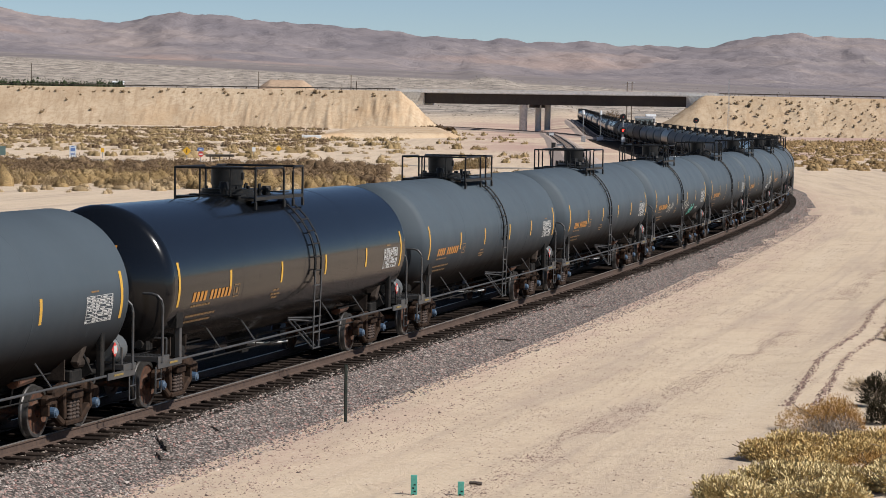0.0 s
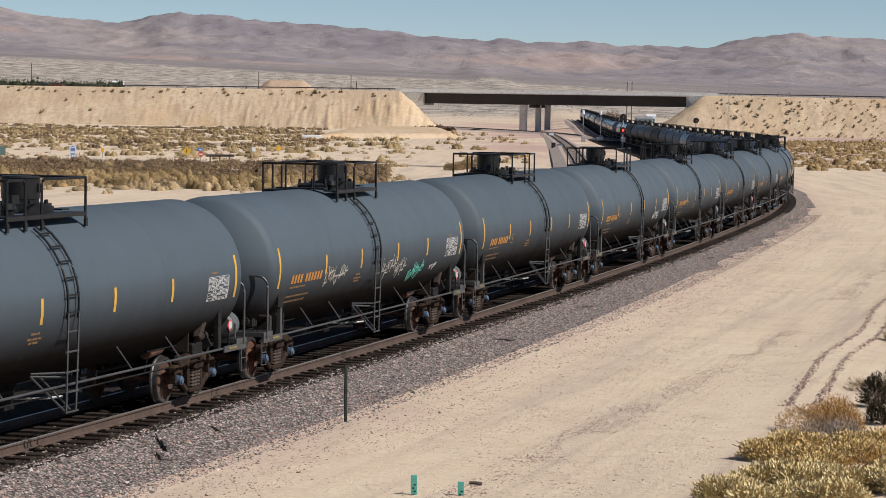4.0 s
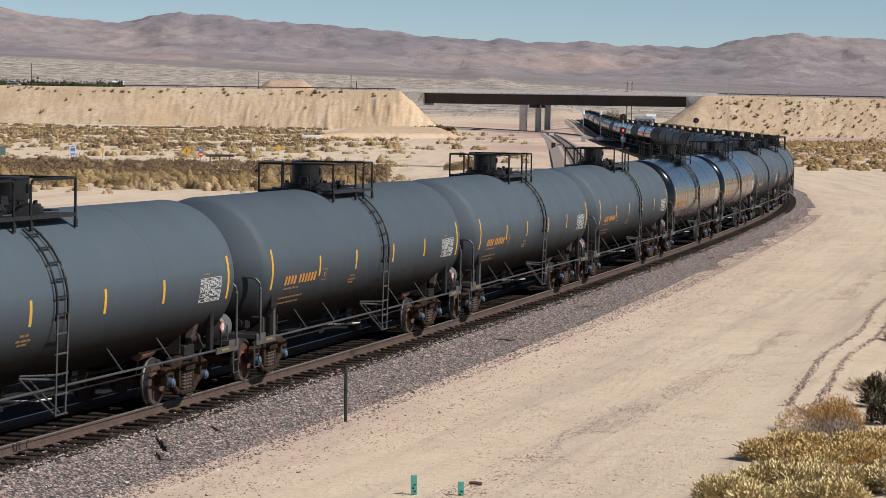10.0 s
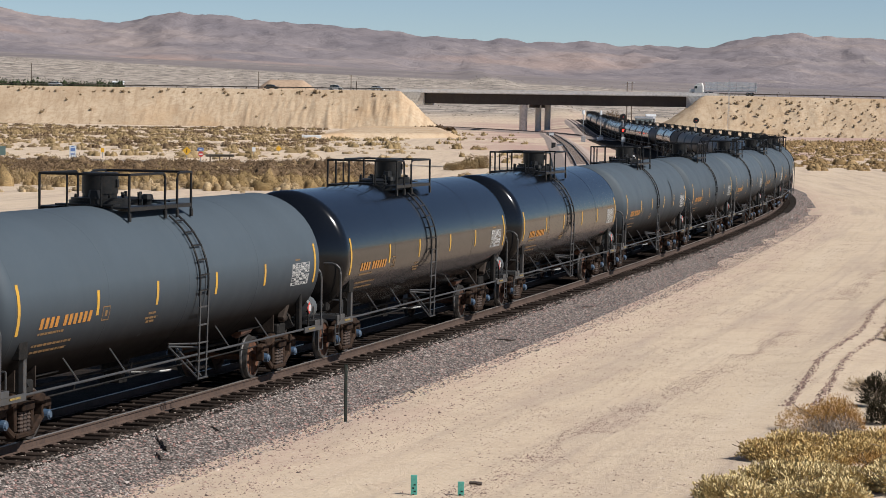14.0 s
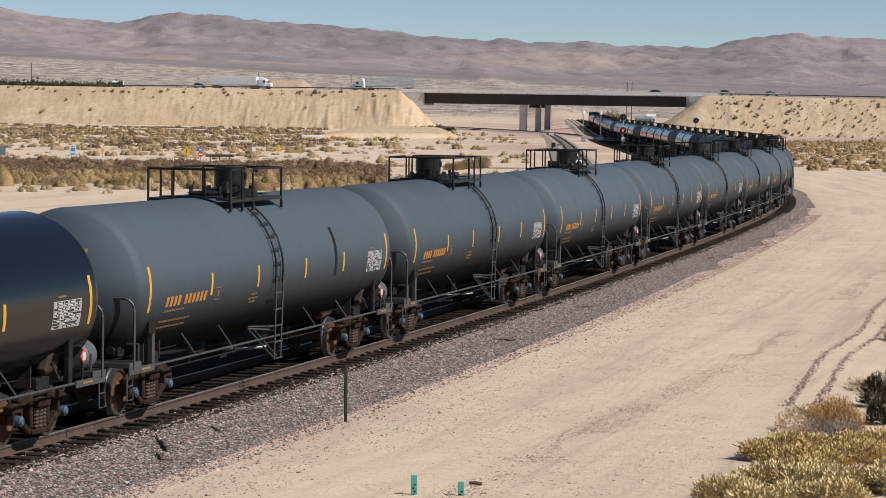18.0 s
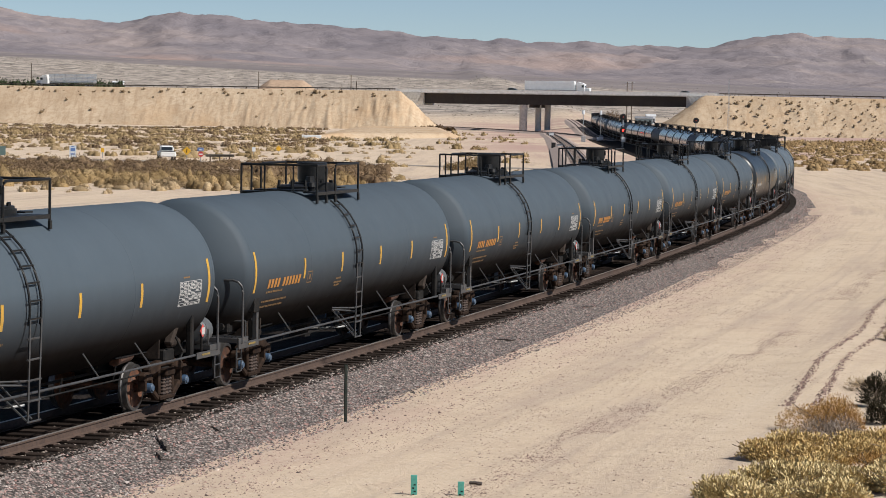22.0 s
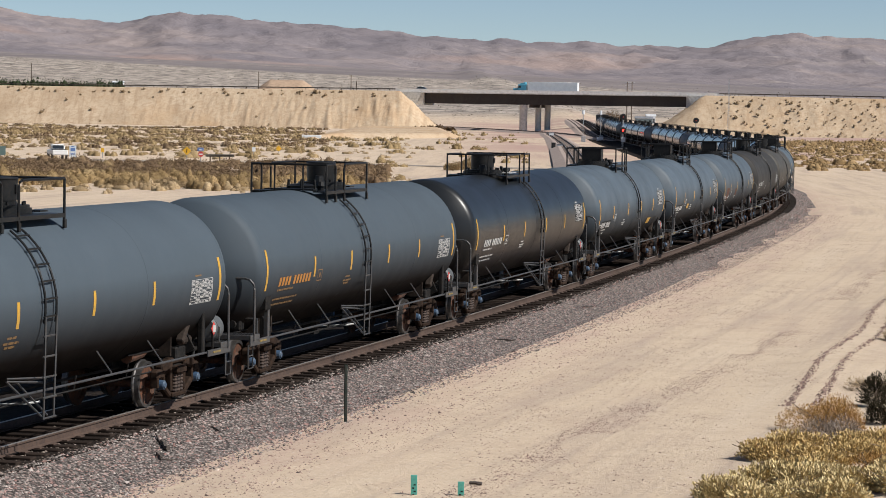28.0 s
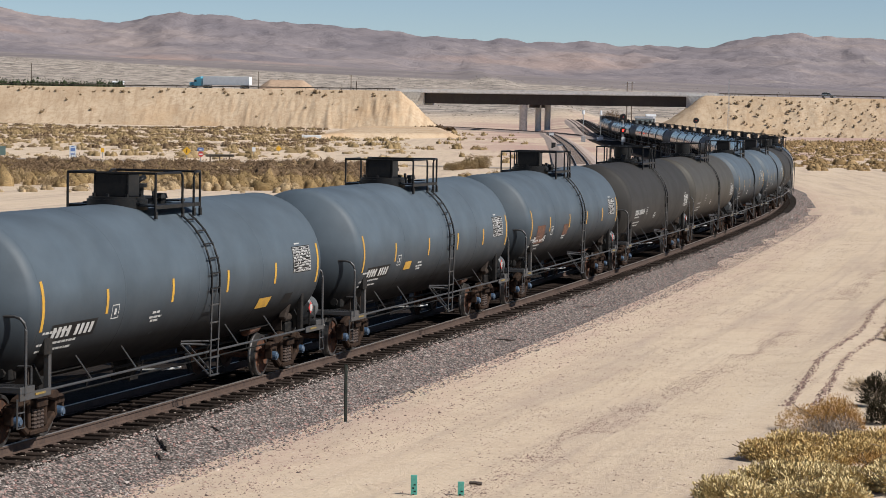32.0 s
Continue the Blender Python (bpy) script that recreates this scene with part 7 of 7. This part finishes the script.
def scrawl(n, x, z, w, h, mat, label, k):
    bm = bmesh.new()
    for i in range(k):
        xa = x + w * i / k
        za = z + rg.uniform(0, h * 0.4)
        for _ in range(3):
            xb, zb = xa + rg.uniform(-0.04, 0.08), za + rg.uniform(-0.1, 0.2) * h
            skin_patch(bm, xb, xb + 0.03, zb, zb + h * rg.uniform(0.25, 0.6), out=0.009, slant=rg.uniform(-0.15, 0.2), n=3)
        zb = za + rg.uniform(0, 0.5) * h
        skin_patch(bm, xa, xa + w / k, zb, zb + 0.035, out=0.0095, slant=0.05, n=2)
    tagged(part("paint_scrawl", bm, M[mat], train[n], label), kind="stuff")


scrawl(2, 2.95, 1.52, 1.25, 0.50, "green_mark", "green spray-paint scrawl", 9)
scrawl(2, 4.9, 1.70, 0.55, 0.20, "white_mark", "small white spray-paint scrawl", 5)
scrawl(2, -4.45, 1.82, 1.7, 0.46, "pale_mark", "pale angular spray-paint scrawl", 8)
scrawl(2, 0.3, 1.70, 2.1, 0.60, "pale_mark", "pale looping spray-paint scrawl", 9)
scrawl(4, 4.15, 1.64, 1.4, 0.46, "white_mark", "white spray-paint scrawl", 10)
mark(11, "paint_patch", "dark overpainted upright band", "black_mark", ((3.62, 3.78, 2.05, 3.15, -0.06),))
mark(20, "label_patch", "orange hazard label", "yellow", ((3.75, 4.5, 1.62, 1.84, 0.05),))
mark(20, "label_patch", "dark number label", "black_mark", ((5.4, 5.9, 1.62, 1.84, 0.05),))
mark(21, "label_patch", "orange hazard label", "yellow", ((-3.6, -3.0, 1.85, 2.05, 0.05),))
mark(22, "rust_patch", "rusty stain on the paint", "wheel_rust", ((-6.6, -5.4, 1.8, 2.35, 0.1), (-2.4, -1.6, 1.9, 2.25, 0.05)))


# ---- the ties that the camera passes nearest, piece by piece ----
rt = random.Random(17)
for i in range(235):
    s_ = 13.0 + i * 0.585
    q, q2 = rail_point(s_), rail_point(s_ + 0.5)
    t_ = new("tie", TIE_MESH)
    t_.parent = track_main
    t_.matrix_basis = Matrix.Translation((q.x + rt.uniform(-0.03, 0.03), q.y, q.z - 0.002 + rt.uniform(-0.012, 0.01))) @ Matrix.Rotation(math.atan2(q2.y - q.y, q2.x - q.x) + rt.uniform(-0.025, 0.025), 4, "Z")
PLATE = bmesh.new()
box(PLATE, (0, 0, -0.168), (0.2, 0.34, 0.02))
PLATE_MESH = bpy.data.meshes.new("tie_plate")
PLATE.to_mesh(PLATE_MESH)
PLATE.free()
PLATE_MESH.materials.append(M["rail_side"])
for i in range(235):
    s_ = 13.0 + i * 0.585
    q, q2 = rail_point(s_, -0.7525), rail_point(s_ + 0.5, -0.7525)
    t_ = new("tie_plate", PLATE_MESH)
    t_.parent = track_main
    t_.matrix_basis = Matrix.Translation(q) @ Matrix.Rotation(math.atan2(q2.y - q.y, q2.x - q.x), 4, "Z")


# ---- what moves ----
def share(ob, model):
    """The turning of one wheelset serves for all: the same keys."""
    ob.rotation_mode = "QUATERNION"
    ob.animation_data_create()
    ob.animation_data.action = model.animation_data.action
    ob.animation_data.action_slot = model.animation_data.action_slot


def motions():
    times = [0.5 * i for i in range(65)]
    models = {}
    spin = [32.0 * i / 720 for i in range(721)]
    for n, car in train.items():
        walk(car, [(t, car_pose(car_s(n, t))) for t in times])
        for w in car.children_recursive:
            if w.name.startswith("wheelset"):
                key = round(w.location.x, 2)
                if key not in models:
                    models[key] = w
                    x = w.location.x
                    walk(w, [(t, pose(x, 0, WHEEL_R, 0, -math.degrees((SPEED * t - float(np.interp(t, LATE_T, LATE_D))) / WHEEL_R), 0)) for t in spin])
                else:
                    share(w, models[key])
    walk(engine, [(t, car_pose(car_s(LAST + 1, t) + 1.5)) for t in times])
    for ob, x0, t0, v, lane, flip in (
        (truck_white, -93.6, 16.5, 25.4, -2.8, False), (truck_blue, 21.0, 28.0, -26.4, 2.8, True), (truck_stock, 102.0, 13.0, -26.6, 2.8, True),
        (car_red, -66.0, 6.0, 31.0, -2.8, False), (car_dark, -71.5, 6.0, 30.6, -2.8, False), (car_black, 97.0, 19.0, 30.5, -2.8, False),
        (car_white, 118.0, 19.0, 30.5, -2.8, False), (car_white_two, 131.5, 19.0, 30.5, -2.8, False), (car_white_three, 101.0, 23.0, 25.5, -2.8, False), (car_white_four, -117.5, 16.5, 25.4, -2.8, False), (car_white_five, 117.5, 32.0, 31.0, -2.8, False)):
        a, b = x0 + v * (0 - t0), x0 + v * (32.0 - t0)
        walk(ob, [(t, on_road(a + (b - a) * t / 32.0, lane, flip)) for t in (0.0, 16.0, 32.0)])
    walk(pick_up, [(t, Matrix.Translation((x, 318.0 - 0.02 * x, gz(x, 318) + 0.05)) @ Matrix.Rotation(math.pi - turn, 4, "Z")) for t, x, turn in
                   ((0.0, 28.2, 1.4), (18.6, 14.0, 1.4), (20.0, -21.0, 1.4), (24.0, -36.3, 1.35), (27.6, -45.8, 1.3), (30.0, -53.0, 1.25), (32.0, -58.5, 1.25))])


motions()
